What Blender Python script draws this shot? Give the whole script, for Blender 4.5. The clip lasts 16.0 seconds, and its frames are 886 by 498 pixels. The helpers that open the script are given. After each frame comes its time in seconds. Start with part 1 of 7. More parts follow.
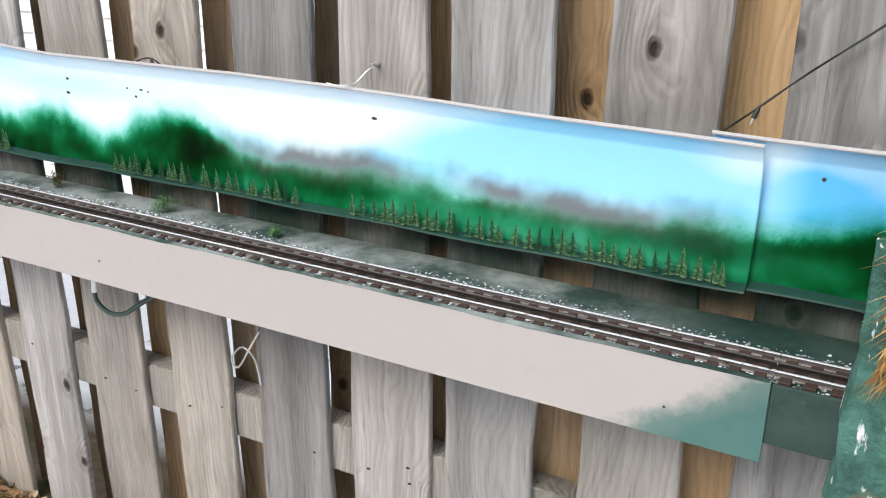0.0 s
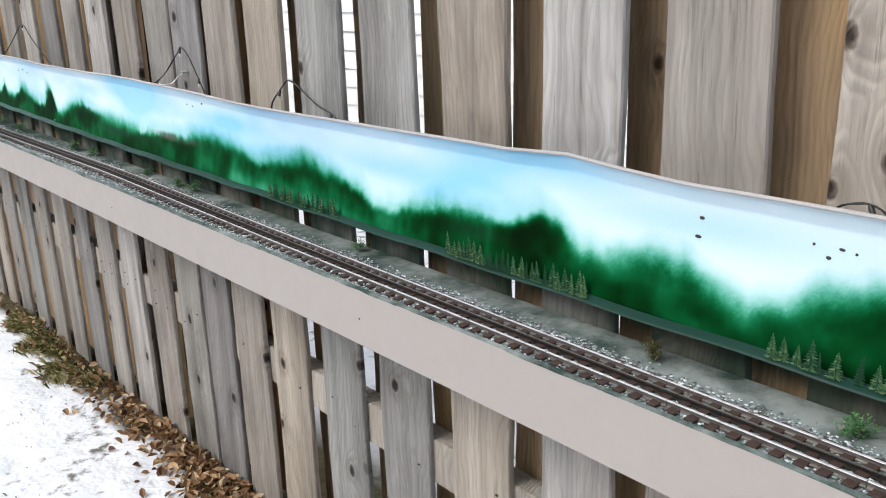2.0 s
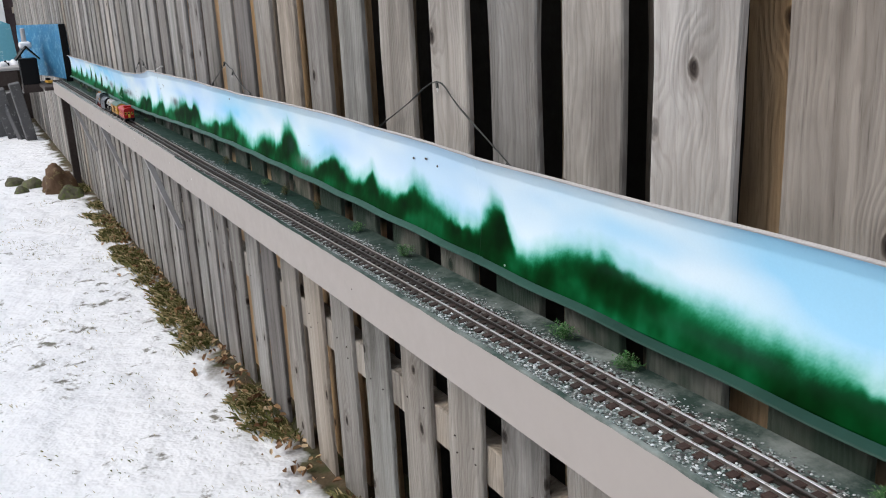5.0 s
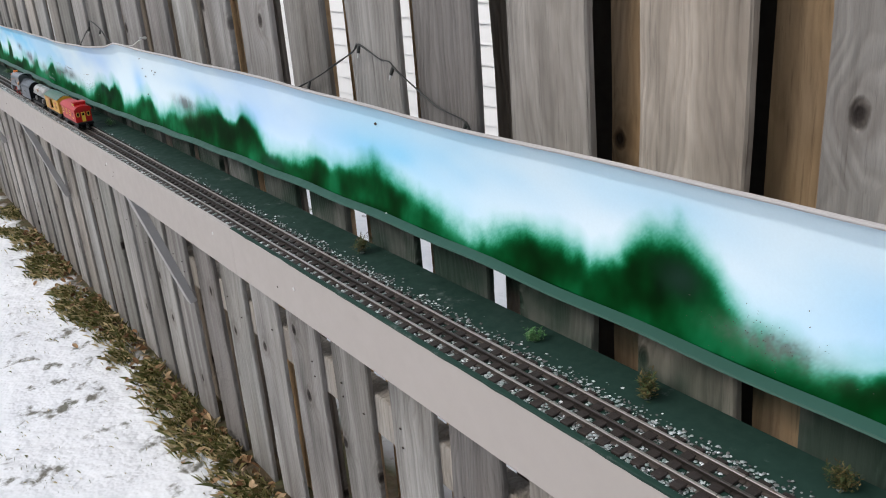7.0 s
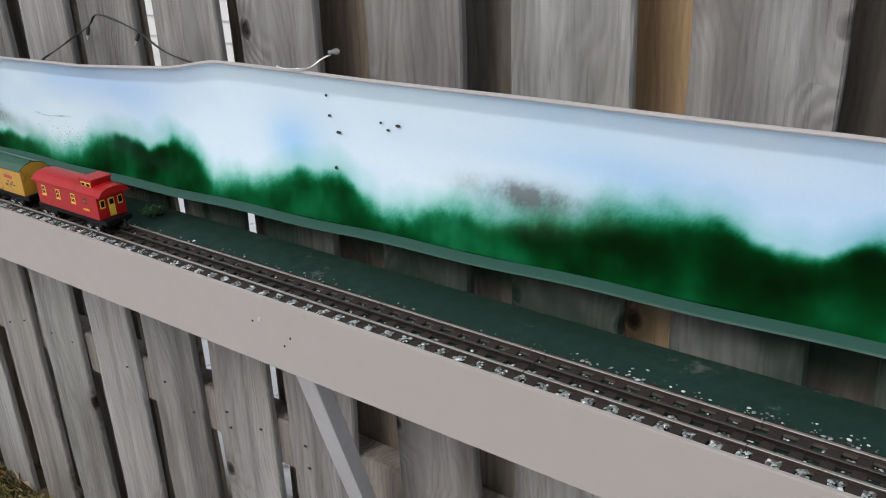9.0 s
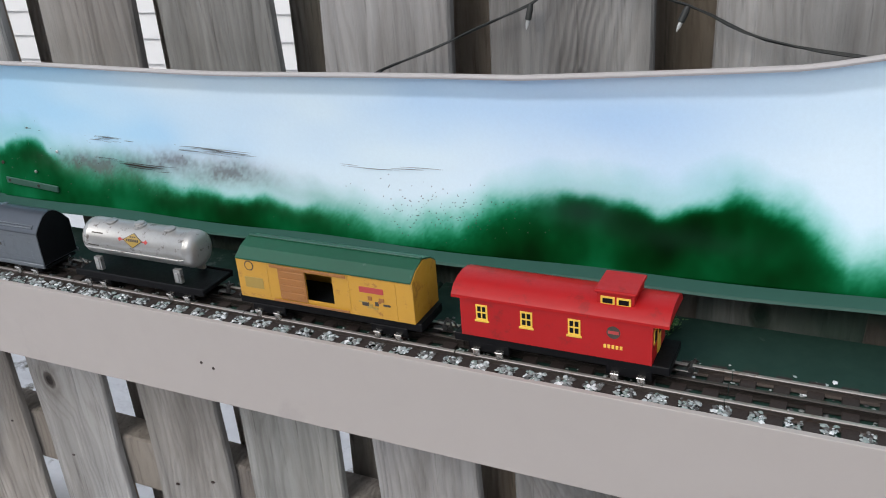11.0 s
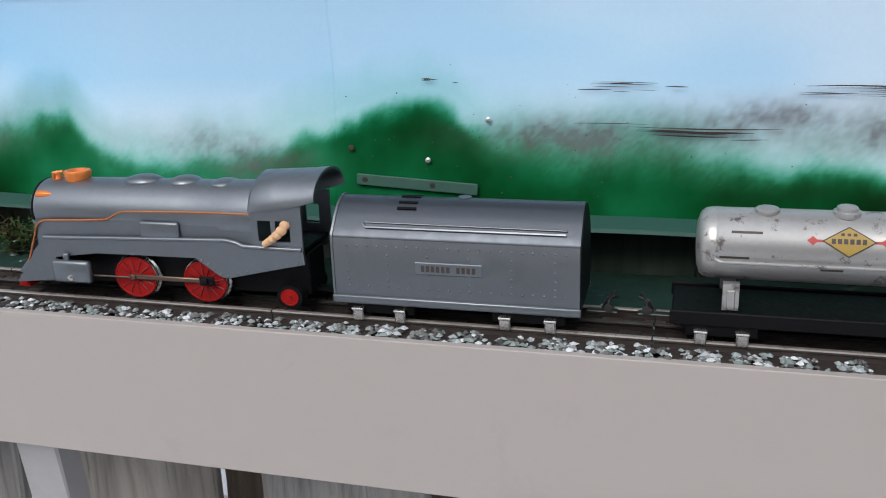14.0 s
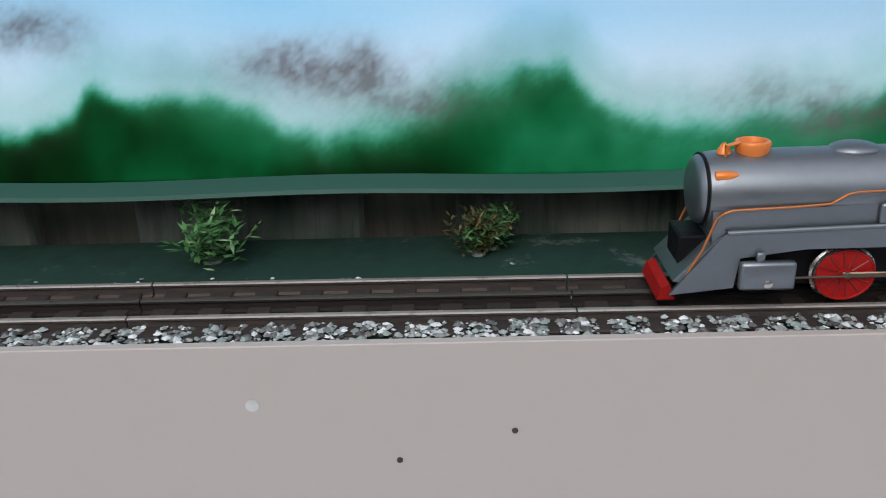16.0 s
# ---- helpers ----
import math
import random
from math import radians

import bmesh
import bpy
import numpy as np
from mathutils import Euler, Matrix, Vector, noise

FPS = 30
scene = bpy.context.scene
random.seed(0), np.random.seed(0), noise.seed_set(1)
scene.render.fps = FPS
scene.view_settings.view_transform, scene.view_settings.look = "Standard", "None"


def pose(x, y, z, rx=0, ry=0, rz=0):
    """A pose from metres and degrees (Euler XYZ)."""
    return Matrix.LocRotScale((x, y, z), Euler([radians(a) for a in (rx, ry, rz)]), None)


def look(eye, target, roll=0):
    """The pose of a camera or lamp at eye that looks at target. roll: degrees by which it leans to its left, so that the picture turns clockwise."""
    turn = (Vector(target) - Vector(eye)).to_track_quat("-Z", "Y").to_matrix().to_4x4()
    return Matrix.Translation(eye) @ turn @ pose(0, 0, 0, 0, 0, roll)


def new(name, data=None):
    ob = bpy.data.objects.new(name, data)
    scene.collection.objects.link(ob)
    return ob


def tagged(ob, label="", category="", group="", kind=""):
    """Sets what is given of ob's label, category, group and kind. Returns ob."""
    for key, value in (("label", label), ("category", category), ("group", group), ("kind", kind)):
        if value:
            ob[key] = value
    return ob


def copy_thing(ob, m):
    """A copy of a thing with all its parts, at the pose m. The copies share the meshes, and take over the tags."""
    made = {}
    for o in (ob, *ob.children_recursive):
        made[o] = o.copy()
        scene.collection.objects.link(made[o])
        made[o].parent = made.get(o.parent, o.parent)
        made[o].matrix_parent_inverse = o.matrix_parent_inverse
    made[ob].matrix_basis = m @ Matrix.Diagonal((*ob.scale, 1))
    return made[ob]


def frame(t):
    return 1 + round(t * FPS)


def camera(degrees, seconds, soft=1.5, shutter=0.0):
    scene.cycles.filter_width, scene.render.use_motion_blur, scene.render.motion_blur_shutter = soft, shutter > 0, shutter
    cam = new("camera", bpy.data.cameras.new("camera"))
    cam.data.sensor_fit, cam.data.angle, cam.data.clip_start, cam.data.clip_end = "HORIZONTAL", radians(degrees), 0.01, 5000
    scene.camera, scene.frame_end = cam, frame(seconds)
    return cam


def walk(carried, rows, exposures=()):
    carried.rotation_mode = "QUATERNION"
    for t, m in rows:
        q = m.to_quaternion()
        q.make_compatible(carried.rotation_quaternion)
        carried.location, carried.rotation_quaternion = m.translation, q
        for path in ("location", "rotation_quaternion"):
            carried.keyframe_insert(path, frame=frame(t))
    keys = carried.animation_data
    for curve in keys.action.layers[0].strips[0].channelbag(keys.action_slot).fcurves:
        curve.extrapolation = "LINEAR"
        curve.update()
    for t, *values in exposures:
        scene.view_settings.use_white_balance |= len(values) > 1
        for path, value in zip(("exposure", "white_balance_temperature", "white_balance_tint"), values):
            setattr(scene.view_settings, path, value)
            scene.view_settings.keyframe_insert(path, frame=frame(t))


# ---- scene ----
cam = camera(53.27, 16.0, soft=1.05)
PATH = [
    (0, pose(2.0569, -1.0049, 1.4409, 69.195, -0.260, 28.716)),
    (0.5, pose(1.8888, -0.9987, 1.4445, 70.367, 0.650, 32.764)),
    (1, pose(1.6643, -1.0335, 1.4532, 71.288, 1.909, 40.821)),
    (1.5, pose(1.4846, -0.9291, 1.4399, 72.319, 1.286, 45.192)),
    (2, pose(1.3819, -0.8804, 1.4598, 72.829, 1.835, 49.716)),
    (2.5, pose(1.3416, -0.8532, 1.4659, 74.425, 2.795, 53.641)),
    (3, pose(1.2266, -0.8486, 1.4693, 74.827, 2.713, 54.539)),
    (3.5, pose(0.8900, -0.8490, 1.4626, 76.064, 1.779, 52.752)),
    (4, pose(0.4770, -0.7811, 1.4770, 74.660, 3.837, 57.498)),
    (4.5, pose(-0.0072, -0.6975, 1.5035, 74.632, 6.388, 63.114)),
    (4.7, pose(-0.1357, -0.7586, 1.4943, 74.805, 3.338, 62.813)),
    (6.8, pose(-1.8730, -0.6901, 1.5170, 69.970, 5.558, 55.883)),
    (7, pose(-2.0560, -0.6766, 1.5084, 69.144, 4.524, 55.081)),
    (7.5, pose(-2.5136, -0.6080, 1.4849, 67.639, 6.505, 56.096)),
    (8, pose(-2.8683, -0.6891, 1.4651, 67.460, 4.743, 47.631)),
    (8.5, pose(-3.2161, -0.7874, 1.4761, 67.051, 2.125, 41.472)),
    (9, pose(-3.6286, -0.7838, 1.4602, 67.129, 2.498, 36.859)),
    (9.5, pose(-3.9801, -0.7585, 1.4617, 65.067, 2.348, 33.474)),
    (9.7, pose(-4.1157, -0.7737, 1.4823, 63.344, 2.877, 29.751)),
    (11.8, pose(-4.7611, -0.6925, 1.3384, 65.966, 3.473, 24.288)),
    (12, pose(-4.7854, -0.7057, 1.3328, 65.896, 2.840, 24.780)),
    (12.5, pose(-4.8641, -0.7215, 1.3327, 67.691, 2.318, 27.240)),
    (13, pose(-5.0260, -0.6766, 1.2572, 71.181, 1.400, 23.964)),
    (13.5, pose(-5.2242, -0.6362, 1.2303, 71.395, 0.804, 18.704)),
    (14, pose(-5.3587, -0.5852, 1.1928, 72.809, 1.902, 15.199)),
    (14.5, pose(-5.4916, -0.5236, 1.1887, 70.003, 3.651, 14.079)),
    (15, pose(-5.5837, -0.4736, 1.1904, 67.657, 1.821, 13.414)),
    (15.5, pose(-5.6855, -0.4885, 1.1816, 68.637, 0.955, 10.069)),
    (16, pose(-5.8743, -0.5248, 1.1947, 68.152, 1.522, 0.380)),
]
walk(cam, PATH, exposures=((0, 1.24, 6450, 9), (1, 1.1, 6450, 9), (2, 0.96, 6450, 9), (3, 0.86, 6450, 9), (4.5, 0.68, 6500, 10), (7, 0.64, 6500, 10), (8, 0.46, 6500, 10), (9, 0.46, 6500, 10), (9.5, 0.6, 6450, 10), (12, 0.58, 6350, 10), (13.5, 0.54, 6350, 11), (14.5, 0.54, 6350, 11), (15.5, 0.44, 6350, 11), (16, 0.5, 6350, 11)))

# ---- world and light: a bright overcast winter day ----
world = bpy.data.worlds.new("sky")
scene.world = world
world.use_nodes = True
wn = world.node_tree
sky = wn.nodes.new("ShaderNodeTexSky")
sky.sky_type = "NISHITA"
sky.sun_disc = False
sky.sun_elevation, sky.sun_rotation = radians(43), radians(194)
sky.air_density, sky.dust_density = 1.0, 3.0
soft_sky = wn.nodes.new("ShaderNodeMixRGB")
soft_sky.inputs[0].default_value = 0.6
soft_sky.inputs[2].default_value = (7.2, 7.4, 7.7, 1)
wn.links.new(sky.outputs[0], soft_sky.inputs[1])
wn.links.new(soft_sky.outputs[0], wn.nodes["Background"].inputs[0])
wn.nodes["Background"].inputs[1].default_value = 0.13
sun = new("sun", bpy.data.lights.new("sun", "SUN"))
sun.data.energy, sun.data.angle, sun.data.color = 0.9, radians(25), (1, 0.97, 0.92)
sun.matrix_world = look((-1.0, -4.0, 3.9), (0, 0, 0))


# ---- materials ----
def mat_new(name):
    m = bpy.data.materials.new(name)
    m.use_nodes = True
    return m, m.node_tree.nodes, m.node_tree.links, m.node_tree.nodes["Principled BSDF"]


def ramp(n, l, src, stops):
    r = n.new("ShaderNodeValToRGB")
    e = r.color_ramp.elements
    while len(e) < len(stops):
        e.new(0.5)
    for k, (p, c) in enumerate(stops):
        e[k].position, e[k].color = p, (*c, 1)
    l.new(src, r.inputs[0])
    return r.outputs[0]


def noise_node(n, l, vec, scale, detail=4, rough=0.55, dist=0.0):
    t = n.new("ShaderNodeTexNoise")
    t.inputs["Scale"].default_value, t.inputs["Detail"].default_value = scale, detail
    t.inputs["Roughness"].default_value, t.inputs["Distortion"].default_value = rough, dist
    l.new(vec, t.inputs["Vector"])
    return t.outputs["Fac"]


def mixc(n, l, fac, a, b, mode="MIX"):
    x = n.new("ShaderNodeMixRGB")
    x.blend_type = mode
    for k, v in enumerate((fac, a, b)):
        if isinstance(v, (int, float)):
            x.inputs[k].default_value = v
        elif isinstance(v, tuple):
            x.inputs[k].default_value = (*v, 1)
        else:
            l.new(v, x.inputs[k])
    return x.outputs[0]


def mathn(n, l, op, a, b=0.0):
    x = n.new("ShaderNodeMath")
    x.operation = op
    for k, v in enumerate((a, b)):
        if isinstance(v, (int, float)):
            x.inputs[k].default_value = v
        else:
            l.new(v, x.inputs[k])
    return x.outputs[0]


def bump(n, l, b, height, strength, dist):
    x = n.new("ShaderNodeBump")
    x.inputs["Strength"].default_value, x.inputs["Distance"].default_value = strength, dist
    l.new(height, x.inputs["Height"])
    l.new(x.outputs[0], b.inputs["Normal"])


def coords(n, l, scale=(1, 1, 1), shift=True):
    """Object coordinates, scaled, moved by the object's own random number."""
    tc = n.new("ShaderNodeTexCoord")
    mp = n.new("ShaderNodeMapping")
    mp.inputs["Scale"].default_value = scale
    l.new(tc.outputs["Object"], mp.inputs["Vector"])
    if not shift:
        return mp.outputs[0], None
    oi = n.new("ShaderNodeObjectInfo")
    mul = n.new("ShaderNodeVectorMath")
    mul.operation = "MULTIPLY"
    mul.inputs[1].default_value = (37.0, 11.0, 23.0)
    l.new(oi.outputs["Random"], mul.inputs[0])
    l.new(mul.outputs[0], mp.inputs["Location"])
    return mp.outputs[0], oi.outputs["Random"]


def paint_mat(name, col, rough=0.45, metal=0.0, var=0.12, scale=30.0, wear=None, wear_amt=0.62, bumps=0.06, spec=0.5):
    """Painted or bare surface with broad stains, fine grain and, if given, a worn colour."""
    m, n, l, b = mat_new(name)
    v, rnd = coords(n, l)
    a = noise_node(n, l, v, scale * 0.25, 3)
    f = noise_node(n, l, v, scale * 6, 5, 0.65)
    lo, hi = tuple(c * (1 - var) for c in col), tuple(min(1, c * (1 + var)) for c in col)
    base = mixc(n, l, a, lo, hi)
    base = mixc(n, l, mathn(n, l, "MULTIPLY", f, 0.35), base, tuple(c * (1 - 1.6 * var) for c in col))
    if wear:
        w = noise_node(n, l, v, scale * 1.7, 6, 0.75)
        wr = ramp(n, l, w, [(wear_amt, (0, 0, 0)), (wear_amt + 0.07, (1, 1, 1))])
        base = mixc(n, l, wr, base, wear)
    l.new(base, b.inputs["Base Color"])
    l.new(ramp(n, l, f, [(0.2, (rough * 0.8,) * 3), (0.8, (min(1, rough * 1.25),) * 3)]), b.inputs["Roughness"])
    b.inputs["Metallic"].default_value = metal
    b.inputs["Specular IOR Level"].default_value = spec
    if bumps:
        bump(n, l, b, f, bumps, 0.002)
    return m


def wood_mat(name, dark, light, warm, warm_amt, knots=True):
    """Upright weathered boards: wavy growth lines that bend round knots, cracks, stains; each board a shade of its own."""
    m, n, l, b = mat_new(name)
    v, rnd = coords(n, l, (1, 1, 0.045))
    v2, _ = coords(n, l, (1, 1, 0.32))
    v3, _ = coords(n, l, (1, 0.0, 0.72))
    vo = n.new("ShaderNodeTexVoronoi")
    vo.inputs["Scale"].default_value = 7.0
    vo.inputs["Randomness"].default_value = 1.0
    vo.voronoi_dimensions = "2D"
    flat, cut = n.new("ShaderNodeCombineXYZ"), n.new("ShaderNodeSeparateXYZ")
    l.new(v3, cut.inputs[0])
    l.new(cut.outputs[0], flat.inputs[0])
    l.new(cut.outputs[2], flat.inputs[1])
    l.new(flat.outputs[0], vo.inputs["Vector"])
    dist = vo.outputs["Distance"]
    pick = ramp(n, l, vo.outputs["Color"], [(0.58, (0, 0, 0)), (0.60, (1, 1, 1))]) if knots else None
    warp = noise_node(n, l, v2, 7, 3)
    big = noise_node(n, l, v, 22, 5, 0.6, 0.7)
    fine = noise_node(n, l, v, 190, 4, 0.7)
    # growth lines
    sep = n.new("ShaderNodeSeparateXYZ")
    l.new(v3, sep.inputs[0])
    u = mathn(n, l, "ADD", sep.outputs[0], mathn(n, l, "MULTIPLY", noise_node(n, l, v2, 6, 3, 0.55), 0.16))
    if knots:
        pull = ramp(n, l, dist, [(0.0, (0.05,) * 3), (0.08, (0.028,) * 3), (0.34, (0, 0, 0))])
        u = mathn(n, l, "ADD", u, mixc(n, l, 1.0, pull, pick, "MULTIPLY"))
    lines = mathn(n, l, "ADD", mathn(n, l, "MULTIPLY", mathn(n, l, "SINE", mathn(n, l, "ADD", mathn(n, l, "MULTIPLY", u, 520.0), mathn(n, l, "MULTIPLY", big, 7.0))), 0.5), 0.5)
    col = mixc(n, l, ramp(n, l, big, [(0.3, (0, 0, 0)), (0.7, (1, 1, 1))]), dark, light)
    col = mixc(n, l, ramp(n, l, warp, [(0.35, (0, 0, 0)), (0.75, (warm_amt,) * 3)]), col, warm)
    tint = ramp(n, l, rnd, [(0.0, (0.52, 0.50, 0.49)), (0.2, (0.98, 0.97, 0.96)), (0.32, (0.70, 0.71, 0.68)), (0.42, (0.86, 0.79, 0.72)), (0.50, (1.08, 0.96, 0.82)), (0.56, (0.92, 0.91, 0.89)), (0.72, (0.60, 0.59, 0.57)), (0.84, (0.95, 0.90, 0.84)), (1.0, (1.16, 1.13, 1.11))])
    col = mixc(n, l, 1.0, col, tint, "MULTIPLY")
    col = mixc(n, l, 0.31, col, ramp(n, l, lines, [(0.0, (0.62, 0.58, 0.56)), (0.35, (0.98, 0.97, 0.96)), (1.0, (1, 1, 1))]), "MULTIPLY")
    crack = ramp(n, l, fine, [(0.27, (0.30, 0.28, 0.27)), (0.42, (1, 1, 1))])
    col = mixc(n, l, 0.6, col, crack, "MULTIPLY")
    stain = ramp(n, l, noise_node(n, l, v2, 4.0, 5, 0.65, 0.5), [(0.34, (0.52, 0.51, 0.50)), (0.52, (1, 1, 1))])
    col = mixc(n, l, 0.8, col, stain, "MULTIPLY")
    h = mathn(n, l, "ADD", mathn(n, l, "MULTIPLY", fine, 0.7), mathn(n, l, "ADD", mathn(n, l, "MULTIPLY", big, 0.5), mathn(n, l, "MULTIPLY", lines, 0.35)))
    if knots:
        ragged = mathn(n, l, "ADD", dist, mathn(n, l, "MULTIPLY", mathn(n, l, "SUBTRACT", noise_node(n, l, v3, 38, 4, 0.6), 0.5), 0.09))
        k = ramp(n, l, ragged, [(0.03, (0.09, 0.075, 0.07)), (0.06, (0.38, 0.35, 0.33)), (0.08, (0.88, 0.87, 0.86)), (0.12, (0.78, 0.76, 0.75)), (0.20, (1, 1, 1))])
        col = mixc(n, l, pick, col, mixc(n, l, 1.0, col, k, "MULTIPLY"))
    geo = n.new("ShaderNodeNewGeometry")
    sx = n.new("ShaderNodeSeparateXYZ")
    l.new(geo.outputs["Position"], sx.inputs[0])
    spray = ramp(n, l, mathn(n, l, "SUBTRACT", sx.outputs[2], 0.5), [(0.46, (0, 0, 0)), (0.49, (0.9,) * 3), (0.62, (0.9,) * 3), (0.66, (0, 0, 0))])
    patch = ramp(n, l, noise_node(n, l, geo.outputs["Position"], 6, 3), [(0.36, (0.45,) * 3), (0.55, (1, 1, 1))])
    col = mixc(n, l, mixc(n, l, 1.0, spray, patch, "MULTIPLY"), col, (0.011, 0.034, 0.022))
    l.new(col, b.inputs["Base Color"])
    b.inputs["Roughness"].default_value = 0.85
    b.inputs["Specular IOR Level"].default_value = 0.2
    bump(n, l, b, h, 0.75, 0.005)
    return m


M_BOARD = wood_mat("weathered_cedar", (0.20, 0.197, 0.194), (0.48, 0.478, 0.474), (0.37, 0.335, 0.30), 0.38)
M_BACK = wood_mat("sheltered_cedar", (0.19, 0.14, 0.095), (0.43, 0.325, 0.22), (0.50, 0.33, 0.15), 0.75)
# Greyer back boards; the shade inside the gaps is put into this darker colour.
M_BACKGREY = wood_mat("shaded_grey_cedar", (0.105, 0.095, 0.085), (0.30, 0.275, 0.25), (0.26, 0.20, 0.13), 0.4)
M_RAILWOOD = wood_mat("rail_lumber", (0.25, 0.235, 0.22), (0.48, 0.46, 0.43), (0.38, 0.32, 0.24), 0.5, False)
M_BRACE = paint_mat("grey_brace_wood", (0.42, 0.41, 0.41), 0.8, var=0.25, scale=12)
M_FASCIA = paint_mat("beige_paint", (0.385, 0.349, 0.325), 0.5, var=0.06, scale=5, bumps=0.03)


def overspray(m):
    """Dark green paint sprayed over the board's east end, with a ragged soft border, and faint drips of it near the top."""
    n, l, b = m.node_tree.nodes, m.node_tree.links, m.node_tree.nodes["Principled BSDF"]
    old = b.inputs["Base Color"].links[0].from_socket
    v, _ = coords(n, l, (1, 1, 1), False)
    sx = n.new("ShaderNodeSeparateXYZ")
    l.new(v, sx.inputs[0])
    w = noise_node(n, l, v, 11, 6, 0.65)
    e = mathn(n, l, "ADD", mathn(n, l, "ADD", mathn(n, l, "SUBTRACT", sx.outputs[0], 0.31), mathn(n, l, "MULTIPLY", sx.outputs[2], -1.15)), mathn(n, l, "MULTIPLY", mathn(n, l, "SUBTRACT", w, 0.5), 0.16))
    f = ramp(n, l, e, [(0.46, (0, 0, 0)), (0.50, (0.85,) * 3), (0.54, (1, 1, 1))])
    smudge = ramp(n, l, noise_node(n, l, v, 7, 7, 0.7, 0.4), [(0.62, (0, 0, 0)), (0.74, (0.16,) * 3)])
    col = mixc(n, l, smudge, old, (0.16, 0.15, 0.14))
    l.new(mixc(n, l, f, col, mixc(n, l, w, (0.025, 0.085, 0.07), (0.075, 0.175, 0.15))), b.inputs["Base Color"])


overspray(M_FASCIA)


def dusted(m):
    """Pale gravel dust lying in drifts on the eastern half of the shelf."""
    n, l, b = m.node_tree.nodes, m.node_tree.links, m.node_tree.nodes["Principled BSDF"]
    old = b.inputs["Base Color"].links[0].from_socket
    v, _ = coords(n, l, (1, 1, 1), False)
    sx = n.new("ShaderNodeSeparateXYZ")
    l.new(v, sx.inputs[0])
    east = ramp(n, l, mathn(n, l, "ADD", mathn(n, l, "MULTIPLY", sx.outputs[0], 0.5), 1.2), [(0.0, (0, 0, 0)), (0.5, (1, 1, 1))])
    drift = ramp(n, l, noise_node(n, l, v, 9, 6, 0.7), [(0.40, (0.06,) * 3), (0.64, (0.75,) * 3)])
    past = ramp(n, l, mathn(n, l, "SUBTRACT", mathn(n, l, "MULTIPLY", sx.outputs[0], 0.5), 0.40), [(0.44, (1, 1, 1)), (0.54, (0.12,) * 3)])
    drift = mixc(n, l, 1.0, drift, past, "MULTIPLY")
    l.new(mixc(n, l, mixc(n, l, 1.0, east, drift, "MULTIPLY"), old, (0.33, 0.36, 0.345)), b.inputs["Base Color"])
M_SHELF = paint_mat("dark_green_shelf_paint", (0.019, 0.046, 0.036), 0.65, var=0.5, scale=8, wear=(0.085, 0.11, 0.10), wear_amt=0.60, spec=0.12)
dusted(M_SHELF)
M_TIE = paint_mat("dark_brown_tie", (0.045, 0.022, 0.016), 0.75, var=0.4, scale=60)
M_MIDRAIL = paint_mat("blackened_centre_rail", (0.06, 0.052, 0.047), 0.4, 0.7, var=0.3, scale=25)
M_RAIL = paint_mat("dull_steel_rail", (0.27, 0.25, 0.235), 0.36, 0.7, var=0.25, scale=25, wear=(0.16, 0.09, 0.06), wear_amt=0.58)
M_RAILTOP = paint_mat("bright_rail_top", (0.74, 0.73, 0.72), 0.3, 0.5, var=0.25, scale=40, wear=(0.20, 0.13, 0.09), wear_amt=0.56)


def dull_west(m, col):
    """Blends the given colour in over the western stretch, with an uneven border."""
    n, l, b = m.node_tree.nodes, m.node_tree.links, m.node_tree.nodes["Principled BSDF"]
    old = b.inputs["Base Color"].links[0].from_socket
    g = n.new("ShaderNodeNewGeometry")
    sx = n.new("ShaderNodeSeparateXYZ")
    l.new(g.outputs["Position"], sx.inputs[0])
    w = noise_node(n, l, g.outputs["Position"], 6, 4)
    f = ramp(n, l, mathn(n, l, "ADD", mathn(n, l, "MULTIPLY", sx.outputs[0], 0.4), mathn(n, l, "ADD", w, 0.6)), [(0.25, (0.8,) * 3), (0.75, (0, 0, 0))])
    l.new(mixc(n, l, f, old, col), b.inputs["Base Color"])


dull_west(M_RAILTOP, (0.26, 0.22, 0.19))
dull_west(M_RAIL, (0.10, 0.08, 0.07))
dull_west(M_TIE, (0.018, 0.014, 0.012))
M_WIRE = paint_mat("black_green_cable", (0.012, 0.014, 0.012), 0.5, var=0.3)
M_WHITEMETAL = paint_mat("pale_zinc", (0.62, 0.62, 0.6), 0.35, 0.6, var=0.15)
M_BLACK = paint_mat("black_enamel", (0.005, 0.005, 0.006), 0.5, var=0.4, scale=60, spec=0.14)
M_NAIL = paint_mat("rusty_nail", (0.05, 0.035, 0.03), 0.6, 0.3)
M_SIDING = paint_mat("white_vinyl_siding", (0.80, 0.80, 0.80), 0.5, var=0.03, scale=3, bumps=0.0)


# ---- mesh helpers ----
def link(name, bm, mat, parent=None, label="", smooth=0.0):
    me = bpy.data.meshes.new(name)
    bm.to_mesh(me)
    bm.free()
    for mm in (mat if isinstance(mat, (list, tuple)) else [mat]):
        me.materials.append(mm)
    if smooth:
        me.shade_smooth()
        me.set_sharp_from_angle(angle=radians(smooth))
    ob = new(name, me)
    if parent:
        ob.parent = parent
    if label:
        ob["label"] = label
    return ob


def part(name, bm, mat, parent, label="", smooth=0.0):
    return link(name, bm, mat, parent, label, smooth)


def share(name, mesh, parent, m):
    ob = new(name, mesh)
    ob.parent = parent
    ob.matrix_basis = m
    return ob


def thing(name, label, category, m=None, group="", kind=""):
    ob = new(name)
    ob.empty_display_size = 0.02
    if m is not None:
        ob.matrix_basis = m
    return tagged(ob, label, category, group, kind)


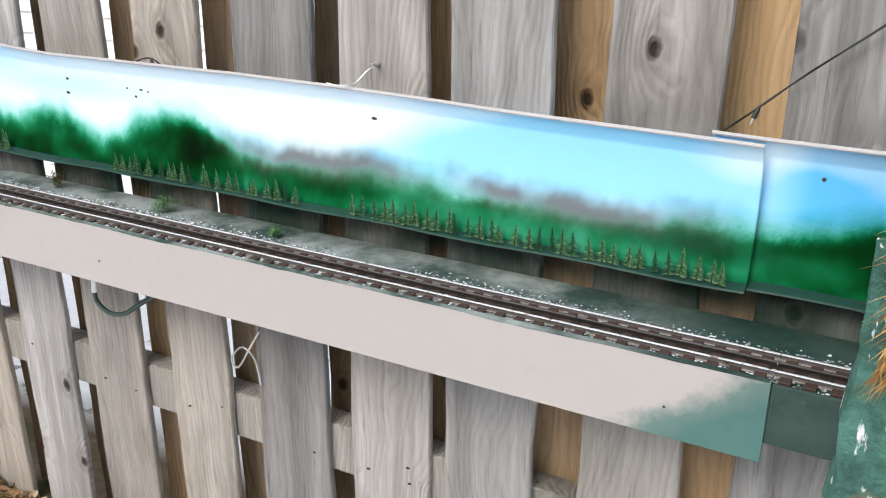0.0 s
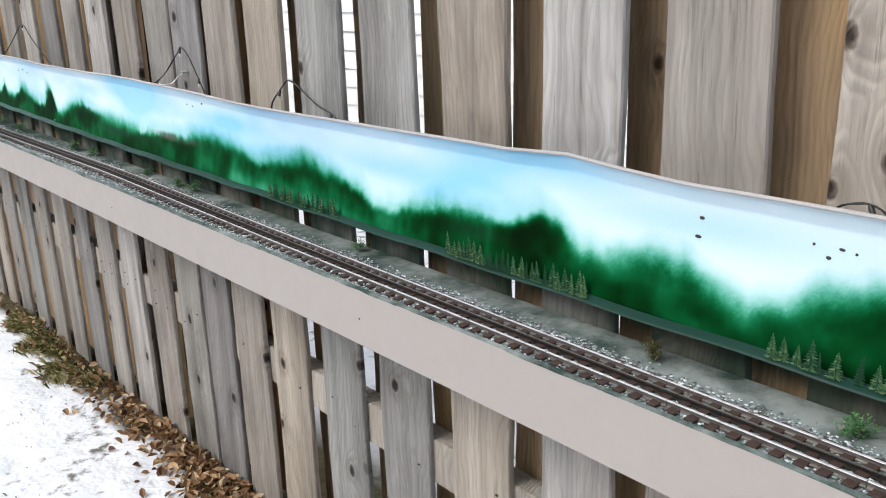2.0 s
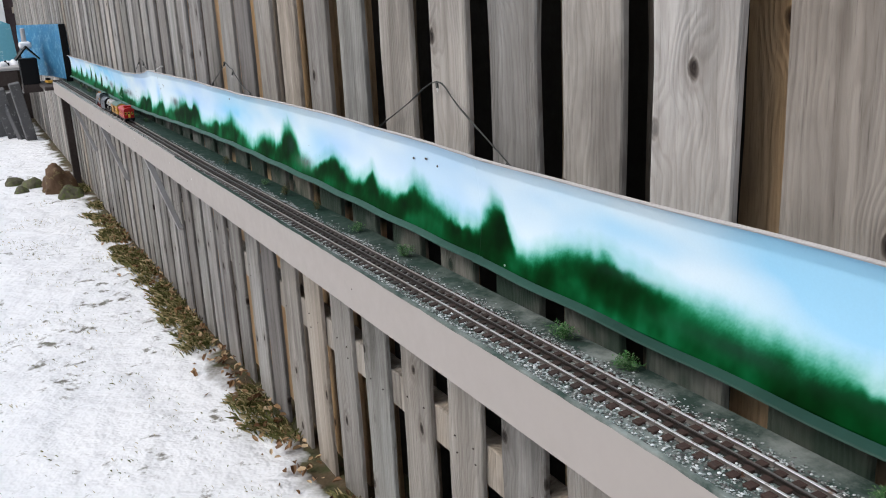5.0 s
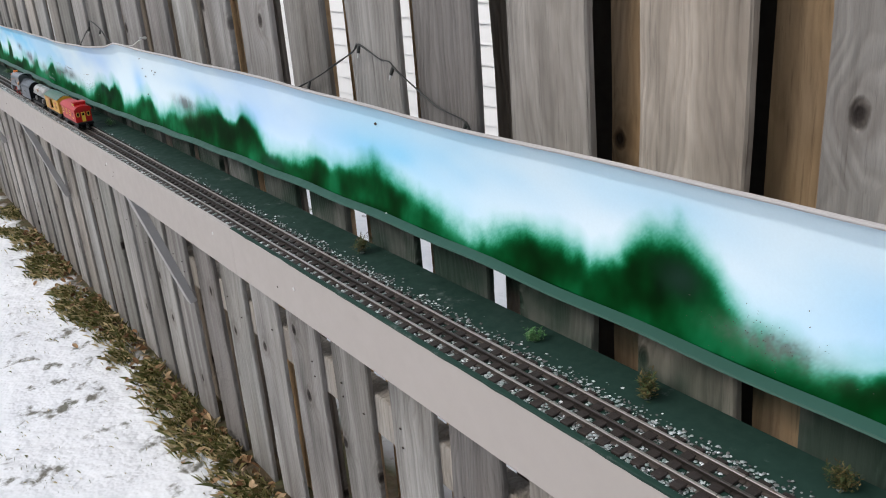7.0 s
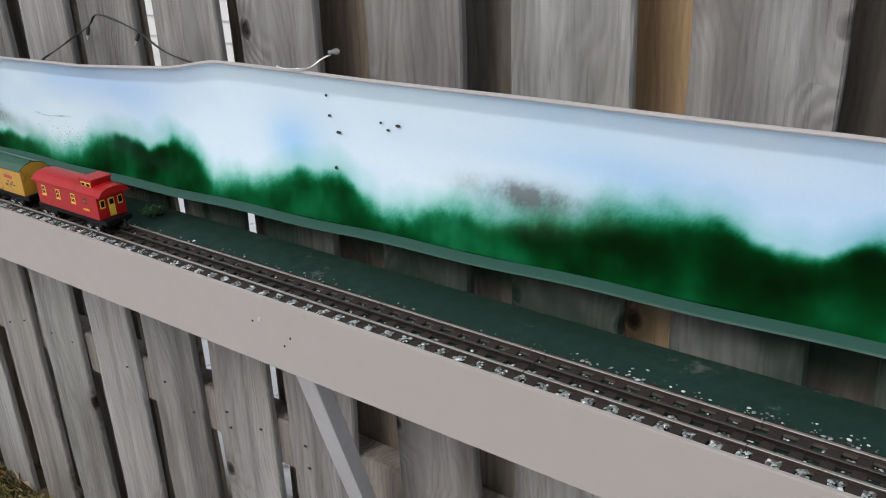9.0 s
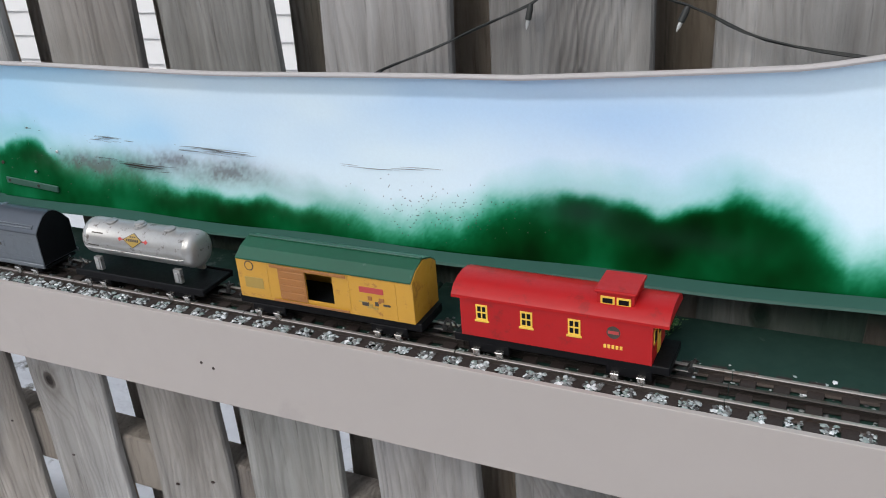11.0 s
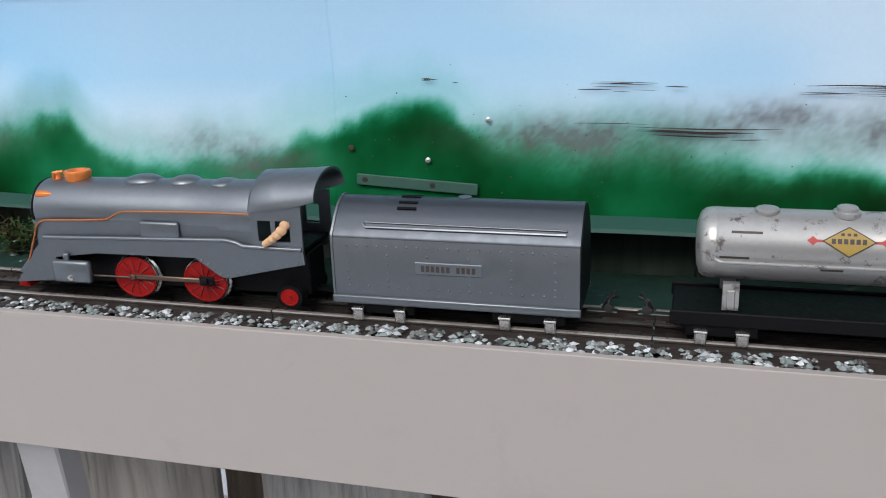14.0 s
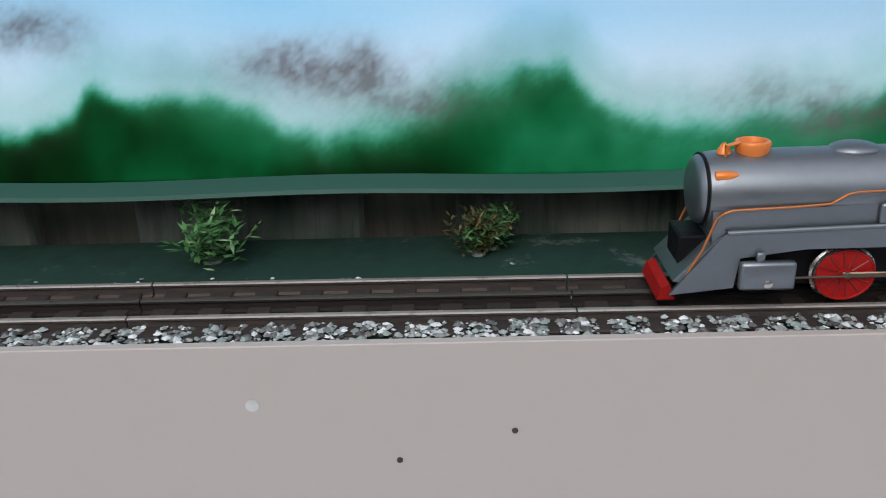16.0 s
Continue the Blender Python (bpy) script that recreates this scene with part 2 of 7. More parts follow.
def box(bm, x0, x1, y0, y1, z0, z1, bev=0.0, seg=1, mi=0):
    r = bmesh.ops.create_cube(bm, size=1.0)
    vs = r["verts"]
    for v in vs:
        v.co = Vector((x0 + (v.co.x + 0.5) * (x1 - x0), y0 + (v.co.y + 0.5) * (y1 - y0), z0 + (v.co.z + 0.5) * (z1 - z0)))
    fs = list({f for v in vs for f in v.link_faces})
    for f in fs:
        f.material_index = mi
    if bev:
        bmesh.ops.bevel(bm, geom=list({e for v in vs for e in v.link_edges}), offset=bev, segments=seg, affect="EDGES", profile=0.5)
    return bm


def bx(*a, **k):
    return box(bmesh.new(), *a, **k)


def rings(bm, loops, cap=True, mi=0):
    """Skin a list of closed loops of equal length."""
    vv = [[bm.verts.new(p) for p in lp] for lp in loops]
    k = len(vv[0])
    for a, b in zip(vv, vv[1:]):
        for i in range(k):
            f = bm.faces.new((a[i], a[(i + 1) % k], b[(i + 1) % k], b[i]))
            f.material_index = mi
    if cap:
        bm.faces.new(vv[0][::-1]).material_index = mi
        bm.faces.new(vv[-1]).material_index = mi
    return bm


def frame_of(d):
    d = d.normalized()
    u = d.cross(Vector((0, 0, 1)) if abs(d.z) < 0.9 else Vector((0, 1, 0))).normalized()
    return u, d.cross(u)


def tube(bm, pts, r, seg=8, mi=0):
    pts = [Vector(p) for p in pts]
    loops = []
    for i, p in enumerate(pts):
        d = pts[min(i + 1, len(pts) - 1)] - pts[max(i - 1, 0)]
        u, w = frame_of(d)
        loops.append([p + (u * math.cos(a) + w * math.sin(a)) * r for a in (2 * math.pi * k / seg for k in range(seg))])
    return rings(bm, loops, True, mi)


def lathe(bm, o, axis, prof, seg=20, mi=0):
    """prof: (distance along axis, radius)."""
    o, axis = Vector(o), Vector(axis).normalized()
    u, w = frame_of(axis)
    return rings(bm, [[o + axis * t + (u * math.cos(a) + w * math.sin(a)) * max(r, 1e-5) for a in (2 * math.pi * k / seg for k in range(seg))] for t, r in prof], True, mi)


def prism(bm, poly, y0, y1, mi=0):
    """A polygon of (x, z) drawn out from y0 to y1."""
    return rings(bm, [[Vector((x, y0, z)) for x, z in poly], [Vector((x, y1, z)) for x, z in poly]], True, mi)


def pierced(xs, zs, holes, y0, y1):
    """A plate on a grid of x and z lines, with the cells named in holes left open."""
    bm = bmesh.new()
    g = {(i, k, y): bm.verts.new((x, y, z)) for i, x in enumerate(xs) for k, z in enumerate(zs) for y in (y0, y1)}
    cells = {(i, k) for i in range(len(xs) - 1) for k in range(len(zs) - 1)} - set(holes)
    for i, k in cells:
        for y in (y0, y1):
            bm.faces.new((g[i, k, y], g[i + 1, k, y], g[i + 1, k + 1, y], g[i, k + 1, y]))
        for (di, dk), a, b in (((-1, 0), (i, k), (i, k + 1)), ((1, 0), (i + 1, k), (i + 1, k + 1)), ((0, -1), (i, k), (i + 1, k)), ((0, 1), (i, k + 1), (i + 1, k + 1))):
            if (i + di, k + dk) not in cells:
                bm.faces.new((g[(*a, y0)], g[(*b, y0)], g[(*b, y1)], g[(*a, y1)]))
    return fix(bm)


def fix(bm):
    bmesh.ops.recalc_face_normals(bm, faces=bm.faces[:])
    return bm


def lerp(x, knots):
    return float(np.interp(x, [k[0] for k in knots], [k[1] for k in knots]))


# ---- plan: x runs along the fence, its front faces lie at y = 0, the shelf's front edge tops out at z = 1 ----
X_W, X_E = -8.3, 2.9
SHELF_Z = 0.9955
RAIL_Z = 1.0045
TRACK_Y = [(-8.4, -0.106), (-6.1, -0.111), (-5.0, -0.117), (-3.2, -0.118), (-2.2, -0.107), (-0.9, -0.088), (-0.4, -0.096), (0.0, -0.102), (0.8, -0.110), (2.0, -0.116), (2.9, -0.116)]
TOP_Z = [(-8.1, 1.209), (-5.8, 1.207), (-5.45, 1.210), (-5.2, 1.211), (-4.9, 1.217), (-4.67, 1.233), (-4.59, 1.248), (-4.4, 1.250), (-4.1, 1.252), (-3.8, 1.254), (-3.45, 1.250), (-3.1, 1.247), (-2.85, 1.251), (-2.5, 1.254), (-1.8, 1.246), (-1.3, 1.239), (-1.0, 1.240), (-0.6, 1.237), (-0.3, 1.229), (0.0, 1.226), (0.35, 1.229), (0.51, 1.229), (0.63, 1.237), (0.71, 1.232), (0.81, 1.227), (1.0, 1.227), (1.2, 1.228), (1.6, 1.218), (1.92, 1.212), (2.9, 1.216)]
BOT_Z = [(-8.1, 1.05), (-6.5, 1.043), (-5.4, 1.039), (-5.2, 1.040), (-4.9, 1.042), (-4.7, 1.047), (-4.4, 1.054), (-4.15, 1.061), (-3.85, 1.069), (-3.6, 1.073), (-3.44, 1.075), (-3.1, 1.078), (-2.4, 1.074), (-1.5, 1.062), (-0.5, 1.052), (0.3, 1.05), (2.9, 1.048)]


def ground_z(x, y):
    z = 0.205 + 0.019 * max(-6.5, min(2.5, x))
    return z - 0.02 * max(0, min(1.0, -y - 0.25)) + 0.018 * noise.noise((x * 1.7, y * 1.7, 0.3)) + (0.006 + 0.022 * min(1.0, max(0.0, -y - 0.1))) * noise.noise((x * 6, y * 6, 4.0))


# ---- ground ----
def axis_steps(lo, hi, dense_lo, dense_hi, step, grow=1.35):
    a = list(np.arange(dense_lo, dense_hi, step))
    s, x = step, dense_hi
    while x < hi:
        a.append(x)
        s *= grow
        x += s
    a.append(hi)
    s, x = step, dense_lo
    while x > lo:
        s *= grow
        x -= s
        a.insert(0, max(x, lo))
    return a


def ground_mat():
    m, n, l, b = mat_new("snow_and_litter")
    v, _ = coords(n, l, (1, 1, 1), False)
    sep = n.new("ShaderNodeSeparateXYZ")
    l.new(v, sep.inputs[0])
    wob = noise_node(n, l, v, 5, 4, 0.6)
    edge = mathn(n, l, "ADD", sep.outputs[1], mathn(n, l, "MULTIPLY", mathn(n, l, "SUBTRACT", wob, 0.5), 0.34))
    bare = ramp(n, l, mathn(n, l, "ADD", edge, 0.615), [(0.5, (0, 0, 0)), (0.57, (1, 1, 1))])
    beyond = ramp(n, l, mathn(n, l, "MULTIPLY", sep.outputs[1], 1.0), [(0.25, (1, 1, 1)), (0.4, (0, 0, 0))])
    bare = mixc(n, l, 1.0, bare, beyond, "MULTIPLY")
    patch = ramp(n, l, noise_node(n, l, v, 2.2, 2, 0.5), [(0.40, (0, 0, 0)), (0.66, (0.13,) * 3)])
    specks = ramp(n, l, mathn(n, l, "ADD", noise_node(n, l, v, 13, 5, 0.62), patch), [(0.67, (0, 0, 0)), (0.77, (0.9,) * 3)])
    snow = mixc(n, l, noise_node(n, l, v, 3, 4), (0.70, 0.72, 0.76), (0.82, 0.83, 0.85))
    soil = mixc(n, l, noise_node(n, l, v, 40, 6, 0.7), (0.035, 0.026, 0.018), (0.14, 0.10, 0.055))
    soil = mixc(n, l, ramp(n, l, noise_node(n, l, v, 14, 3), [(0.45, (0, 0, 0)), (0.6, (0.7,) * 3)]), soil, (0.05, 0.06, 0.02))
    col = mixc(n, l, specks, snow, mixc(n, l, 0.5, soil, (0.10, 0.10, 0.07)))
    col = mixc(n, l, bare, col, soil)
    l.new(col, b.inputs["Base Color"])
    b.inputs["Roughness"].default_value = 0.8
    b.inputs["Specular IOR Level"].default_value = 0.25
    bump(n, l, b, noise_node(n, l, v, 5.5, 4, 0.55), 0.9, 0.06)
    return m


def build_ground():
    xs = axis_steps(-60, 60, -9.5, 2.6, 0.06)
    ys = axis_steps(-60, 60, -1.6, 0.3, 0.05)
    verts = [(x, y, ground_z(x, y)) for y in ys for x in xs]
    w = len(xs)
    faces = [(j * w + i, j * w + i + 1, (j + 1) * w + i + 1, (j + 1) * w + i) for j in range(len(ys) - 1) for i in range(w - 1)]
    me = bpy.data.meshes.new("ground")
    me.from_pydata(verts, [], faces)
    me.shade_smooth()
    me.materials.append(ground_mat())
    tagged(new("ground", me), "snow-covered lawn with bare leaf-strewn soil along the fence", "ground", kind="structure")


build_ground()


# ---- fence: upright boards nailed on both sides of two rails ----
FRONT_RIGHT = [2.70, 2.49, 2.28, 2.07, 1.861, 1.653, 1.484, 1.294, 1.09, 0.878, 0.678, 0.473, 0.262, 0.062, -0.153, -0.335, -0.50, -0.66,
               -0.855, -1.07, -1.262, -1.463, -1.68, -1.90, -2.125, -2.346, -2.56, -2.775, -2.982, -3.172, -3.395, -3.605, -3.805, -4.003,
               -4.2, -4.43, -4.614, -4.793, -4.976, -5.165, -5.346, -5.545, -5.735]
while FRONT_RIGHT[-1] > -15:
    FRONT_RIGHT.append(FRONT_RIGHT[-1] - 0.203)
FENCE_TOP = 1.82
# how far a back board reaches west of the front gap that it closes, where that differs
LAP = {1.09: 0.044, 0.473: 0.052, 0.262: 0.055, 0.062: 0.05, -0.153: 0.056, -0.335: 0.067, -0.855: 0.05, -1.07: 0.044, -3.172: 0.051, -3.395: 0.034, -3.605: 0.034, -4.2: 0.046, -4.43: 0.05, -4.976: 0.03, -5.165: 0.024, -5.346: 0.028, -5.545: 0.027, -5.735: 0.028}


def board_bm(w, t, h, seed):
    """A board with slightly worn edges and a faint cup, its foot at z = 0."""
    bm = bmesh.new()
    rnd = random.Random(seed)
    loops = []
    steps = 16
    for k in range(steps + 1):
        z = h * k / steps
        e0, e1 = rnd.uniform(-0.0034, 0.003), rnd.uniform(-0.003, 0.0034)
        cup = rnd.uniform(0.0005, 0.0016)
        loops.append([Vector(p) for p in ((-w / 2 + e0 + 0.002, 0, z), (0, cup, z), (w / 2 + e1 - 0.002, 0, z), (w / 2 + e1, 0.003, z), (w / 2 + e1, t, z), (-w / 2 + e0, t, z), (-w / 2 + e0, 0.003, z))])
    return fix(rings(bm, loops))


def build_fence():
    fence = thing("fence", "weathered grey cedar board fence with boards on both faces", "fence", kind="structure")
    fronts, backs, greys = [], [], []
    for k in range(6):
        for lst, mt in ((fronts, M_BOARD), (backs, M_BACK), (greys, M_BACKGREY)):
            ob = part("board", board_bm((0.139, 0.143, 0.136, 0.141, 0.138, 0.142)[k], 0.011, 1.66, k), mt, fence)
            lst.append(ob.data)
            bpy.data.objects.remove(ob)
    rnd = random.Random(5)
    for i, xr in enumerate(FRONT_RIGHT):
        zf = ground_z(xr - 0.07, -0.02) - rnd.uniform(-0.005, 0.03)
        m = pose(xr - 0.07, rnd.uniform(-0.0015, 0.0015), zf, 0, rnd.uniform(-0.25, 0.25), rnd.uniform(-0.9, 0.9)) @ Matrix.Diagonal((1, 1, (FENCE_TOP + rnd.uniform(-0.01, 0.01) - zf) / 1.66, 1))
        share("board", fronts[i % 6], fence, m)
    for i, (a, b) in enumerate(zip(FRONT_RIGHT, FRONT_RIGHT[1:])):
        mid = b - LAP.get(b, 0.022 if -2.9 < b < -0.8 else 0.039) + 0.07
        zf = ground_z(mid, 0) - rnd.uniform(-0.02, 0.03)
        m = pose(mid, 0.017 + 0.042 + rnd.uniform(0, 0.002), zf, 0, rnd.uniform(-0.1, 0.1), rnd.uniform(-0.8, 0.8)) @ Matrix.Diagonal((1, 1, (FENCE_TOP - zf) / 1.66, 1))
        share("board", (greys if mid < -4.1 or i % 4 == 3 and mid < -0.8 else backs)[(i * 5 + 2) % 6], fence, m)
    for z0, z1 in ((0.565, 0.655), (1.60, 1.69)):
        x = 2.8
        while x > -15:
            part("rail", bx(x - 2.438, x - 0.002, 0.0125, 0.0575, z0, z1, bev=0.003), M_RAILWOOD, fence)
            x -= 2.44
    part("cap_board", bx(-15.2, 2.8, -0.03, 0.10, FENCE_TOP + 0.012, FENCE_TOP + 0.034, bev=0.003), M_BOARD, fence)


build_fence()


# ---- unseen plain walls, added to block low sky light and darken side reflections ----
def build_sky_blockers():
    m = paint_mat("dark_sky_blocker", (0.10, 0.085, 0.075), 0.85, var=0.3, scale=3)
    for k, (x0, x1, y0, y1) in enumerate(((-11, 7.0, -4.75, -4.6), (7.0, 7.15, -4.75, 2.2))):
        tagged(link("wall_south" if k == 0 else "wall_east", bx(x0, x1, y0, y1, -0.2, 2.9, bev=0.01), m), "unseen dark wall added to block low sky light", "wall", kind="structure")


build_sky_blockers()


# ---- the neighbour's house behind the fence ----
def build_house():
    house = thing("neighbour_house", "white vinyl-sided house wall behind the fence", "house", pose(0, 2.3, 0))
    bm = bmesh.new()
    z = 0.25
    while z < 3.2:
        prism_pts = [(0.0, z), (-0.018, z), (-0.004, z + 0.112), (0.0, z + 0.112)]
        rings(bm, [[Vector((x, y, zz)) for y, zz in prism_pts] for x in (-16, 4)])
        z += 0.113
    tagged(part("siding", fix(bm), M_SIDING, house), kind="stuff")
    part("wall", bx(-16, 4, 0.004, 0.2, 0.0, 3.25), M_SIDING, house)
    part("roof", bx(-16.3, 4.3, -0.35, 3.0, 3.25, 3.4), M_BLACK, house)


build_house()


def build_panels():
    # Made-up dark panels behind the fence, added so that its gaps read dark.
    m = paint_mat("dark_gap_backing", (0.02, 0.017, 0.015), 0.85, var=0.4, scale=9)
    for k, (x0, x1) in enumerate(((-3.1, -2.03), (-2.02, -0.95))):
        t = thing("stored_panel", "dark panel added close behind the fence to darken its gaps", "panel", pose((x0 + x1) / 2, 0.2, ground_z(x0, 0.2) - 0.02), group="panels behind the fence")
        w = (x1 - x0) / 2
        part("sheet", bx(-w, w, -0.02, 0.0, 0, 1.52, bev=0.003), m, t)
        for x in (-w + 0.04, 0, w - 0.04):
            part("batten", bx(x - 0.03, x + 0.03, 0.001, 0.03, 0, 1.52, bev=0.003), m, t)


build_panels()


# ---- shelf, front board, track ----
def build_shelf():
    sh = thing("shelf", "narrow dark green painted shelf fixed along the fence", "shelf", kind="structure")
    for x0, x1 in ((-8.35, -5.0), (-4.998, -1.2), (-1.198, 2.9)):
        part("plank", bx(x0, x1, -0.1512, -0.004, SHELF_Z - 0.02, SHELF_Z, bev=0.002), M_SHELF, sh)
    fa = thing("front_board", "beige painted trim board along the shelf's front edge", "board", kind="structure")
    for x0, x1 in ((-8.3, -3.5601), (-3.5599, 1.972)):
        part("board", bx(x0, x1, -0.157, -0.1515, 0.905, 1.0, bev=0.0005), M_FASCIA, fa)
    part("end_board", bx(1.9725, 2.45, -0.1555, -0.1515, 0.928, 0.9975, bev=0.001), M_SHELF, fa, "rough dark green end board")


build_shelf()


def build_track():
    L = 0.2225
    sec = thing("track_section", "three-rail toy train track section with dark ties", "track", group="toy train track")
    for y in (-0.0205, 0.0, 0.0205):
        bm = bmesh.new()
        prof = [(-0.0036, -0.0014), (-0.0036, -0.0006), (-0.0008, -0.0002), (-0.0008, 0.0034), (-0.0021, 0.0044), (-0.0021, 0.0054), (-0.0013, 0.006), (0.0013, 0.006), (0.0021, 0.0054), (0.0021, 0.0044), (0.0008, 0.0034), (0.0008, -0.0002), (0.0036, -0.0006), (0.0036, -0.0014)]
        rings(bm, [[Vector((x, y + a, b - 0.006)) for a, b in prof] for x in (-L / 2 + 0.0004, L / 2 - 0.0004)])
        fix(bm)
        for f in bm.faces:
            f.material_index = 1 if f.normal.z > (0.6 if y else 0.95) and f.calc_center_median().z > -0.0016 else 0
        part("rail", bm, [M_RAIL, M_RAILTOP] if y else [M_MIDRAIL, M_RAIL], sec, "rusty steel rail with a bright worn top" if y else "blackened centre rail", 30)
    tie = None
    for k in range(9):
        x = -L / 2 + L * (k + 0.5) / 9
        if tie is None:
            tie = part("tie", bx(-0.0062, 0.0062, -0.034, 0.034, -0.0094, -0.0052, bev=0.0007), M_TIE, sec, "dark brown tie")
            tie.location = (x, 0, 0)
        else:
            share("tie", tie.data, sec, pose(x, 0, 0, 0, 0, (k * 37 % 7 - 3) * 0.8))
    x, first = X_E - 0.15, True
    while x > X_W + 0.1:
        ya, yb = lerp(x - L / 2, TRACK_Y), lerp(x + L / 2, TRACK_Y)
        m = pose(x, (ya + yb) / 2, RAIL_Z, 0, 0, math.degrees(math.atan2(yb - ya, L)))
        if first:
            sec.matrix_basis = m
            first = False
        else:
            copy_thing(sec, m)
        x -= L


build_track()


def ballast_mat():
    m, n, l, b = mat_new("pale_gravel")
    g = n.new("ShaderNodeNewGeometry")
    col = ramp(n, l, g.outputs["Random Per Island"], [(0.0, (0.03, 0.03, 0.03)), (0.3, (0.14, 0.14, 0.135)), (0.5, (0.30, 0.33, 0.325)), (0.65, (0.18, 0.24, 0.22)), (0.82, (0.42, 0.45, 0.46)), (1.0, (0.72, 0.74, 0.75))])
    l.new(col, b.inputs["Base Color"])
    b.inputs["Roughness"].default_value = 0.5
    return m


def build_ballast():
    rnd = random.Random(11)
    verts, faces = [], []
    hexa = [(1, 0, 0), (0.3, 0.9, 0), (-0.7, 0.6, 0), (-0.8, -0.5, 0), (0.2, -0.95, 0), (0.1, 0.1, 0.55), (0, 0, -0.5)]
    tri = [(0, 1, 5), (1, 2, 5), (2, 3, 5), (3, 4, 5), (4, 0, 5), (1, 0, 6), (2, 1, 6), (3, 2, 6), (4, 3, 6), (0, 4, 6)]

    def stone(x, y, z, s):
        over = abs(((X_E - 0.15 + 0.11125 - x) % 0.2225) * 9 / 0.2225 % 1.0 - 0.5)
        if over < (0.29 if x > -4.7 else 0.2 if x > -5.3 else 0.11) and abs(y - lerp(x, TRACK_Y)) < 0.0355:
            return
        k = len(verts)
        a, st = rnd.uniform(0, 6.28), rnd.uniform(0.6, 1.4)
        ca, sa = math.cos(a), math.sin(a)
        for p in hexa:
            j = rnd.uniform(0.7, 1.25)
            px, py, pz = p[0] * st * j, p[1] * j, p[2] * j
            verts.append((x + s * (px * ca - py * sa), y + s * (px * sa + py * ca), z + s * pz))
        faces.extend([(a0 + k, b0 + k, c0 + k) for a0, b0, c0 in tri])
    for _ in range(105000):
        x = rnd.uniform(X_W + 0.1, 2.3)
        yc = lerp(x, TRACK_Y)
        dens = 0.5 + 0.9 * noise.noise((x * 2.3, 0, 7))
        west = min(1.0, max(0.0, (-3.4 - x) / 0.8))
        east = min(1.0, max(0.0, (x - 0.1) / 0.5))
        mid = min(1.0, max(0.0, (x + 1.9) / 0.4)) * min(1.0, max(0.0, (0.1 - x) / 0.5))
        u = rnd.random()
        if u < 0.36:
            y = rnd.uniform(-0.1512, yc - 0.022)
            if rnd.random() > (0.75 + 0.4 * dens + 0.3 * west + 0.6 * mid + 0.5 * min(1.0, max(0.0, (-5.45 - x) / 0.25))) * (1 - 0.6 * east):
                continue
            s = rnd.choice((0.0010, 0.0013, 0.0017, 0.0021, 0.0026))
            z = SHELF_Z + s * 0.35 + rnd.uniform(0, 0.0022) + 0.0022 * west
        elif u < 0.72:
            y = yc + rnd.uniform(-0.0195, 0.0215)
            if abs(abs(y - yc) - 0.0205) < 0.0024 or abs(y - yc) < 0.0024 or rnd.random() > 1.0 - 0.6 * west:
                continue
            s = rnd.choice((0.0012, 0.0016, 0.0021, 0.0026))
            z = SHELF_Z + s * 0.3
        else:
            y = yc + 0.026 + abs(rnd.gauss(0, 0.009 + 0.004 * (1 - west)))
            if y > -0.02 or rnd.random() > 0.1 - 0.07 * west + dens * (0.95 - 0.87 * west) + 0.5 * east * max(0, dens - 0.35):
                continue
            s = rnd.choice((0.001, 0.0013, 0.0018, 0.0024))
            z = SHELF_Z + s * 0.4
        stone(x, y, z, s)
    # heaps of chips between the track and the fence
    for cx, w, n in ((-1.3, 0.22, 420), (-0.75, 0.25, 520), (-0.2, 0.12, 220), (0.18, 0.10, 260), (0.42, 0.11, 420), (0.66, 0.10, 420), (0.88, 0.10, 380), (1.12, 0.08, 200), (-2.4, 0.3, 300)):
        for _ in range(n):
            x = rnd.gauss(cx, w * 0.6)
            y = lerp(x, TRACK_Y) + 0.030 + abs(rnd.gauss(0, 0.010))
            if y < -0.02:
                s = rnd.choice((0.0013, 0.0017, 0.0022, 0.0027))
                stone(x, y, SHELF_Z + s * rnd.uniform(0.3, 0.9), s)
    me = bpy.data.meshes.new("ballast")
    me.from_pydata(verts, [], faces)
    me.materials.append(ballast_mat())
    tagged(new("ballast", me), "loose pale grey gravel chips scattered along the toy track", "gravel", kind="stuff")


build_ballast()


# ---- painted backdrop ----
def vnoise(x, z, fx, fz, seed):
    """Smooth lattice noise of arrays x, z in 0..1."""
    g = np.random.RandomState(seed).rand(257, 257)
    a, b = x * fx + 1000.0, z * fz + 1000.0
    i, j = np.floor(a).astype(int), np.floor(b).astype(int)
    u, v = a - i, b - j
    u, v = u * u * (3 - 2 * u), v * v * (3 - 2 * v)
    i, j, i1, j1 = i % 256, j % 256, (i + 1) % 256, (j + 1) % 256
    return (g[i, j] * (1 - u) + g[i1, j] * u) * (1 - v) + (g[i, j1] * (1 - u) + g[i1, j1] * u) * v


def fbm(x, z, f, seed, octaves=4, stretch=1.0):
    z = z + 0 * x
    s, w, t = 0, 0.5, 0
    for k in range(octaves):
        s = s + w * vnoise(x, z, f * 2 ** k, f * stretch * 2 ** k, seed + k)
        t += w
        w *= 0.55
    return s / t


# hills of the far west: middle, height of the top, half width
HILLS_WEST = [(-6.35, 1.13, 0.05), (-6.6, 1.14, 0.06), (-6.86, 1.15, 0.05), (-7.1, 1.12, 0.07), (-7.4, 1.14, 0.05), (-7.7, 1.12, 0.06)]
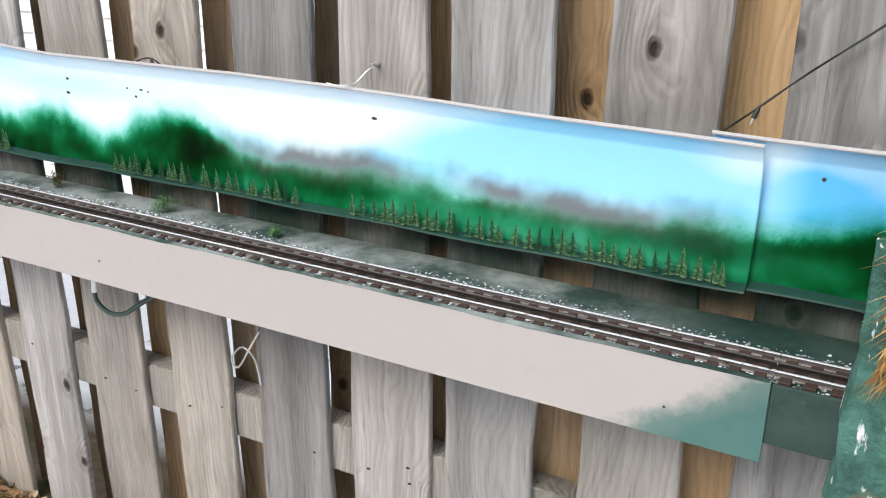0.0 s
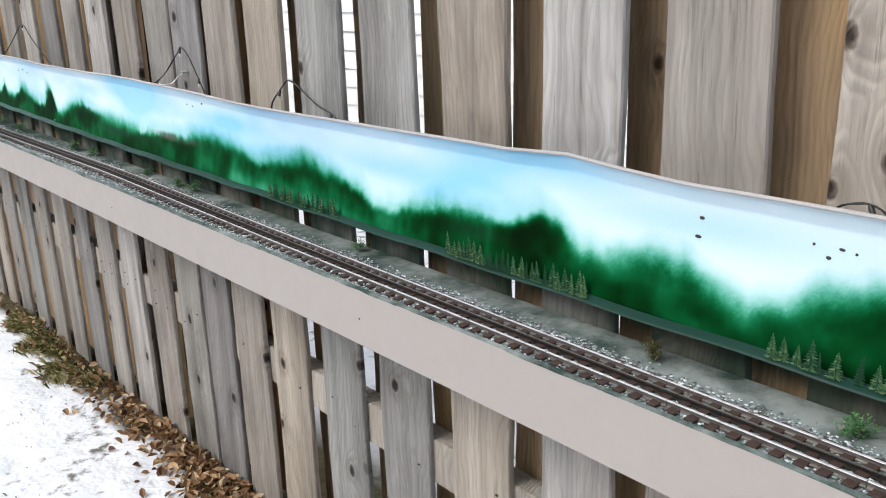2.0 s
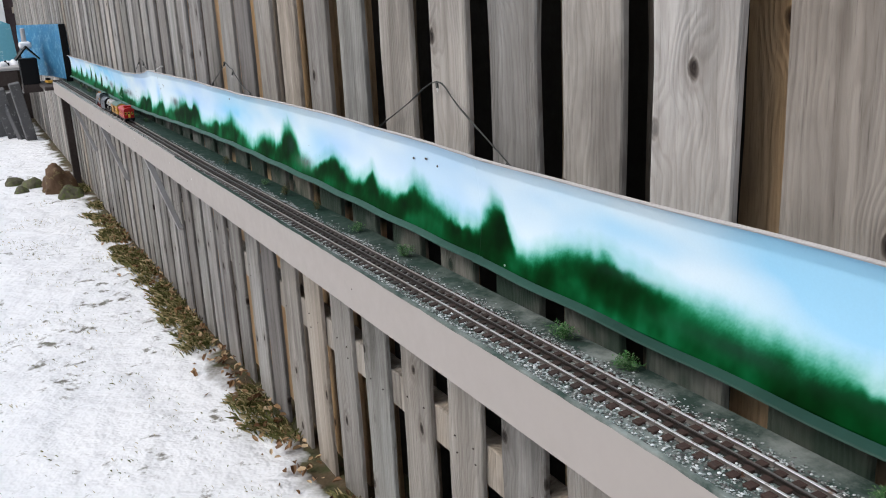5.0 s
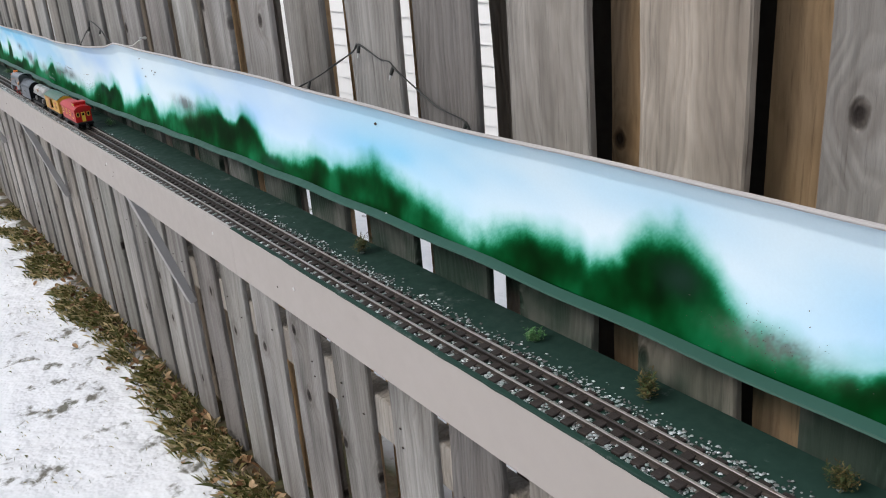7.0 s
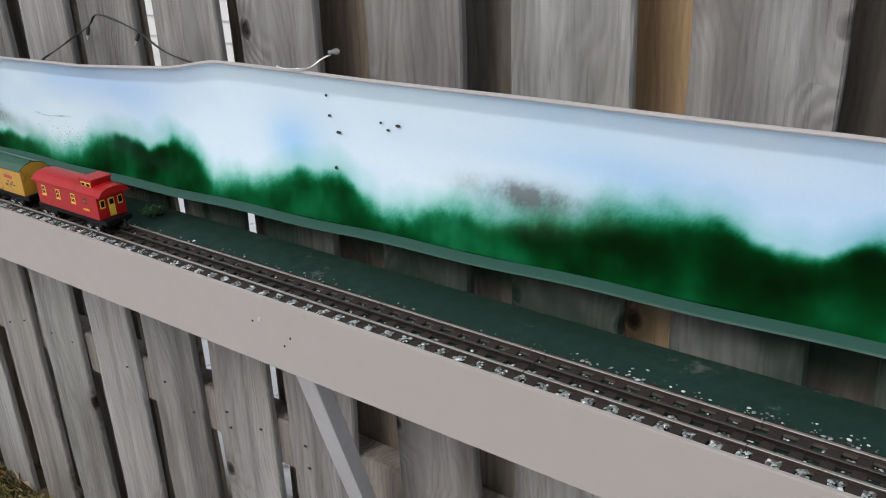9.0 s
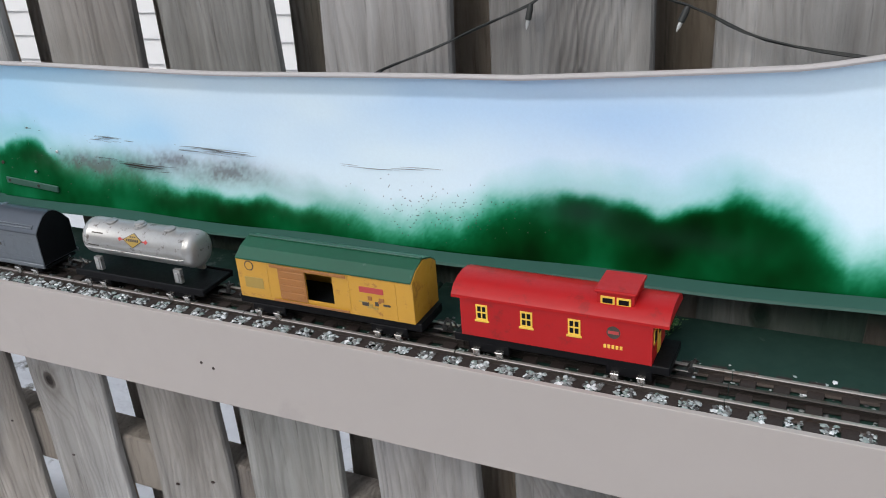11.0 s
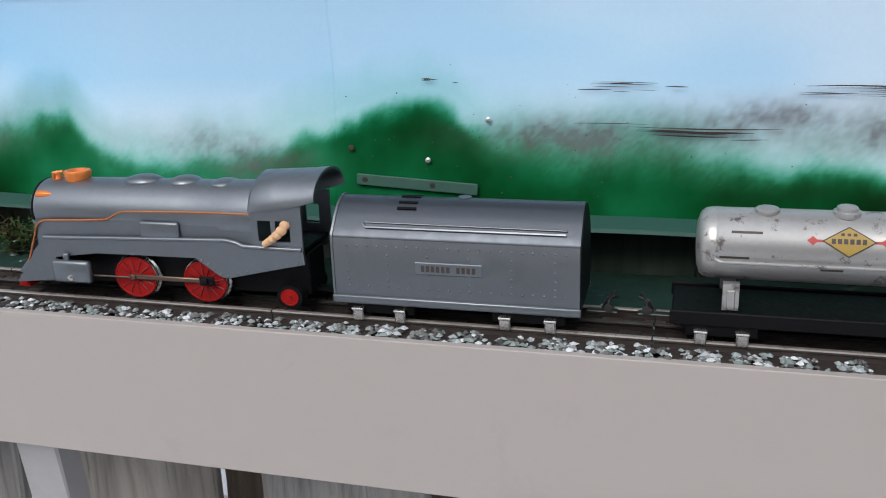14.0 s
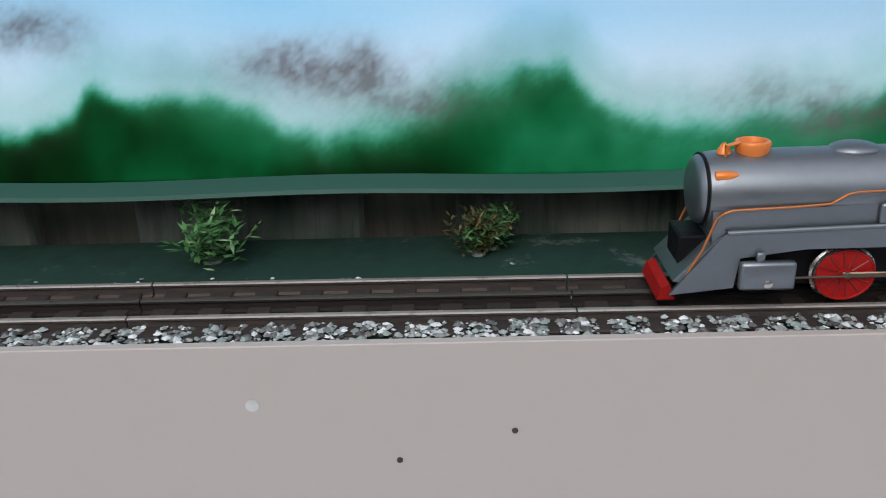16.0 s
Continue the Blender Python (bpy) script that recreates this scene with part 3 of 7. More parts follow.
# outline of the painted woods, sheet by sheet: x, height
CREST_WEST = [(-8.1, 1.09), (-6.4, 1.075), (-6.14, 1.072), (-6.09, 1.091), (-6.04, 1.087), (-5.99, 1.076), (-5.95, 1.060), (-5.90, 1.066), (-5.866, 1.084), (-5.832, 1.096), (-5.806, 1.095), (-5.781, 1.070), (-5.73, 1.062), (-5.68, 1.062), (-5.65, 1.068), (-5.62, 1.084), (-5.57, 1.097)]
CREST_MID = [(-5.53, 1.105), (-5.505, 1.100), (-5.48, 1.082), (-5.42, 1.079), (-5.36, 1.076), (-5.28, 1.070), (-5.18, 1.072), (-5.11, 1.062), (-5.04, 1.052), (-4.97, 1.058), (-4.93, 1.082), (-4.89, 1.098), (-4.82, 1.103), (-4.77, 1.112), (-4.72, 1.122), (-4.67, 1.105), (-4.63, 1.066), (-4.58, 1.069), (-4.54, 1.076), (-4.49, 1.092), (-4.44, 1.110), (-4.38, 1.120), (-4.34, 1.094), (-4.31, 1.078), (-4.24, 1.090), (-4.16, 1.102), (-4.10, 1.110), (-4.05, 1.115), (-4.01, 1.136), (-3.95, 1.149), (-3.89, 1.150), (-3.84, 1.132), (-3.80, 1.136), (-3.76, 1.158), (-3.73, 1.156), (-3.69, 1.125), (-3.65, 1.097), (-3.56, 1.096)]
CREST_CENTRE = [(-3.50, 1.106), (-3.44, 1.121), (-3.38, 1.112), (-3.33, 1.114), (-3.28, 1.130), (-3.24, 1.143), (-3.20, 1.128), (-3.15, 1.115), (-3.08, 1.104), (-2.98, 1.086), (-2.93, 1.102), (-2.85, 1.130), (-2.80, 1.129), (-2.75, 1.115), (-2.71, 1.132), (-2.66, 1.168), (-2.62, 1.176), (-2.58, 1.152), (-2.53, 1.102), (-2.46, 1.094), (-2.40, 1.112), (-2.33, 1.142), (-2.26, 1.125), (-2.18, 1.102), (-2.12, 1.12), (-2.08, 1.145), (-2.04, 1.11), (-1.97, 1.108), (-1.87, 1.138), (-1.78, 1.115), (-1.70, 1.105), (-1.62, 1.112), (-1.56, 1.160), (-1.53, 1.150), (-1.49, 1.090), (-1.43, 1.100), (-1.36, 1.128), (-1.29, 1.138), (-1.22, 1.130), (-1.14, 1.114), (-1.04, 1.102)]
CREST_EAST = [(-0.9, 1.103), (-0.77, 1.103), (-0.66, 1.113), (-0.52, 1.121), (-0.40, 1.125), (-0.32, 1.118), (-0.24, 1.108), (-0.17, 1.114), (-0.10, 1.129), (-0.05, 1.132), (0.01, 1.118), (0.08, 1.110), (0.13, 1.108), (0.17, 1.082), (0.22, 1.082), (0.28, 1.100), (0.34, 1.116), (0.40, 1.117), (0.47, 1.107), (0.51, 1.120), (0.56, 1.142), (0.60, 1.126), (0.64, 1.096), (0.68, 1.095), (0.75, 1.113), (0.80, 1.112), (0.85, 1.090), (0.89, 1.082), (0.93, 1.094), (0.97, 1.120), (1.03, 1.138), (1.09, 1.141), (1.14, 1.120), (1.18, 1.096), (1.24, 1.094), (1.32, 1.101), (1.40, 1.102), (1.5, 1.092), (1.6, 1.090), (1.75, 1.091), (1.85, 1.100), (1.93, 1.103), (2.03, 1.125), (2.2, 1.16), (2.35, 1.19), (2.75, 1.18)]
CREST = CREST_WEST + CREST_MID + CREST_CENTRE + CREST_EAST
# grey-brown sprayed mist: middle, height, half width, half height
MIST = [(-0.66, 1.112, 0.1, 0.007), (-2.5, 1.105, 0.05, 0.014), (-4.1, 1.14, 0.07, 0.014), (-5.28, 1.10, 0.09, 0.014), (-5.42, 1.092, 0.06, 0.012), (-5.69, 1.083, 0.042, 0.013), (-5.655, 1.071, 0.035, 0.011), (-5.955, 1.108, 0.04, 0.013), (-5.925, 1.096, 0.045, 0.014), (-5.895, 1.083, 0.03, 0.010), (-6.115, 1.13, 0.03, 0.014)]
# nearly black sprayed shade in the woods: middle, height, half width, half height
DARKS = [(-4.84, 1.094, 0.05, 0.015), (-4.76, 1.080, 0.05, 0.010), (-3.62, 1.085, 0.05, 0.012), (-1.25, 1.125, 0.07, 0.008), (-0.95, 1.088, 0.16, 0.012), (0.42, 1.09, 0.05, 0.010), (1.85, 1.085, 0.09, 0.015), (-2.62, 1.14, 0.03, 0.02)]
# soft cyan patches in the sky: middle, height, half width, half height
BLUES = [(-4.45, 1.165, 0.06, 0.045), (-4.47, 1.15, 0.04, 0.03), (-3.2, 1.175, 0.22, 0.03), (-4.0, 1.185, 0.2, 0.02), (-3.72, 1.155, 0.08, 0.03), (-2.3, 1.17, 0.15, 0.04), (-0.35, 1.18, 0.15, 0.02), (0.25, 1.16, 0.22, 0.025), (0.8, 1.175, 0.2, 0.025), (-1.2, 1.19, 0.15, 0.02), (-4.9, 1.18, 0.15, 0.025)]

def paint(x, z):
    """The airbrushed landscape: colour at x along the sheet and height z."""
    n1 = fbm(x, z, 2.3, 3, 4, 2.5)
    n2 = fbm(x, z, 9.0, 21, 3, 1.5)
    n3 = fbm(x, z, 60.0, 41, 3)
    hue = np.clip(0.35 + (fbm(x, z, 1.1, 133, 2, 3.0) - 0.4) * 4 + np.clip((x + 1.9) * 1.0, 0, 1), 0, 1)[..., None]
    streak = vnoise(x, z, 85.0, 9.0, 17) * 0.6 + vnoise(x, z, 38.0, 7.0, 18) * 0.4
    grain = np.random.RandomState(8).rand(*x.shape)
    white = np.array([0.755, 0.90, 0.995])
    blue = np.array([0.42, 0.66, 0.97]) * (1 - hue) + np.array([0.29, 0.67, 0.95]) * hue
    strong = np.clip((x - 0.2) / 0.9, 0, 1) * 0.4 + np.clip((x - 1.15) / 0.35, 0, 1) * 0.4 + np.clip((-5.75 - x) / 0.2, 0, 1) * 0.35
    deep = np.clip((x - 1.93) / 0.04, 0, 1)
    f = np.clip((n1 - 0.38) * 3.6, 0, 1) * (0.5 + 0.3 * np.clip((x + 1.8) * 2, 0, 1) + 0.15 * np.clip((-4.4 - x) * 2, 0, 1))
    f = np.clip(f + strong * np.clip((n1 - 0.33) * 3, 0, 1) + 0.6 * deep, 0, 1)
    for cx, cz, w, hh in BLUES:
        f = np.clip(f + 0.45 * np.exp(-((x - cx) / w) ** 2 - ((z - cz) / hh) ** 2), 0, 0.95)
    f = f * np.clip((z - 1.08) / 0.05, 0.15, 1)
    col = white * (1 - f[..., None]) + (blue * (1 - deep[..., None]) + np.array([0.09, 0.48, 0.86]) * deep[..., None]) * f[..., None]
    h = np.interp(x + 0.012 * (n2 - 0.5), [k[0] for k in CREST], [k[1] for k in CREST])
    for cx, top, w in HILLS_WEST:
        d = np.abs(x - cx) / w
        h = np.maximum(h, 1.045 + (top - 1.048) * np.clip(1 - d ** 2.2 * 0.62, -1, 1))
    h = h + (n2 - 0.5) * 0.020 + (n3 - 0.5) * 0.009 + (fbm(x, z, 26.0, 331, 3, 0.5) - 0.5) * 0.016 + (streak - 0.5) * 0.004
    d = h - z
    # thin green glaze over the white ground: denser inside the woods, fading out above them
    crisp = 0.0030 + 0.0065 * np.clip((fbm(x, z, 5.0, 211, 2, 1.5) - 0.3) * 2.4, 0, 1)
    cover = 1 / (1 + np.exp(-(d - 0.002) / crisp - (grain - 0.5) * 0.35))
    lift = np.clip((n2 - 0.40) * 2.6 + (streak - 0.5) * 0.22 + np.clip((1.105 - z) / 0.06, -0.3, 0.3), 0, 1)
    haze = np.clip((n1 - 0.48) * 5 + (streak - 0.55) * 0.5, 0, 1) * np.clip(0.25 + (1.10 - z) / 0.05, 0, 1) * np.clip(d / 0.012, 0, 1)
    haze = haze * np.clip((x + 2.6) / 1.6, 0.6, 1)
    blot = fbm(x, z, 24.0, 301, 4, 0.8)
    dens = cover * (1.75 - 0.65 * lift) * (1 - 0.55 * haze) * (0.86 + 0.42 * np.clip((blot - 0.25) * 1.8, 0, 1)) + 0.07 * np.clip(1 - np.abs(d + 0.016) / 0.024, 0, 1)
    ground = col * (1 - cover[..., None]) + np.array([0.80, 0.88, 0.86]) * cover[..., None]
    col = ground * np.exp(-dens[..., None] * np.array([5.6, 2.15, 3.3]))
    # brown-grey mist sprayed along the crests
    for x0, x1, amt in ((1.1, 1.92, 0.9), (-5.5, -5.0, 0.2), (-6.2, -5.64, 0.2), (-4.2, -3.98, 0.3)):
        m = np.clip((x - x0) / 0.12, 0, 1) * np.clip((x1 - x) / 0.12, 0, 1) * np.exp(-((d + 0.015) / 0.019) ** 2) * np.clip((fbm(x, z, 14.0, 155, 3) - 0.08) * 2.2, 0, 1) * amt
        col = col * (1 - m[..., None]) + np.array([0.15, 0.135, 0.145]) * m[..., None]
    for cx, cz, w, hh in DARKS:
        a = 0.88 * np.exp(-((x - cx) / w) ** 2 - ((z - cz) / hh) ** 2) * np.clip((n2 - 0.2) * 2.2, 0.35, 1)
        col = col * (1 - a[..., None]) + np.array([0.012, 0.035, 0.024]) * a[..., None]
    for cx, cz, w, hh in MIST:
        a = np.exp(-((x - cx) / w) ** 2 - ((z - cz) / hh) ** 2) * np.clip((fbm(x, z, 26.0, 55, 3) - 0.10) * 1.8, 0, 1) * (0.7 + 0.6 * vnoise(x, z, 210, 210, 91))
        a = np.clip(a * (1.05 + 0.4 * (grain - 0.5)), 0, 0.8)
        col = col * (1 - a[..., None]) + np.array([0.13, 0.12, 0.125]) * a[..., None]
    return np.clip(col, 0, 1)


def backdrop_mat():
    m, n, l, b = mat_new("airbrushed_sheet")
    at = n.new("ShaderNodeAttribute")
    at.attribute_name = "paint"
    v, _ = coords(n, l)
    g = noise_node(n, l, v, 320, 4, 0.7)
    s = noise_node(n, l, v, 9, 4, 0.6)
    col = mixc(n, l, 0.28, at.outputs["Color"], mixc(n, l, g, (0.72, 0.72, 0.72), (1.0, 1.0, 1.0)), "MULTIPLY")
    col = mixc(n, l, 0.25, col, mixc(n, l, s, (0.82, 0.87, 0.92), (1, 1, 1)), "MULTIPLY")
    l.new(col, b.inputs["Base Color"])
    b.inputs["Roughness"].default_value = 0.6
    b.inputs["Specular IOR Level"].default_value = 0.04
    bump(n, l, b, s, 0.12, 0.01)
    return m


M_SHEET = backdrop_mat()
M_LIP = paint_mat("green_painted_lip", (0.009, 0.042, 0.030), 0.5, var=0.35, scale=7, wear=(0.12, 0.18, 0.16), wear_amt=0.72, spec=0.2)
dull_west(M_LIP, (0.026, 0.082, 0.062))
M_EDGE = paint_mat("pale_sheet_edge", (0.42, 0.40, 0.40), 0.5, var=0.15, scale=12)


def build_panel(x0, x1, dy, label, lift=0.0):
    step = 0.0024
    nx = int((x1 - x0) / step)
    xs = np.linspace(x0, x1, nx + 1)
    bot, top = np.array([lerp(x, BOT_Z) for x in xs]), np.array([lerp(x, TOP_Z) + lift for x in xs])
    wave = 0.004 * np.sin(xs * 5.1) + 0.0025 * np.sin(xs * 13.7 + 1.0)
    nz = 76
    tt = np.linspace(0, 1, nz + 1)[:, None]
    Z = bot + (top - bot) * tt
    X = np.broadcast_to(xs, Z.shape).copy()
    bow = 0.010 * np.sin(math.pi * tt) - 0.009 * np.clip((tt - 0.87) / 0.13, 0, 1) ** 1.05
    Y = -0.032 + dy + bow + wave * tt
    verts = np.stack([X, Y, Z], 2).reshape(-1, 3)
    cols = np.concatenate([paint(X, Z), np.ones((*X.shape, 1))], 2).reshape(-1, 4)
    w = nx + 1
    j, i = np.meshgrid(np.arange(nz), np.arange(nx), indexing="ij")
    a = (j * w + i).ravel()
    faces = np.stack([a, a + 1, a + w + 1, a + w], 1)
    me = bpy.data.meshes.new("sheet")
    me.from_pydata(verts.tolist(), [], faces.tolist())
    attr = me.color_attributes.new("paint", "FLOAT_COLOR", "POINT")
    attr.data.foreach_set("color", cols.astype(np.float32).ravel())
    me.materials.append(M_SHEET)
    me.shade_smooth()
    panel = thing("backdrop_panel", label, "backdrop")
    ob = new("sheet", me)
    ob.parent = panel
    so = ob.modifiers.new("thick", "SOLIDIFY")
    so.thickness, so.offset = 0.0016, -1
    xe = xs[::10] if xs[-1] in xs[::10] else np.append(xs[::10], xs[-1])
    bm = bmesh.new()
    rings(bm, [[Vector((x, y + dy, lerp(x, BOT_Z) + z + 0.0012 * math.sin(x * 23))) for y, z in ((-0.0305, 0.0), (-0.034, 0.0025), (-0.0455, -0.003), (-0.047, -0.0052), (-0.045, -0.0062), (-0.034, -0.001))] for x in xe])
    part("lip", fix(bm), M_LIP, panel, "dark green ledge along the sheet's foot", 30)
    bm = bmesh.new()
    e = []
    for x in xe:
        yy = -0.041 + dy + 0.004 * math.sin(x * 5.1) + 0.0025 * math.sin(x * 13.7 + 1.0)
        zz = lerp(x, TOP_Z) + lift
        e.append([Vector((x, yy + a, zz + b)) for a, b in ((-0.002, -0.0024), (-0.0027, -0.0006), (-0.002, 0.0014), (0.0004, 0.0020), (0.002, 0.0008), (0.0014, -0.001))])
    part("rim", fix(rings(bm, e)), M_EDGE, panel, "pale bare top edge", 40)
    return panel


build_panel(1.86, 2.75, 0.012, "deep blue airbrushed sky sheet beside the tunnel", 0.005)
build_panel(-1.604, 1.918, 0.0, "painted backdrop sheet with green hills and white sky")
build_panel(-5.592, -1.59, 0.0022, "painted backdrop sheet with pointed trees and cloudy sky")
build_panel(-8.08, -5.584, 0.005, "painted backdrop sheet with green woods and grey smudges")


# ---- toy train standing on the track ----
M_GREY = paint_mat("gunmetal_grey_enamel", (0.215, 0.235, 0.255), 0.40, 0.88, var=0.2, scale=26, wear=(0.24, 0.25, 0.27), wear_amt=0.66)
M_TENDERTOP = paint_mat("dark_tender_top", (0.085, 0.096, 0.112), 0.36, 0.8, var=0.2, scale=30, wear=(0.16, 0.165, 0.18), wear_amt=0.66)
M_RED = paint_mat("red_enamel", (0.40, 0.007, 0.008), 0.4, var=0.22, scale=30, wear=(0.27, 0.010, 0.009), wear_amt=0.58, spec=0.3)
M_WHEELRED = paint_mat("red_wheel_paint", (0.32, 0.006, 0.005), 0.55, var=0.4, spec=0.2, scale=120, wear=(0.16, 0.006, 0.006), wear_amt=0.58)
M_WHEELDARK = paint_mat("grimy_wheel_red", (0.17, 0.006, 0.006), 0.5, var=0.3, scale=100)
M_ORANGE = paint_mat("copper_orange_paint", (0.70, 0.20, 0.035), 0.35, 0.2, var=0.15, scale=80)
M_COPPER = paint_mat("dulled_copper_pipe", (0.46, 0.16, 0.05), 0.36, 0.5, var=0.25, scale=80)
M_SILVER = paint_mat("tarnished_silver_paint", (0.42, 0.415, 0.40), 0.36, 0.6, var=0.34, scale=44, wear=(0.15, 0.13, 0.115), wear_amt=0.575)
M_NICKEL = paint_mat("nickel_trim", (0.55, 0.53, 0.5), 0.25, 0.9, var=0.15, scale=60)
M_ROD = paint_mat("browned_steel_rod", (0.16, 0.115, 0.085), 0.38, 0.8, var=0.3, scale=80)
M_STEEL = paint_mat("dark_coupler_steel", (0.12, 0.118, 0.115), 0.35, 0.9, var=0.3, scale=80)
M_YELLOW = paint_mat("yellow_lithograph", (0.52, 0.275, 0.028), 0.42, var=0.16, scale=30, wear=(0.33, 0.15, 0.025), wear_amt=0.565)
M_GREENROOF = paint_mat("dark_green_enamel", (0.008, 0.075, 0.038), 0.36, var=0.18, scale=30, wear=(0.07, 0.12, 0.09), wear_amt=0.66)
M_DOOR = paint_mat("brown_lithograph_door", (0.32, 0.13, 0.03), 0.45, var=0.2, scale=40)
M_TRIMY = paint_mat("yellow_window_frame", (0.80, 0.52, 0.06), 0.4, var=0.08)
M_DIAMOND = paint_mat("yellow_gold_decal", (0.36, 0.24, 0.05), 0.45, var=0.2, scale=80)
M_DECALRED = paint_mat("faded_red_decal", (0.42, 0.05, 0.045), 0.5, var=0.2, scale=80)
M_DECALDARK = paint_mat("dark_decal_ink", (0.05, 0.04, 0.03), 0.5, var=0.3, scale=90)
M_TAN = paint_mat("tan_arm_paint", (0.66, 0.40, 0.22), 0.55, var=0.08, scale=60)
TX = -5.553
TRAIN_Y = lerp(TX, TRACK_Y)


def vehicle(name, label, category, u):
    return thing(name, label, category, pose(-5.4916 + 0.974 * (TX + u + 5.4916), TRAIN_Y, RAIL_Z) @ Matrix.Scale(0.974, 4), group="toy train")


def wheel(bm, x, y, r, w, side, mi=0):
    return lathe(bm, (x, y, r), (0, side, 0), [(0, r * 0.94), (w * 0.15, r), (w * 0.4, r), (w * 0.55, r * 0.93), (w * 0.8, r * 0.93), (w, r * 0.88)], 28, mi)


def mirror_pair(fn):
    for s in (-1, 1):
        fn(s)


def trucks(th, us, zb=0.009):
    """Black frame with wheelsets and nickel journal boxes."""
    for u in us:
        for s in (-1, 1):
            part("wheel", fix(wheel(bmesh.new(), u, s * 0.0145, 0.0062, 0.004, s)), M_BLACK, th, "black wheel", 40)
            bm = bmesh.new()
            box(bm, u - 0.0032, u + 0.0032, min(s * 0.0225, s * 0.026), max(s * 0.0225, s * 0.026), -0.001, 0.0062, bev=0.0008)
            box(bm, u - 0.0036, u + 0.0036, min(s * 0.022, s * 0.027), max(s * 0.022, s * 0.027), 0.0058, 0.0072, bev=0.0004)
            part("journal_box", bm, M_NICKEL, th, "nickel journal box")
        part("axle", fix(tube(bmesh.new(), [(u, -0.0225, 0.0062), (u, 0.0225, 0.0062)], 0.001, 6)), M_BLACK, th)
    for a, b in zip(us[::2], us[1::2]):
        for s in (-1, 1):
            part("truck_frame", bx(a - 0.008, b + 0.008, min(s * 0.0205, s * 0.0224), max(s * 0.0205, s * 0.0224), 0.003, zb + 0.001, bev=0.0006), M_BLACK, th)


def coupler(th, u, d):
    bm = bmesh.new()
    box(bm, min(u, u + d * 0.018), max(u, u + d * 0.018), -0.003, 0.003, 0.0045, 0.006, bev=0.0004)
    tube(bm, [(u + d * 0.012, -0.002, 0.006), (u + d * 0.013, -0.002, 0.013), (u + d * 0.016, -0.002, 0.0185)], 0.0011, 6)
    tube(bm, [(u + d * 0.009, 0.003, 0.006), (u + d * 0.012, 0.003, 0.012), (u + d * 0.018, 0.002, 0.014)], 0.001, 6)
    lathe(bm, (u + d * 0.013, -0.0035, 0.008), (0, 1, 0), [(0, 0.0026), (0.0025, 0.0026)], 10)
    part("coupler", fix(bm), M_STEEL, th, "dark steel hook coupler")


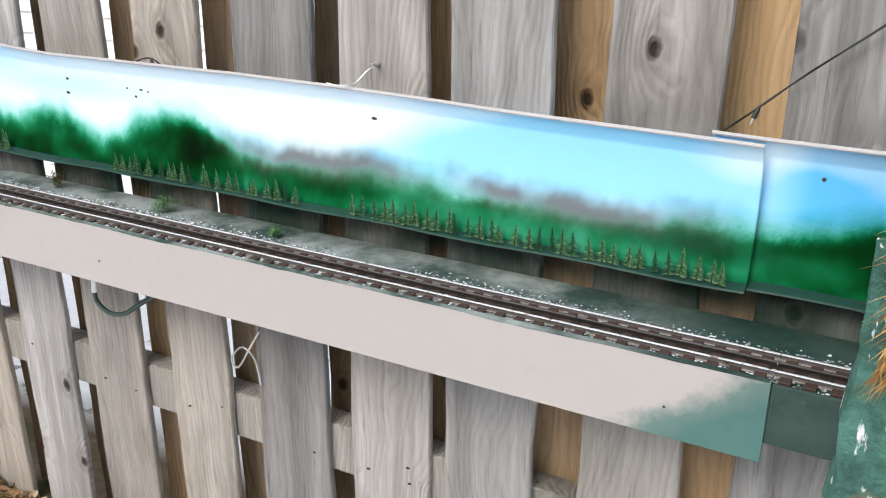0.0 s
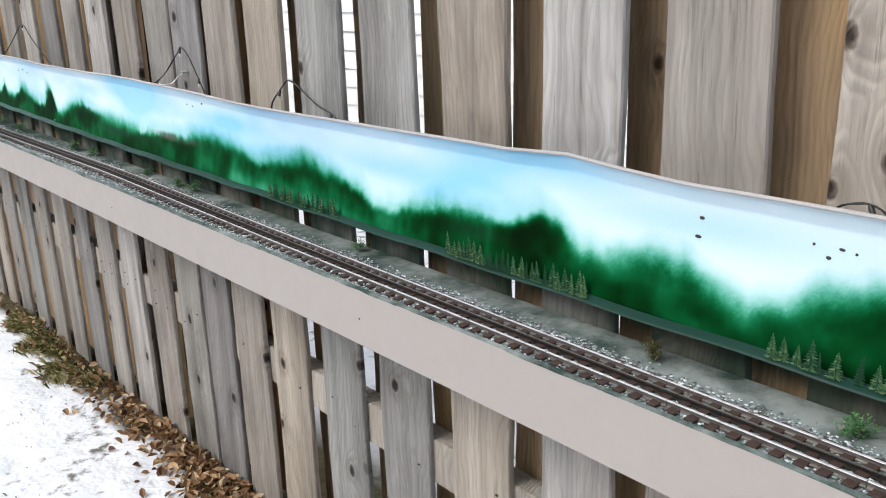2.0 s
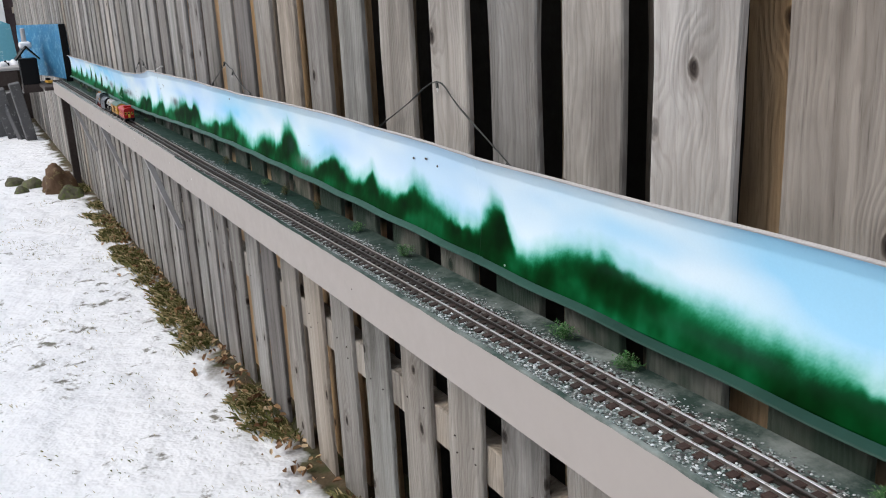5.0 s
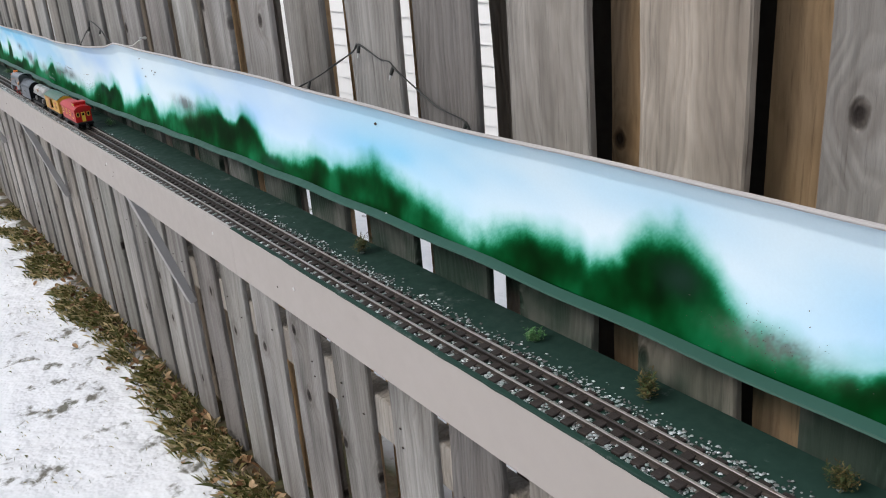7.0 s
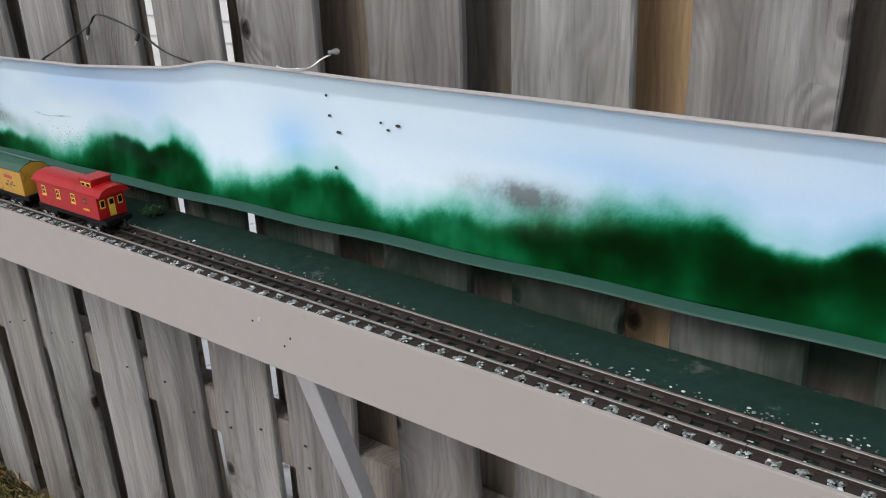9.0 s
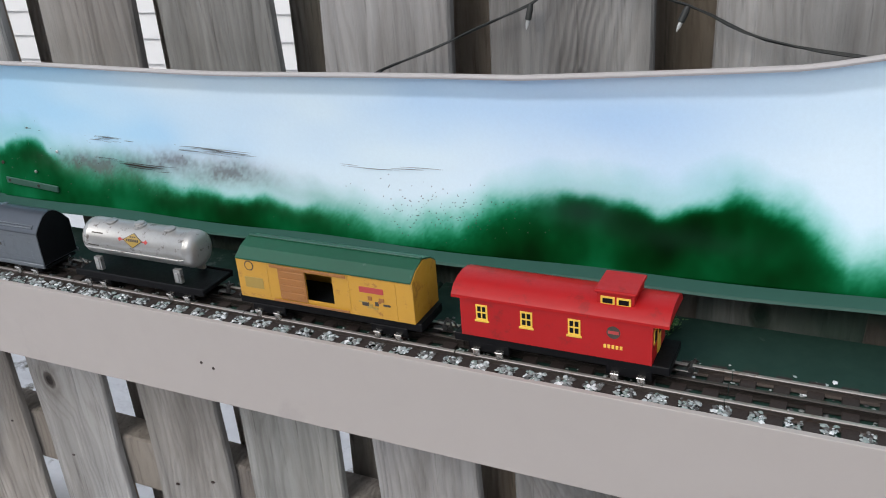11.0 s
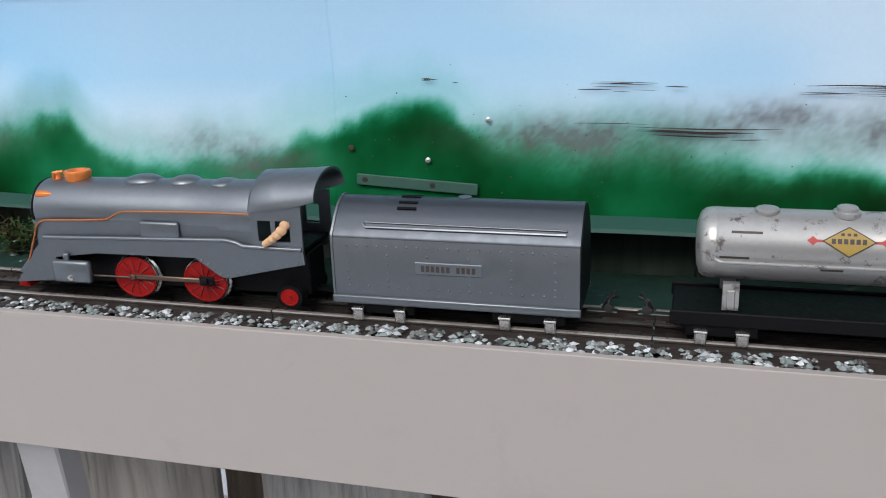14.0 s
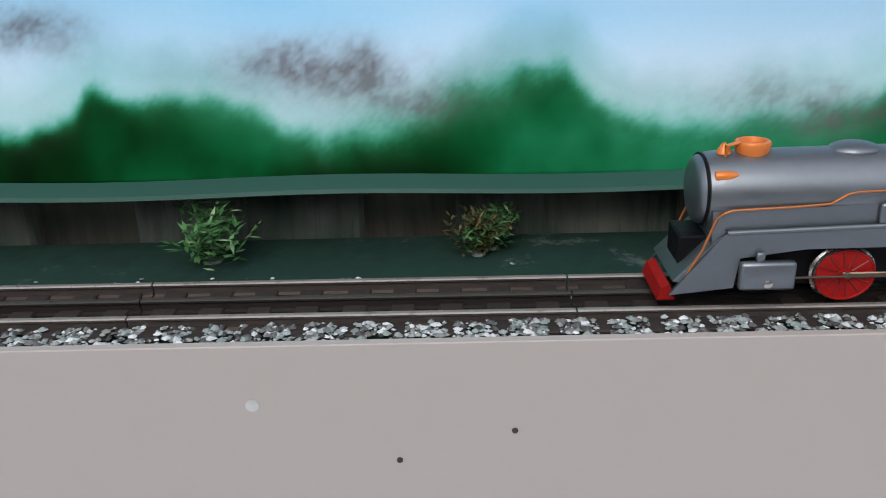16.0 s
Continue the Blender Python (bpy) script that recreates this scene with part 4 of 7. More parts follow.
def build_locomotive():
    t = vehicle("locomotive", "grey toy steam locomotive with red wheels and copper trim", "locomotive", -0.0015)
    t.matrix_basis = pose(-5.5417, TRAIN_Y, RAIL_Z) @ Matrix.Diagonal((1.0, 0.93, 0.895, 1))
    # boiler and smokebox
    bm = bmesh.new()
    lathe(bm, (-0.2185, 0, 0.0605), (1, 0, 0), [(0.0, 0.002), (0.0002, 0.0145), (0.0015, 0.0175), (0.0035, 0.0188), (0.0042, 0.0186), (0.0052, 0.0198), (0.012, 0.0208), (0.05, 0.0215), (0.11, 0.0222), (0.135, 0.0222), (0.137, 0.0228), (0.162, 0.0232)], 40)
    part("boiler", fix(bm), M_GREY, t, "", 40)
    part("smokebox_ring", fix(lathe(bmesh.new(), (-0.2150, 0, 0.0605), (1, 0, 0), [(0, 0.0190), (0.0002, 0.0200), (0.0012, 0.0200), (0.0014, 0.0190)], 40)), M_BLACK, t, "thin black joint ring", 40)
    for u, r, h in ((-0.142, 0.0125, 0.0030), (-0.113, 0.0105, 0.0030), (-0.086, 0.0095, 0.0016)):
        bm = bmesh.new()
        bmesh.ops.create_uvsphere(bm, u_segments=20, v_segments=10, radius=1.0, matrix=Matrix.Translation((u, 0, 0.0805)) @ Matrix.Diagonal((r, 0.0105, h + 0.002, 1)))
        part("dome", bm, M_GREY, t, "", 60)
    # side skirts with the running board step
    poly = [(-0.231, 0.009), (-0.2085, 0.0405), (-0.2045, 0.0435), (-0.076, 0.0478), (-0.0665, 0.0440), (-0.028, 0.0435), (-0.0275, 0.034), (-0.05, 0.0285), (-0.0785, 0.0212), (-0.0835, 0.0225), (-0.099, 0.0345), (-0.168, 0.0340), (-0.1985, 0.0295), (-0.2005, 0.0125)]

    def skirt(s):
        bm = prism(bmesh.new(), poly, s * 0.0225, s * 0.0245)
        part("side_skirt", fix(bm), M_GREY, t)
        bm = bmesh.new()
        tube(bm, [(-0.2055, s * 0.0237, 0.0436), (-0.15, s * 0.024, 0.0455), (-0.0775, s * 0.024, 0.0478), (-0.0715, s * 0.0242, 0.0467), (-0.0665, s * 0.0242, 0.0443), (-0.029, s * 0.0242, 0.0437)], 0.0015, 8)
        part("running_board_edge", fix(bm), M_GREY, t, "", 60)
        bm = bmesh.new()
        for k in range(8):
            a = k / 7
            bmesh.ops.create_icosphere(bm, subdivisions=1, radius=0.0009, matrix=Matrix.Translation((-0.078 + 0.046 * a, s * 0.0246, 0.0235 + 0.0112 * a)))
        for k in range(4):
            bmesh.ops.create_icosphere(bm, subdivisions=1, radius=0.0009, matrix=Matrix.Translation((-0.0945 + 0.004 * k, s * 0.0246, 0.0335 - 0.0031 * k)))
        tagged(part("rivets", bm, M_GREY, t, "", 60), kind="stuff")
        # boiler flank between the round shell and the skirt
        bm = prism(bmesh.new(), [(-0.212, 0.036), (-0.2125, 0.055), (-0.058, 0.060), (-0.058, 0.042)], s * 0.0005, s * 0.0218)
        part("boiler_flank", fix(bm), M_GREY, t)
        part("hatch", bx(-0.1355, -0.1085, min(s * 0.0215, s * 0.0245), max(s * 0.0215, s * 0.0245), 0.0465, 0.0585, bev=0.0018, seg=3), M_GREY, t, "", 50)
        # steam chest
        bm = bx(-0.199, -0.1725, min(s * 0.0235, s * 0.0295), max(s * 0.0235, s * 0.0295), 0.0125, 0.0285, bev=0.0018, seg=2)
        box(bm, -0.1915, -0.1875, min(s * 0.0245, s * 0.0275), max(s * 0.0245, s * 0.0275), 0.028, 0.0335, bev=0.0006)
        part("cylinder", bm, M_GREY, t, "", 50)
        part("cylinder_screw", fix(lathe(bmesh.new(), (-0.1858, s * 0.0295, 0.0165), (0, s, 0), [(0, 0.0022), (0.0008, 0.0021), (0.0012, 0.001)], 12)), M_NICKEL, t, "bright screw head", 40)
        # driving wheels
        for u in (-0.1455, -0.097):
            bm = bmesh.new()
            wheel(bm, u, s * 0.0135, 0.0162, 0.0055, s, 0)
            bm2 = bmesh.new()
            lathe(bm2, (u, s * 0.019, 0.0162), (0, s, 0), [(0, 0.0146), (0.0006, 0.0146), (0.0007, 0.0138), (0.0002, 0.0134), (0.0002, 0.004), (0.0012, 0.0036), (0.0012, 0.0005)], 32)
            wh = part("driving_wheel", fix(bm), M_NICKEL, t, "red driving wheel with bright rim", 40)
            part("wheel_centre", fix(bm2), M_WHEELRED, wh, "red disc centre", 40)
            bm3 = bmesh.new()
            for k in range(12):
                a = math.radians(30 * k + 8)
                tube(bm3, [(u + r * math.cos(a), s * 0.0193, 0.0162 + r * math.sin(a)) for r in (0.004, 0.0085, 0.0131)], 0.00055, 5)
            part("spokes", fix(bm3), M_WHEELDARK, wh, "darker ribs cast round the hub")
        # rods
        bm = bmesh.new()
        box(bm, -0.148, -0.0905, min(s * 0.0212, s * 0.0224), max(s * 0.0212, s * 0.0224), 0.0156, 0.0190, bev=0.0006)
        lathe(bm, (-0.1455, s * 0.0205, 0.0172), (0, s, 0), [(0, 0.0019), (0.0025, 0.0019), (0.003, 0.001)], 10)
        part("side_rod", fix(bm), M_ROD, t, "browned steel side rod", 40)
        part("piston_rod", fix(tube(bmesh.new(), [(-0.1735, s * 0.024, 0.0174), (-0.16, s * 0.0236, 0.0173), (-0.147, s * 0.0232, 0.0172)], 0.0008, 8)), M_ROD, t, "browned piston rod", 60)
        bm = bx(-0.0985, -0.0885, min(s * 0.0225, s * 0.0245), max(s * 0.0225, s * 0.0245), 0.0150, 0.0212, bev=0.0007)
        lathe(bm, (-0.0945, s * 0.0245, 0.0178), (0, s, 0), [(0, 0.0026), (0.0012, 0.0026), (0.0018, 0.0014)], 12)
        part("crosshead", fix(bm), M_BLACK, t, "black crosshead", 40)
        # trailing wheel
        wh = part("trailing_wheel", fix(wheel(bmesh.new(), -0.0405, s * 0.015, 0.0092, 0.006, s)), M_BLACK, t, "small black-tyred red wheel", 40)
        bm = lathe(bmesh.new(), (-0.0405, s * 0.0208, 0.0092), (0, s, 0), [(0, 0.0058), (0.0007, 0.0058), (0.0007, 0.0050), (0.0003, 0.0047), (0.0003, 0.0016), (0.0011, 0.0012), (0.0011, 0.0003)], 24)
        part("wheel_centre", fix(bm), M_WHEELRED, wh, "red wheel centre", 40)
        # copper pipe
        pts = [(-0.2265, s * 0.0215, 0.012), (-0.2165, s * 0.0235, 0.034), (-0.2105, s * 0.0225, 0.0515), (-0.2075, s * 0.0226, 0.0545), (-0.2035, s * 0.0226, 0.0558), (-0.175, s * 0.0226, 0.057), (-0.1585, s * 0.0224, 0.0582), (-0.1545, s * 0.0220, 0.0605), (-0.1505, s * 0.0214, 0.0630), (-0.146, s * 0.0211, 0.0640), (-0.10, s * 0.0217, 0.0655), (-0.0605, s * 0.0220, 0.0658)]
        part("pipe", fix(tube(bmesh.new(), pts, 0.00072, 8)), M_COPPER, t, "thin copper pipe", 60)
        # side lamp
        bm = lathe(bmesh.new(), (-0.2115, s * 0.0155, 0.0725), (1, 0, 0), [(0, 0.0022), (0.001, 0.0028), (0.007, 0.0026), (0.0115, 0.0012)], 12)
        part("marker_lamp", fix(bm), M_ORANGE, t, "orange marker lamp", 50)
        # cab side with two window openings
        xs, zs = (-0.060, -0.0558, -0.0475, -0.0445, -0.0355, -0.028), (0.042, 0.0485, 0.0625, 0.0725)
        bm = pierced(xs, zs, ((1, 1), (3, 1)), s * 0.0224, s * 0.0240)
        part("cab_side", bm, M_GREY, t)

    mirror_pair(skirt)
    # cab roof, sweeping out to the rear
    def arc(u, hw, zt, zs, th):
        outer = [(u, -hw * math.cos(a), zs + (zt - zs) * math.sin(a)) for a in (math.pi * k / 16 for k in range(17))]
        inner = [(u, -(hw - th) * math.cos(a), zs + (zt - zs - th) * math.sin(a)) for a in (math.pi * k / 16 for k in range(16, -1, -1))]
        return [Vector(p) for p in outer + inner]
    bm = bmesh.new()
    rings(bm, [arc(-0.0615, 0.0238, 0.0865, 0.066, 0.0016), arc(-0.0590, 0.0246, 0.0905, 0.068, 0.0016), (arc(-0.045, 0.0250, 0.0915, 0.070, 0.0016)), arc(-0.028, 0.0256, 0.0925, 0.0735, 0.0016), arc(-0.0185, 0.0262, 0.0935, 0.0765, 0.0016)])
    part("cab_roof", fix(bm), M_GREY, t, "", 50)
    bm = bmesh.new()
    rings(bm, [[Vector((u, -0.0228 * math.cos(a), 0.042 + (0.0475 if k not in (0, 16) else 0.0) * (math.sin(a) ** 0.55 if math.sin(a) > 0 else 0))) for k, a in ((k, math.pi * k / 16) for k in range(17))] for u in (-0.0600, -0.0585)])
    part("backhead", fix(bm), M_BLACK, t, "black cab front plate")
    part("cab_floor", bx(-0.0595, -0.030, -0.0218, 0.0218, 0.0405, 0.0425), M_BLACK, t)
    # frame, pilot, front
    part("frame", bx(-0.225, -0.03, -0.0125, 0.0125, 0.008, 0.038, bev=0.001), M_BLACK, t, "black under frame")
    part("pilot", fix(prism(bmesh.new(), [(-0.2355, 0.0035), (-0.2335, 0.0105), (-0.2295, 0.0125), (-0.2265, 0.0035)], -0.0185, 0.0185)), M_WHEELRED, t, "small red pilot")
    part("front_deck", fix(prism(bmesh.new(), [(-0.2295, 0.0165), (-0.209, 0.0405), (-0.206, 0.040), (-0.2265, 0.0155)], -0.0228, 0.0228)), M_GREY, t)
    part("drawbar", bx(-0.03, 0.004, -0.004, 0.004, 0.0085, 0.0105), M_BLACK, t)
    # stack ring, bell, headlamp
    bm = bmesh.new()
    lathe(bm, (-0.1905, 0, 0.0795), (0, 0, 1), [(0, 0.0078), (0.0035, 0.0082), (0.0062, 0.0088), (0.0074, 0.0082), (0.0076, 0.0066), (0.0055, 0.0058), (0.003, 0.0054)], 28)
    part("smokestack", fix(bm), M_ORANGE, t, "open orange smokestack ring", 50)
    bm = lathe(bmesh.new(), (-0.2045, -0.002, 0.0795), (0, 0, 1), [(0, 0.0014), (0.0015, 0.0038), (0.0032, 0.0032), (0.006, 0.0016), (0.0072, 0.0004)], 14)
    tube(bm, [(-0.2045, -0.006, 0.079), (-0.2045, -0.006, 0.086), (-0.1985, -0.004, 0.0868)], 0.001, 6)
    part("bell", fix(bm), M_ORANGE, t, "orange bell", 50)
    # the toy engineer's bent arm in the cab window
    bm = bmesh.new()
    for p, r in (((-0.0385, -0.0235, 0.0598), 0.0034), ((-0.0400, -0.0260, 0.0568), 0.0034), ((-0.0425, -0.0270, 0.0540), 0.0031), ((-0.0455, -0.0268, 0.0515), 0.0028), ((-0.0485, -0.0262, 0.0493), 0.0025), ((-0.0512, -0.0256, 0.0472), 0.0021)):
        bmesh.ops.create_icosphere(bm, subdivisions=2, radius=r, matrix=Matrix.Translation(p))
    tube(bm, [(-0.0385, -0.0225, 0.0605), (-0.0400, -0.0260, 0.0568), (-0.0425, -0.0270, 0.0540), (-0.0485, -0.0262, 0.0493), (-0.0512, -0.0256, 0.0472)], 0.0023, 10)
    part("cast_elbow", fix(bm), M_TAN, t, "tan toy engineer's arm leaning from the cab window", 60)


build_locomotive()


def car_section(hw, pts):
    """Closed cross-section from half a profile of (y fraction, z), bottom to crown."""
    left = [(-hw * f, z) for f, z in pts]
    return left + [(-y, z) for y, z in left[::-1] if abs(y) > 1e-6]


def loft(bm, prof_a, xs, mi=0):
    return rings(bm, [[Vector((x, y, z)) for y, z in p] for x, p in zip(xs, prof_a)], True, mi)


def build_tender():
    t = vehicle("tender", "grey sheet-metal toy tender with riveted sides", "tender", 0)
    sec = car_section(0.0238, [(1.0, 0.012), (1.0, 0.0495), (0.97, 0.0512), (0.86, 0.0545), (0.66, 0.0605), (0.42, 0.0660), (0.18, 0.0688), (0.0, 0.0695)])
    bm = fix(loft(bmesh.new(), [sec, sec], (0.0, 0.1452)))
    # Faces that point upwards take the darker blue-grey.
    for f in bm.faces:
        f.material_index = 1 if f.normal.z > 0.3 else 0
    part("body", bm, [M_GREY, M_TENDERTOP], t, "", 35)
    rim = car_section(0.0244, [(1.0, 0.010), (1.0, 0.050), (0.97, 0.0518), (0.86, 0.0551), (0.66, 0.0611), (0.42, 0.0666), (0.18, 0.0694), (0.0, 0.0701)])
    part("front_rim", fix(loft(bmesh.new(), [rim, rim], (-0.0006, 0.0008))), M_GREY, t, "", 35)
    part("rear_plate", fix(loft(bmesh.new(), [[(y * 0.96, 0.013 + (z - 0.012) * 0.97) for y, z in sec]] * 2, (0.1453, 0.1458))), M_BLACK, t, "black rear end", 35)
    for s in (-1, 1):
        part("sill", bx(-0.001, 0.1462, min(s * 0.0235, s * 0.0258), max(s * 0.0235, s * 0.0258), 0.0095, 0.0145, bev=0.0009, seg=2), M_GREY, t, "", 50)
        bm = bmesh.new()
        tube(bm, [(0.0185, s * 0.0190, 0.0572), (0.0205, s * 0.0204, 0.0555), (0.137, s * 0.0204, 0.0555)], 0.0009, 6)
        tube(bm, [(0.0195, s * 0.0183, 0.0580), (0.1375, s * 0.0188, 0.0576)], 0.0006, 6)
        part("roof_bead", fix(bm), M_GREY, t, "pressed bead along the roof", 60)
        # plate whose letters cannot be shown: plain raised bars
        bm = bx(0.0505, 0.0905, min(s * 0.0236, s * 0.0246), max(s * 0.0236, s * 0.0246), 0.0295, 0.0370, bev=0.0005)
        pl = part("nameplate", bm, M_GREY, t, "raised name plate with dark bars")
        bm = bmesh.new()
        for k in range(11):
            if k == 6:
                continue
            a = 0.0545 + k * 0.003
            box(bm, a, a + 0.0019, min(s * 0.0244, s * 0.0249), max(s * 0.0244, s * 0.0249), 0.0315, 0.0350)
        part("letter_bars", bm, M_DECALDARK, pl, "dark bars in place of letters")
        bm = bmesh.new()
        for k in range(22):
            for z in (0.0452, 0.0205):
                bmesh.ops.create_icosphere(bm, subdivisions=1, radius=0.0008, matrix=Matrix.Translation((0.0095 + 0.0061 * k, s * 0.0239, z)))
        for u in (0.0095, 0.0340, 0.0582, 0.0826, 0.1070, 0.1315):
            for z in (0.0400, 0.0345, 0.0292, 0.0245):
                bmesh.ops.create_icosphere(bm, subdivisions=1, radius=0.0008, matrix=Matrix.Translation((u, s * 0.0239, z)))
        tagged(part("rivets", bm, M_GREY, t, "rows of small rivets", 60), kind="stuff")
    for k, (u, y) in enumerate(((0.0375, 0.0035), (0.0375, -0.0010), (0.0375, -0.0070), (0.0375, -0.0112))):
        z = lerp(abs(y), [(0.0, 0.0695), (0.0043, 0.0688), (0.01, 0.0660), (0.0157, 0.0605)])
        b = bx(u, u + 0.0115, -0.0009, 0.0009, -0.0006, 0.0007)
        bmesh.ops.transform(b, matrix=Matrix.Translation((0, y, z)) @ pose(0, 0, 0, math.degrees(math.atan2(-y, 0.022))), verts=b.verts[:])
        part("louver", b, M_BLACK, t, "black roof slot")
    part("filler_hatch", fix(lathe(bmesh.new(), (0.075, 0.002, 0.0688), (0, 0, 1), [(0, 0.004), (0.0012, 0.004), (0.0016, 0.003)], 14)), M_GREY, t, "", 40)
    part("underframe", bx(0.002, 0.1445, -0.0205, 0.0205, 0.0075, 0.0100), M_BLACK, t, "black underframe")
    trucks(t, (0.0145, 0.0405, 0.1030, 0.1290), 0.008)
    coupler(t, 0.1465, 1)


build_tender()


def build_tank():
    t = vehicle("tank_car", "tarnished silver toy tank car on a black frame", "tank car", 0.2055)
    L = 0.149
    bm = lathe(bmesh.new(), (0, 0, 0.0495), (1, 0, 0), [(0.0, 0.004), (0.0006, 0.012), (0.0022, 0.0168), (0.0045, 0.0188), (0.008, 0.0195), (0.0098, 0.0195), (0.0104, 0.0198), (0.0112, 0.0195), (L - 0.0112, 0.0195), (L - 0.0104, 0.0198), (L - 0.0096, 0.0195), (L - 0.008, 0.0195), (L - 0.0045, 0.0188), (L - 0.0022, 0.0168), (L - 0.0006, 0.012), (L, 0.004)], 44)
    part("tank", fix(bm), M_SILVER, t, "", 40)
    for u, r in ((0.0355, 0.0062), (0.0745, 0.0068), (0.1135, 0.0062)):
        prof = [(0, r * 0.9), (0.0018, r), (0.0026, r), (0.0030, r * 0.93), (0.0033, 0.001)]
        if r > 0.0065:
            prof = [(0, r * 0.95), (0.0020, r), (0.0028, r), (0.0031, r * 0.76), (0.0048, r * 0.76), (0.0052, r * 0.68), (0.0054, 0.001)]
        part("dome", fix(lathe(bmesh.new(), (u, -0.003, 0.0675), (0, -0.06, 1), prof, 24)), M_SILVER, t, "round filler dome", 40)
    for s in (-1, 1):
        bm = tube(bmesh.new(), [(0.010, s * 0.0200, 0.0470), (0.0095, s * 0.0216, 0.0465), (0.013, s * 0.0218, 0.0450), (L - 0.012, s * 0.0218, 0.0450), (L - 0.009, s * 0.0200, 0.0452)], 0.0009, 8)
        part("handrail", fix(bm), M_SILVER, t, "wire handrail", 60)
        for u in (0.019, 0.1265):
            bm = fix(prism(bmesh.new(), [(u - 0.0042, 0.0175), (u - 0.0042, 0.0325), (u + 0.0042, 0.0325), (u + 0.0042, 0.0175)], s * 0.0150, s * 0.0196))
            box(bm, u - 0.0022, u + 0.0022, min(s * 0.019, s * 0.0207), max(s * 0.019, s * 0.0207), 0.0178, 0.0290, bev=0.0005)
            part("saddle", bm, M_SILVER, t, "pressed silver saddle")
        # emblem: diamond with an arrow, and plain lettering bars, hugging the shell
        def decal(x0, x1, a0, a1, mt, nm, shape=None, lift=0.0):
            b = bmesh.new()
            nx, na = 10, 6
            def pt(i, j):
                x, a = x0 + (x1 - x0) * i / nx, a0 + (a1 - a0) * j / na
                if shape:
                    f = 1 - abs(2 * i / nx - 1)
                    a = (a0 + a1) / 2 + (a - (a0 + a1) / 2) * f
                r = 0.01962 + lift
                return Vector((x, s * r * math.cos(a), 0.0495 + r * math.sin(a)))
            g = [[b.verts.new(pt(i, j)) for j in range(na + 1)] for i in range(nx + 1)]
            for i in range(nx):
                for j in range(na):
                    b.faces.new((g[i][j], g[i + 1][j], g[i + 1][j + 1], g[i][j + 1]))
            bmesh.ops.remove_doubles(b, verts=b.verts[:], dist=1e-7)
            bmesh.ops.solidify(b, geom=b.faces[:], thickness=0.00012)
            part(nm, fix(b), mt, t, "", 60)
        decal(0.0560, 0.0930, 0.40, 0.47, M_DECALRED, "emblem_arrow")
        decal(0.0545, 0.0600, 0.31, 0.56, M_DECALRED, "arrow_head", True, 0.0001)
        decal(0.0890, 0.0945, 0.31, 0.56, M_DECALRED, "arrow_tail", True, 0.0001)
        decal(0.0615, 0.0875, 0.02, 0.85, M_DECALDARK, "emblem_outline", True, 0.0002)
        decal(0.0627, 0.0863, 0.06, 0.81, M_DIAMOND, "emblem_diamond", True, 0.0004)
        for k in range(6):
            decal(0.0660 + k * 0.0029, 0.0680 + k * 0.0029, 0.37, 0.50, M_DECALDARK, "emblem_bar", None, 0.0006)
        for k in range(3):
            decal(0.0705 + k * 0.0029, 0.0722 + k * 0.0029, 0.58, 0.65, M_DECALDARK, "emblem_bar", None, 0.0006)
        for a, b_, c, d in ((0.060, 0.076, -0.32, -0.24), (0.062, 0.073, -0.42, -0.36), (0.119, 0.133, -0.38, -0.26), (0.012, 0.027, -0.15, -0.09), (0.0175, 0.033, 0.55, 0.62)):
            decal(a, b_, c, d, M_DECALDARK, "lettering_bar")
    part("frame", bx(-0.011, L + 0.011, -0.0225, 0.0225, 0.0100, 0.0155, bev=0.0008), M_BLACK, t, "black flat frame")
    for s in (-1, 1):
        part("frame_flange", bx(-0.012, L + 0.012, min(s * 0.0225, s * 0.0245), max(s * 0.0225, s * 0.0245), 0.0095, 0.0175, bev=0.0006), M_BLACK, t)
    trucks(t, (0.0045, 0.0260, 0.1170, 0.1385), 0.010)
    coupler(t, -0.012, -1)
    coupler(t, L + 0.012, 1)


build_tank()


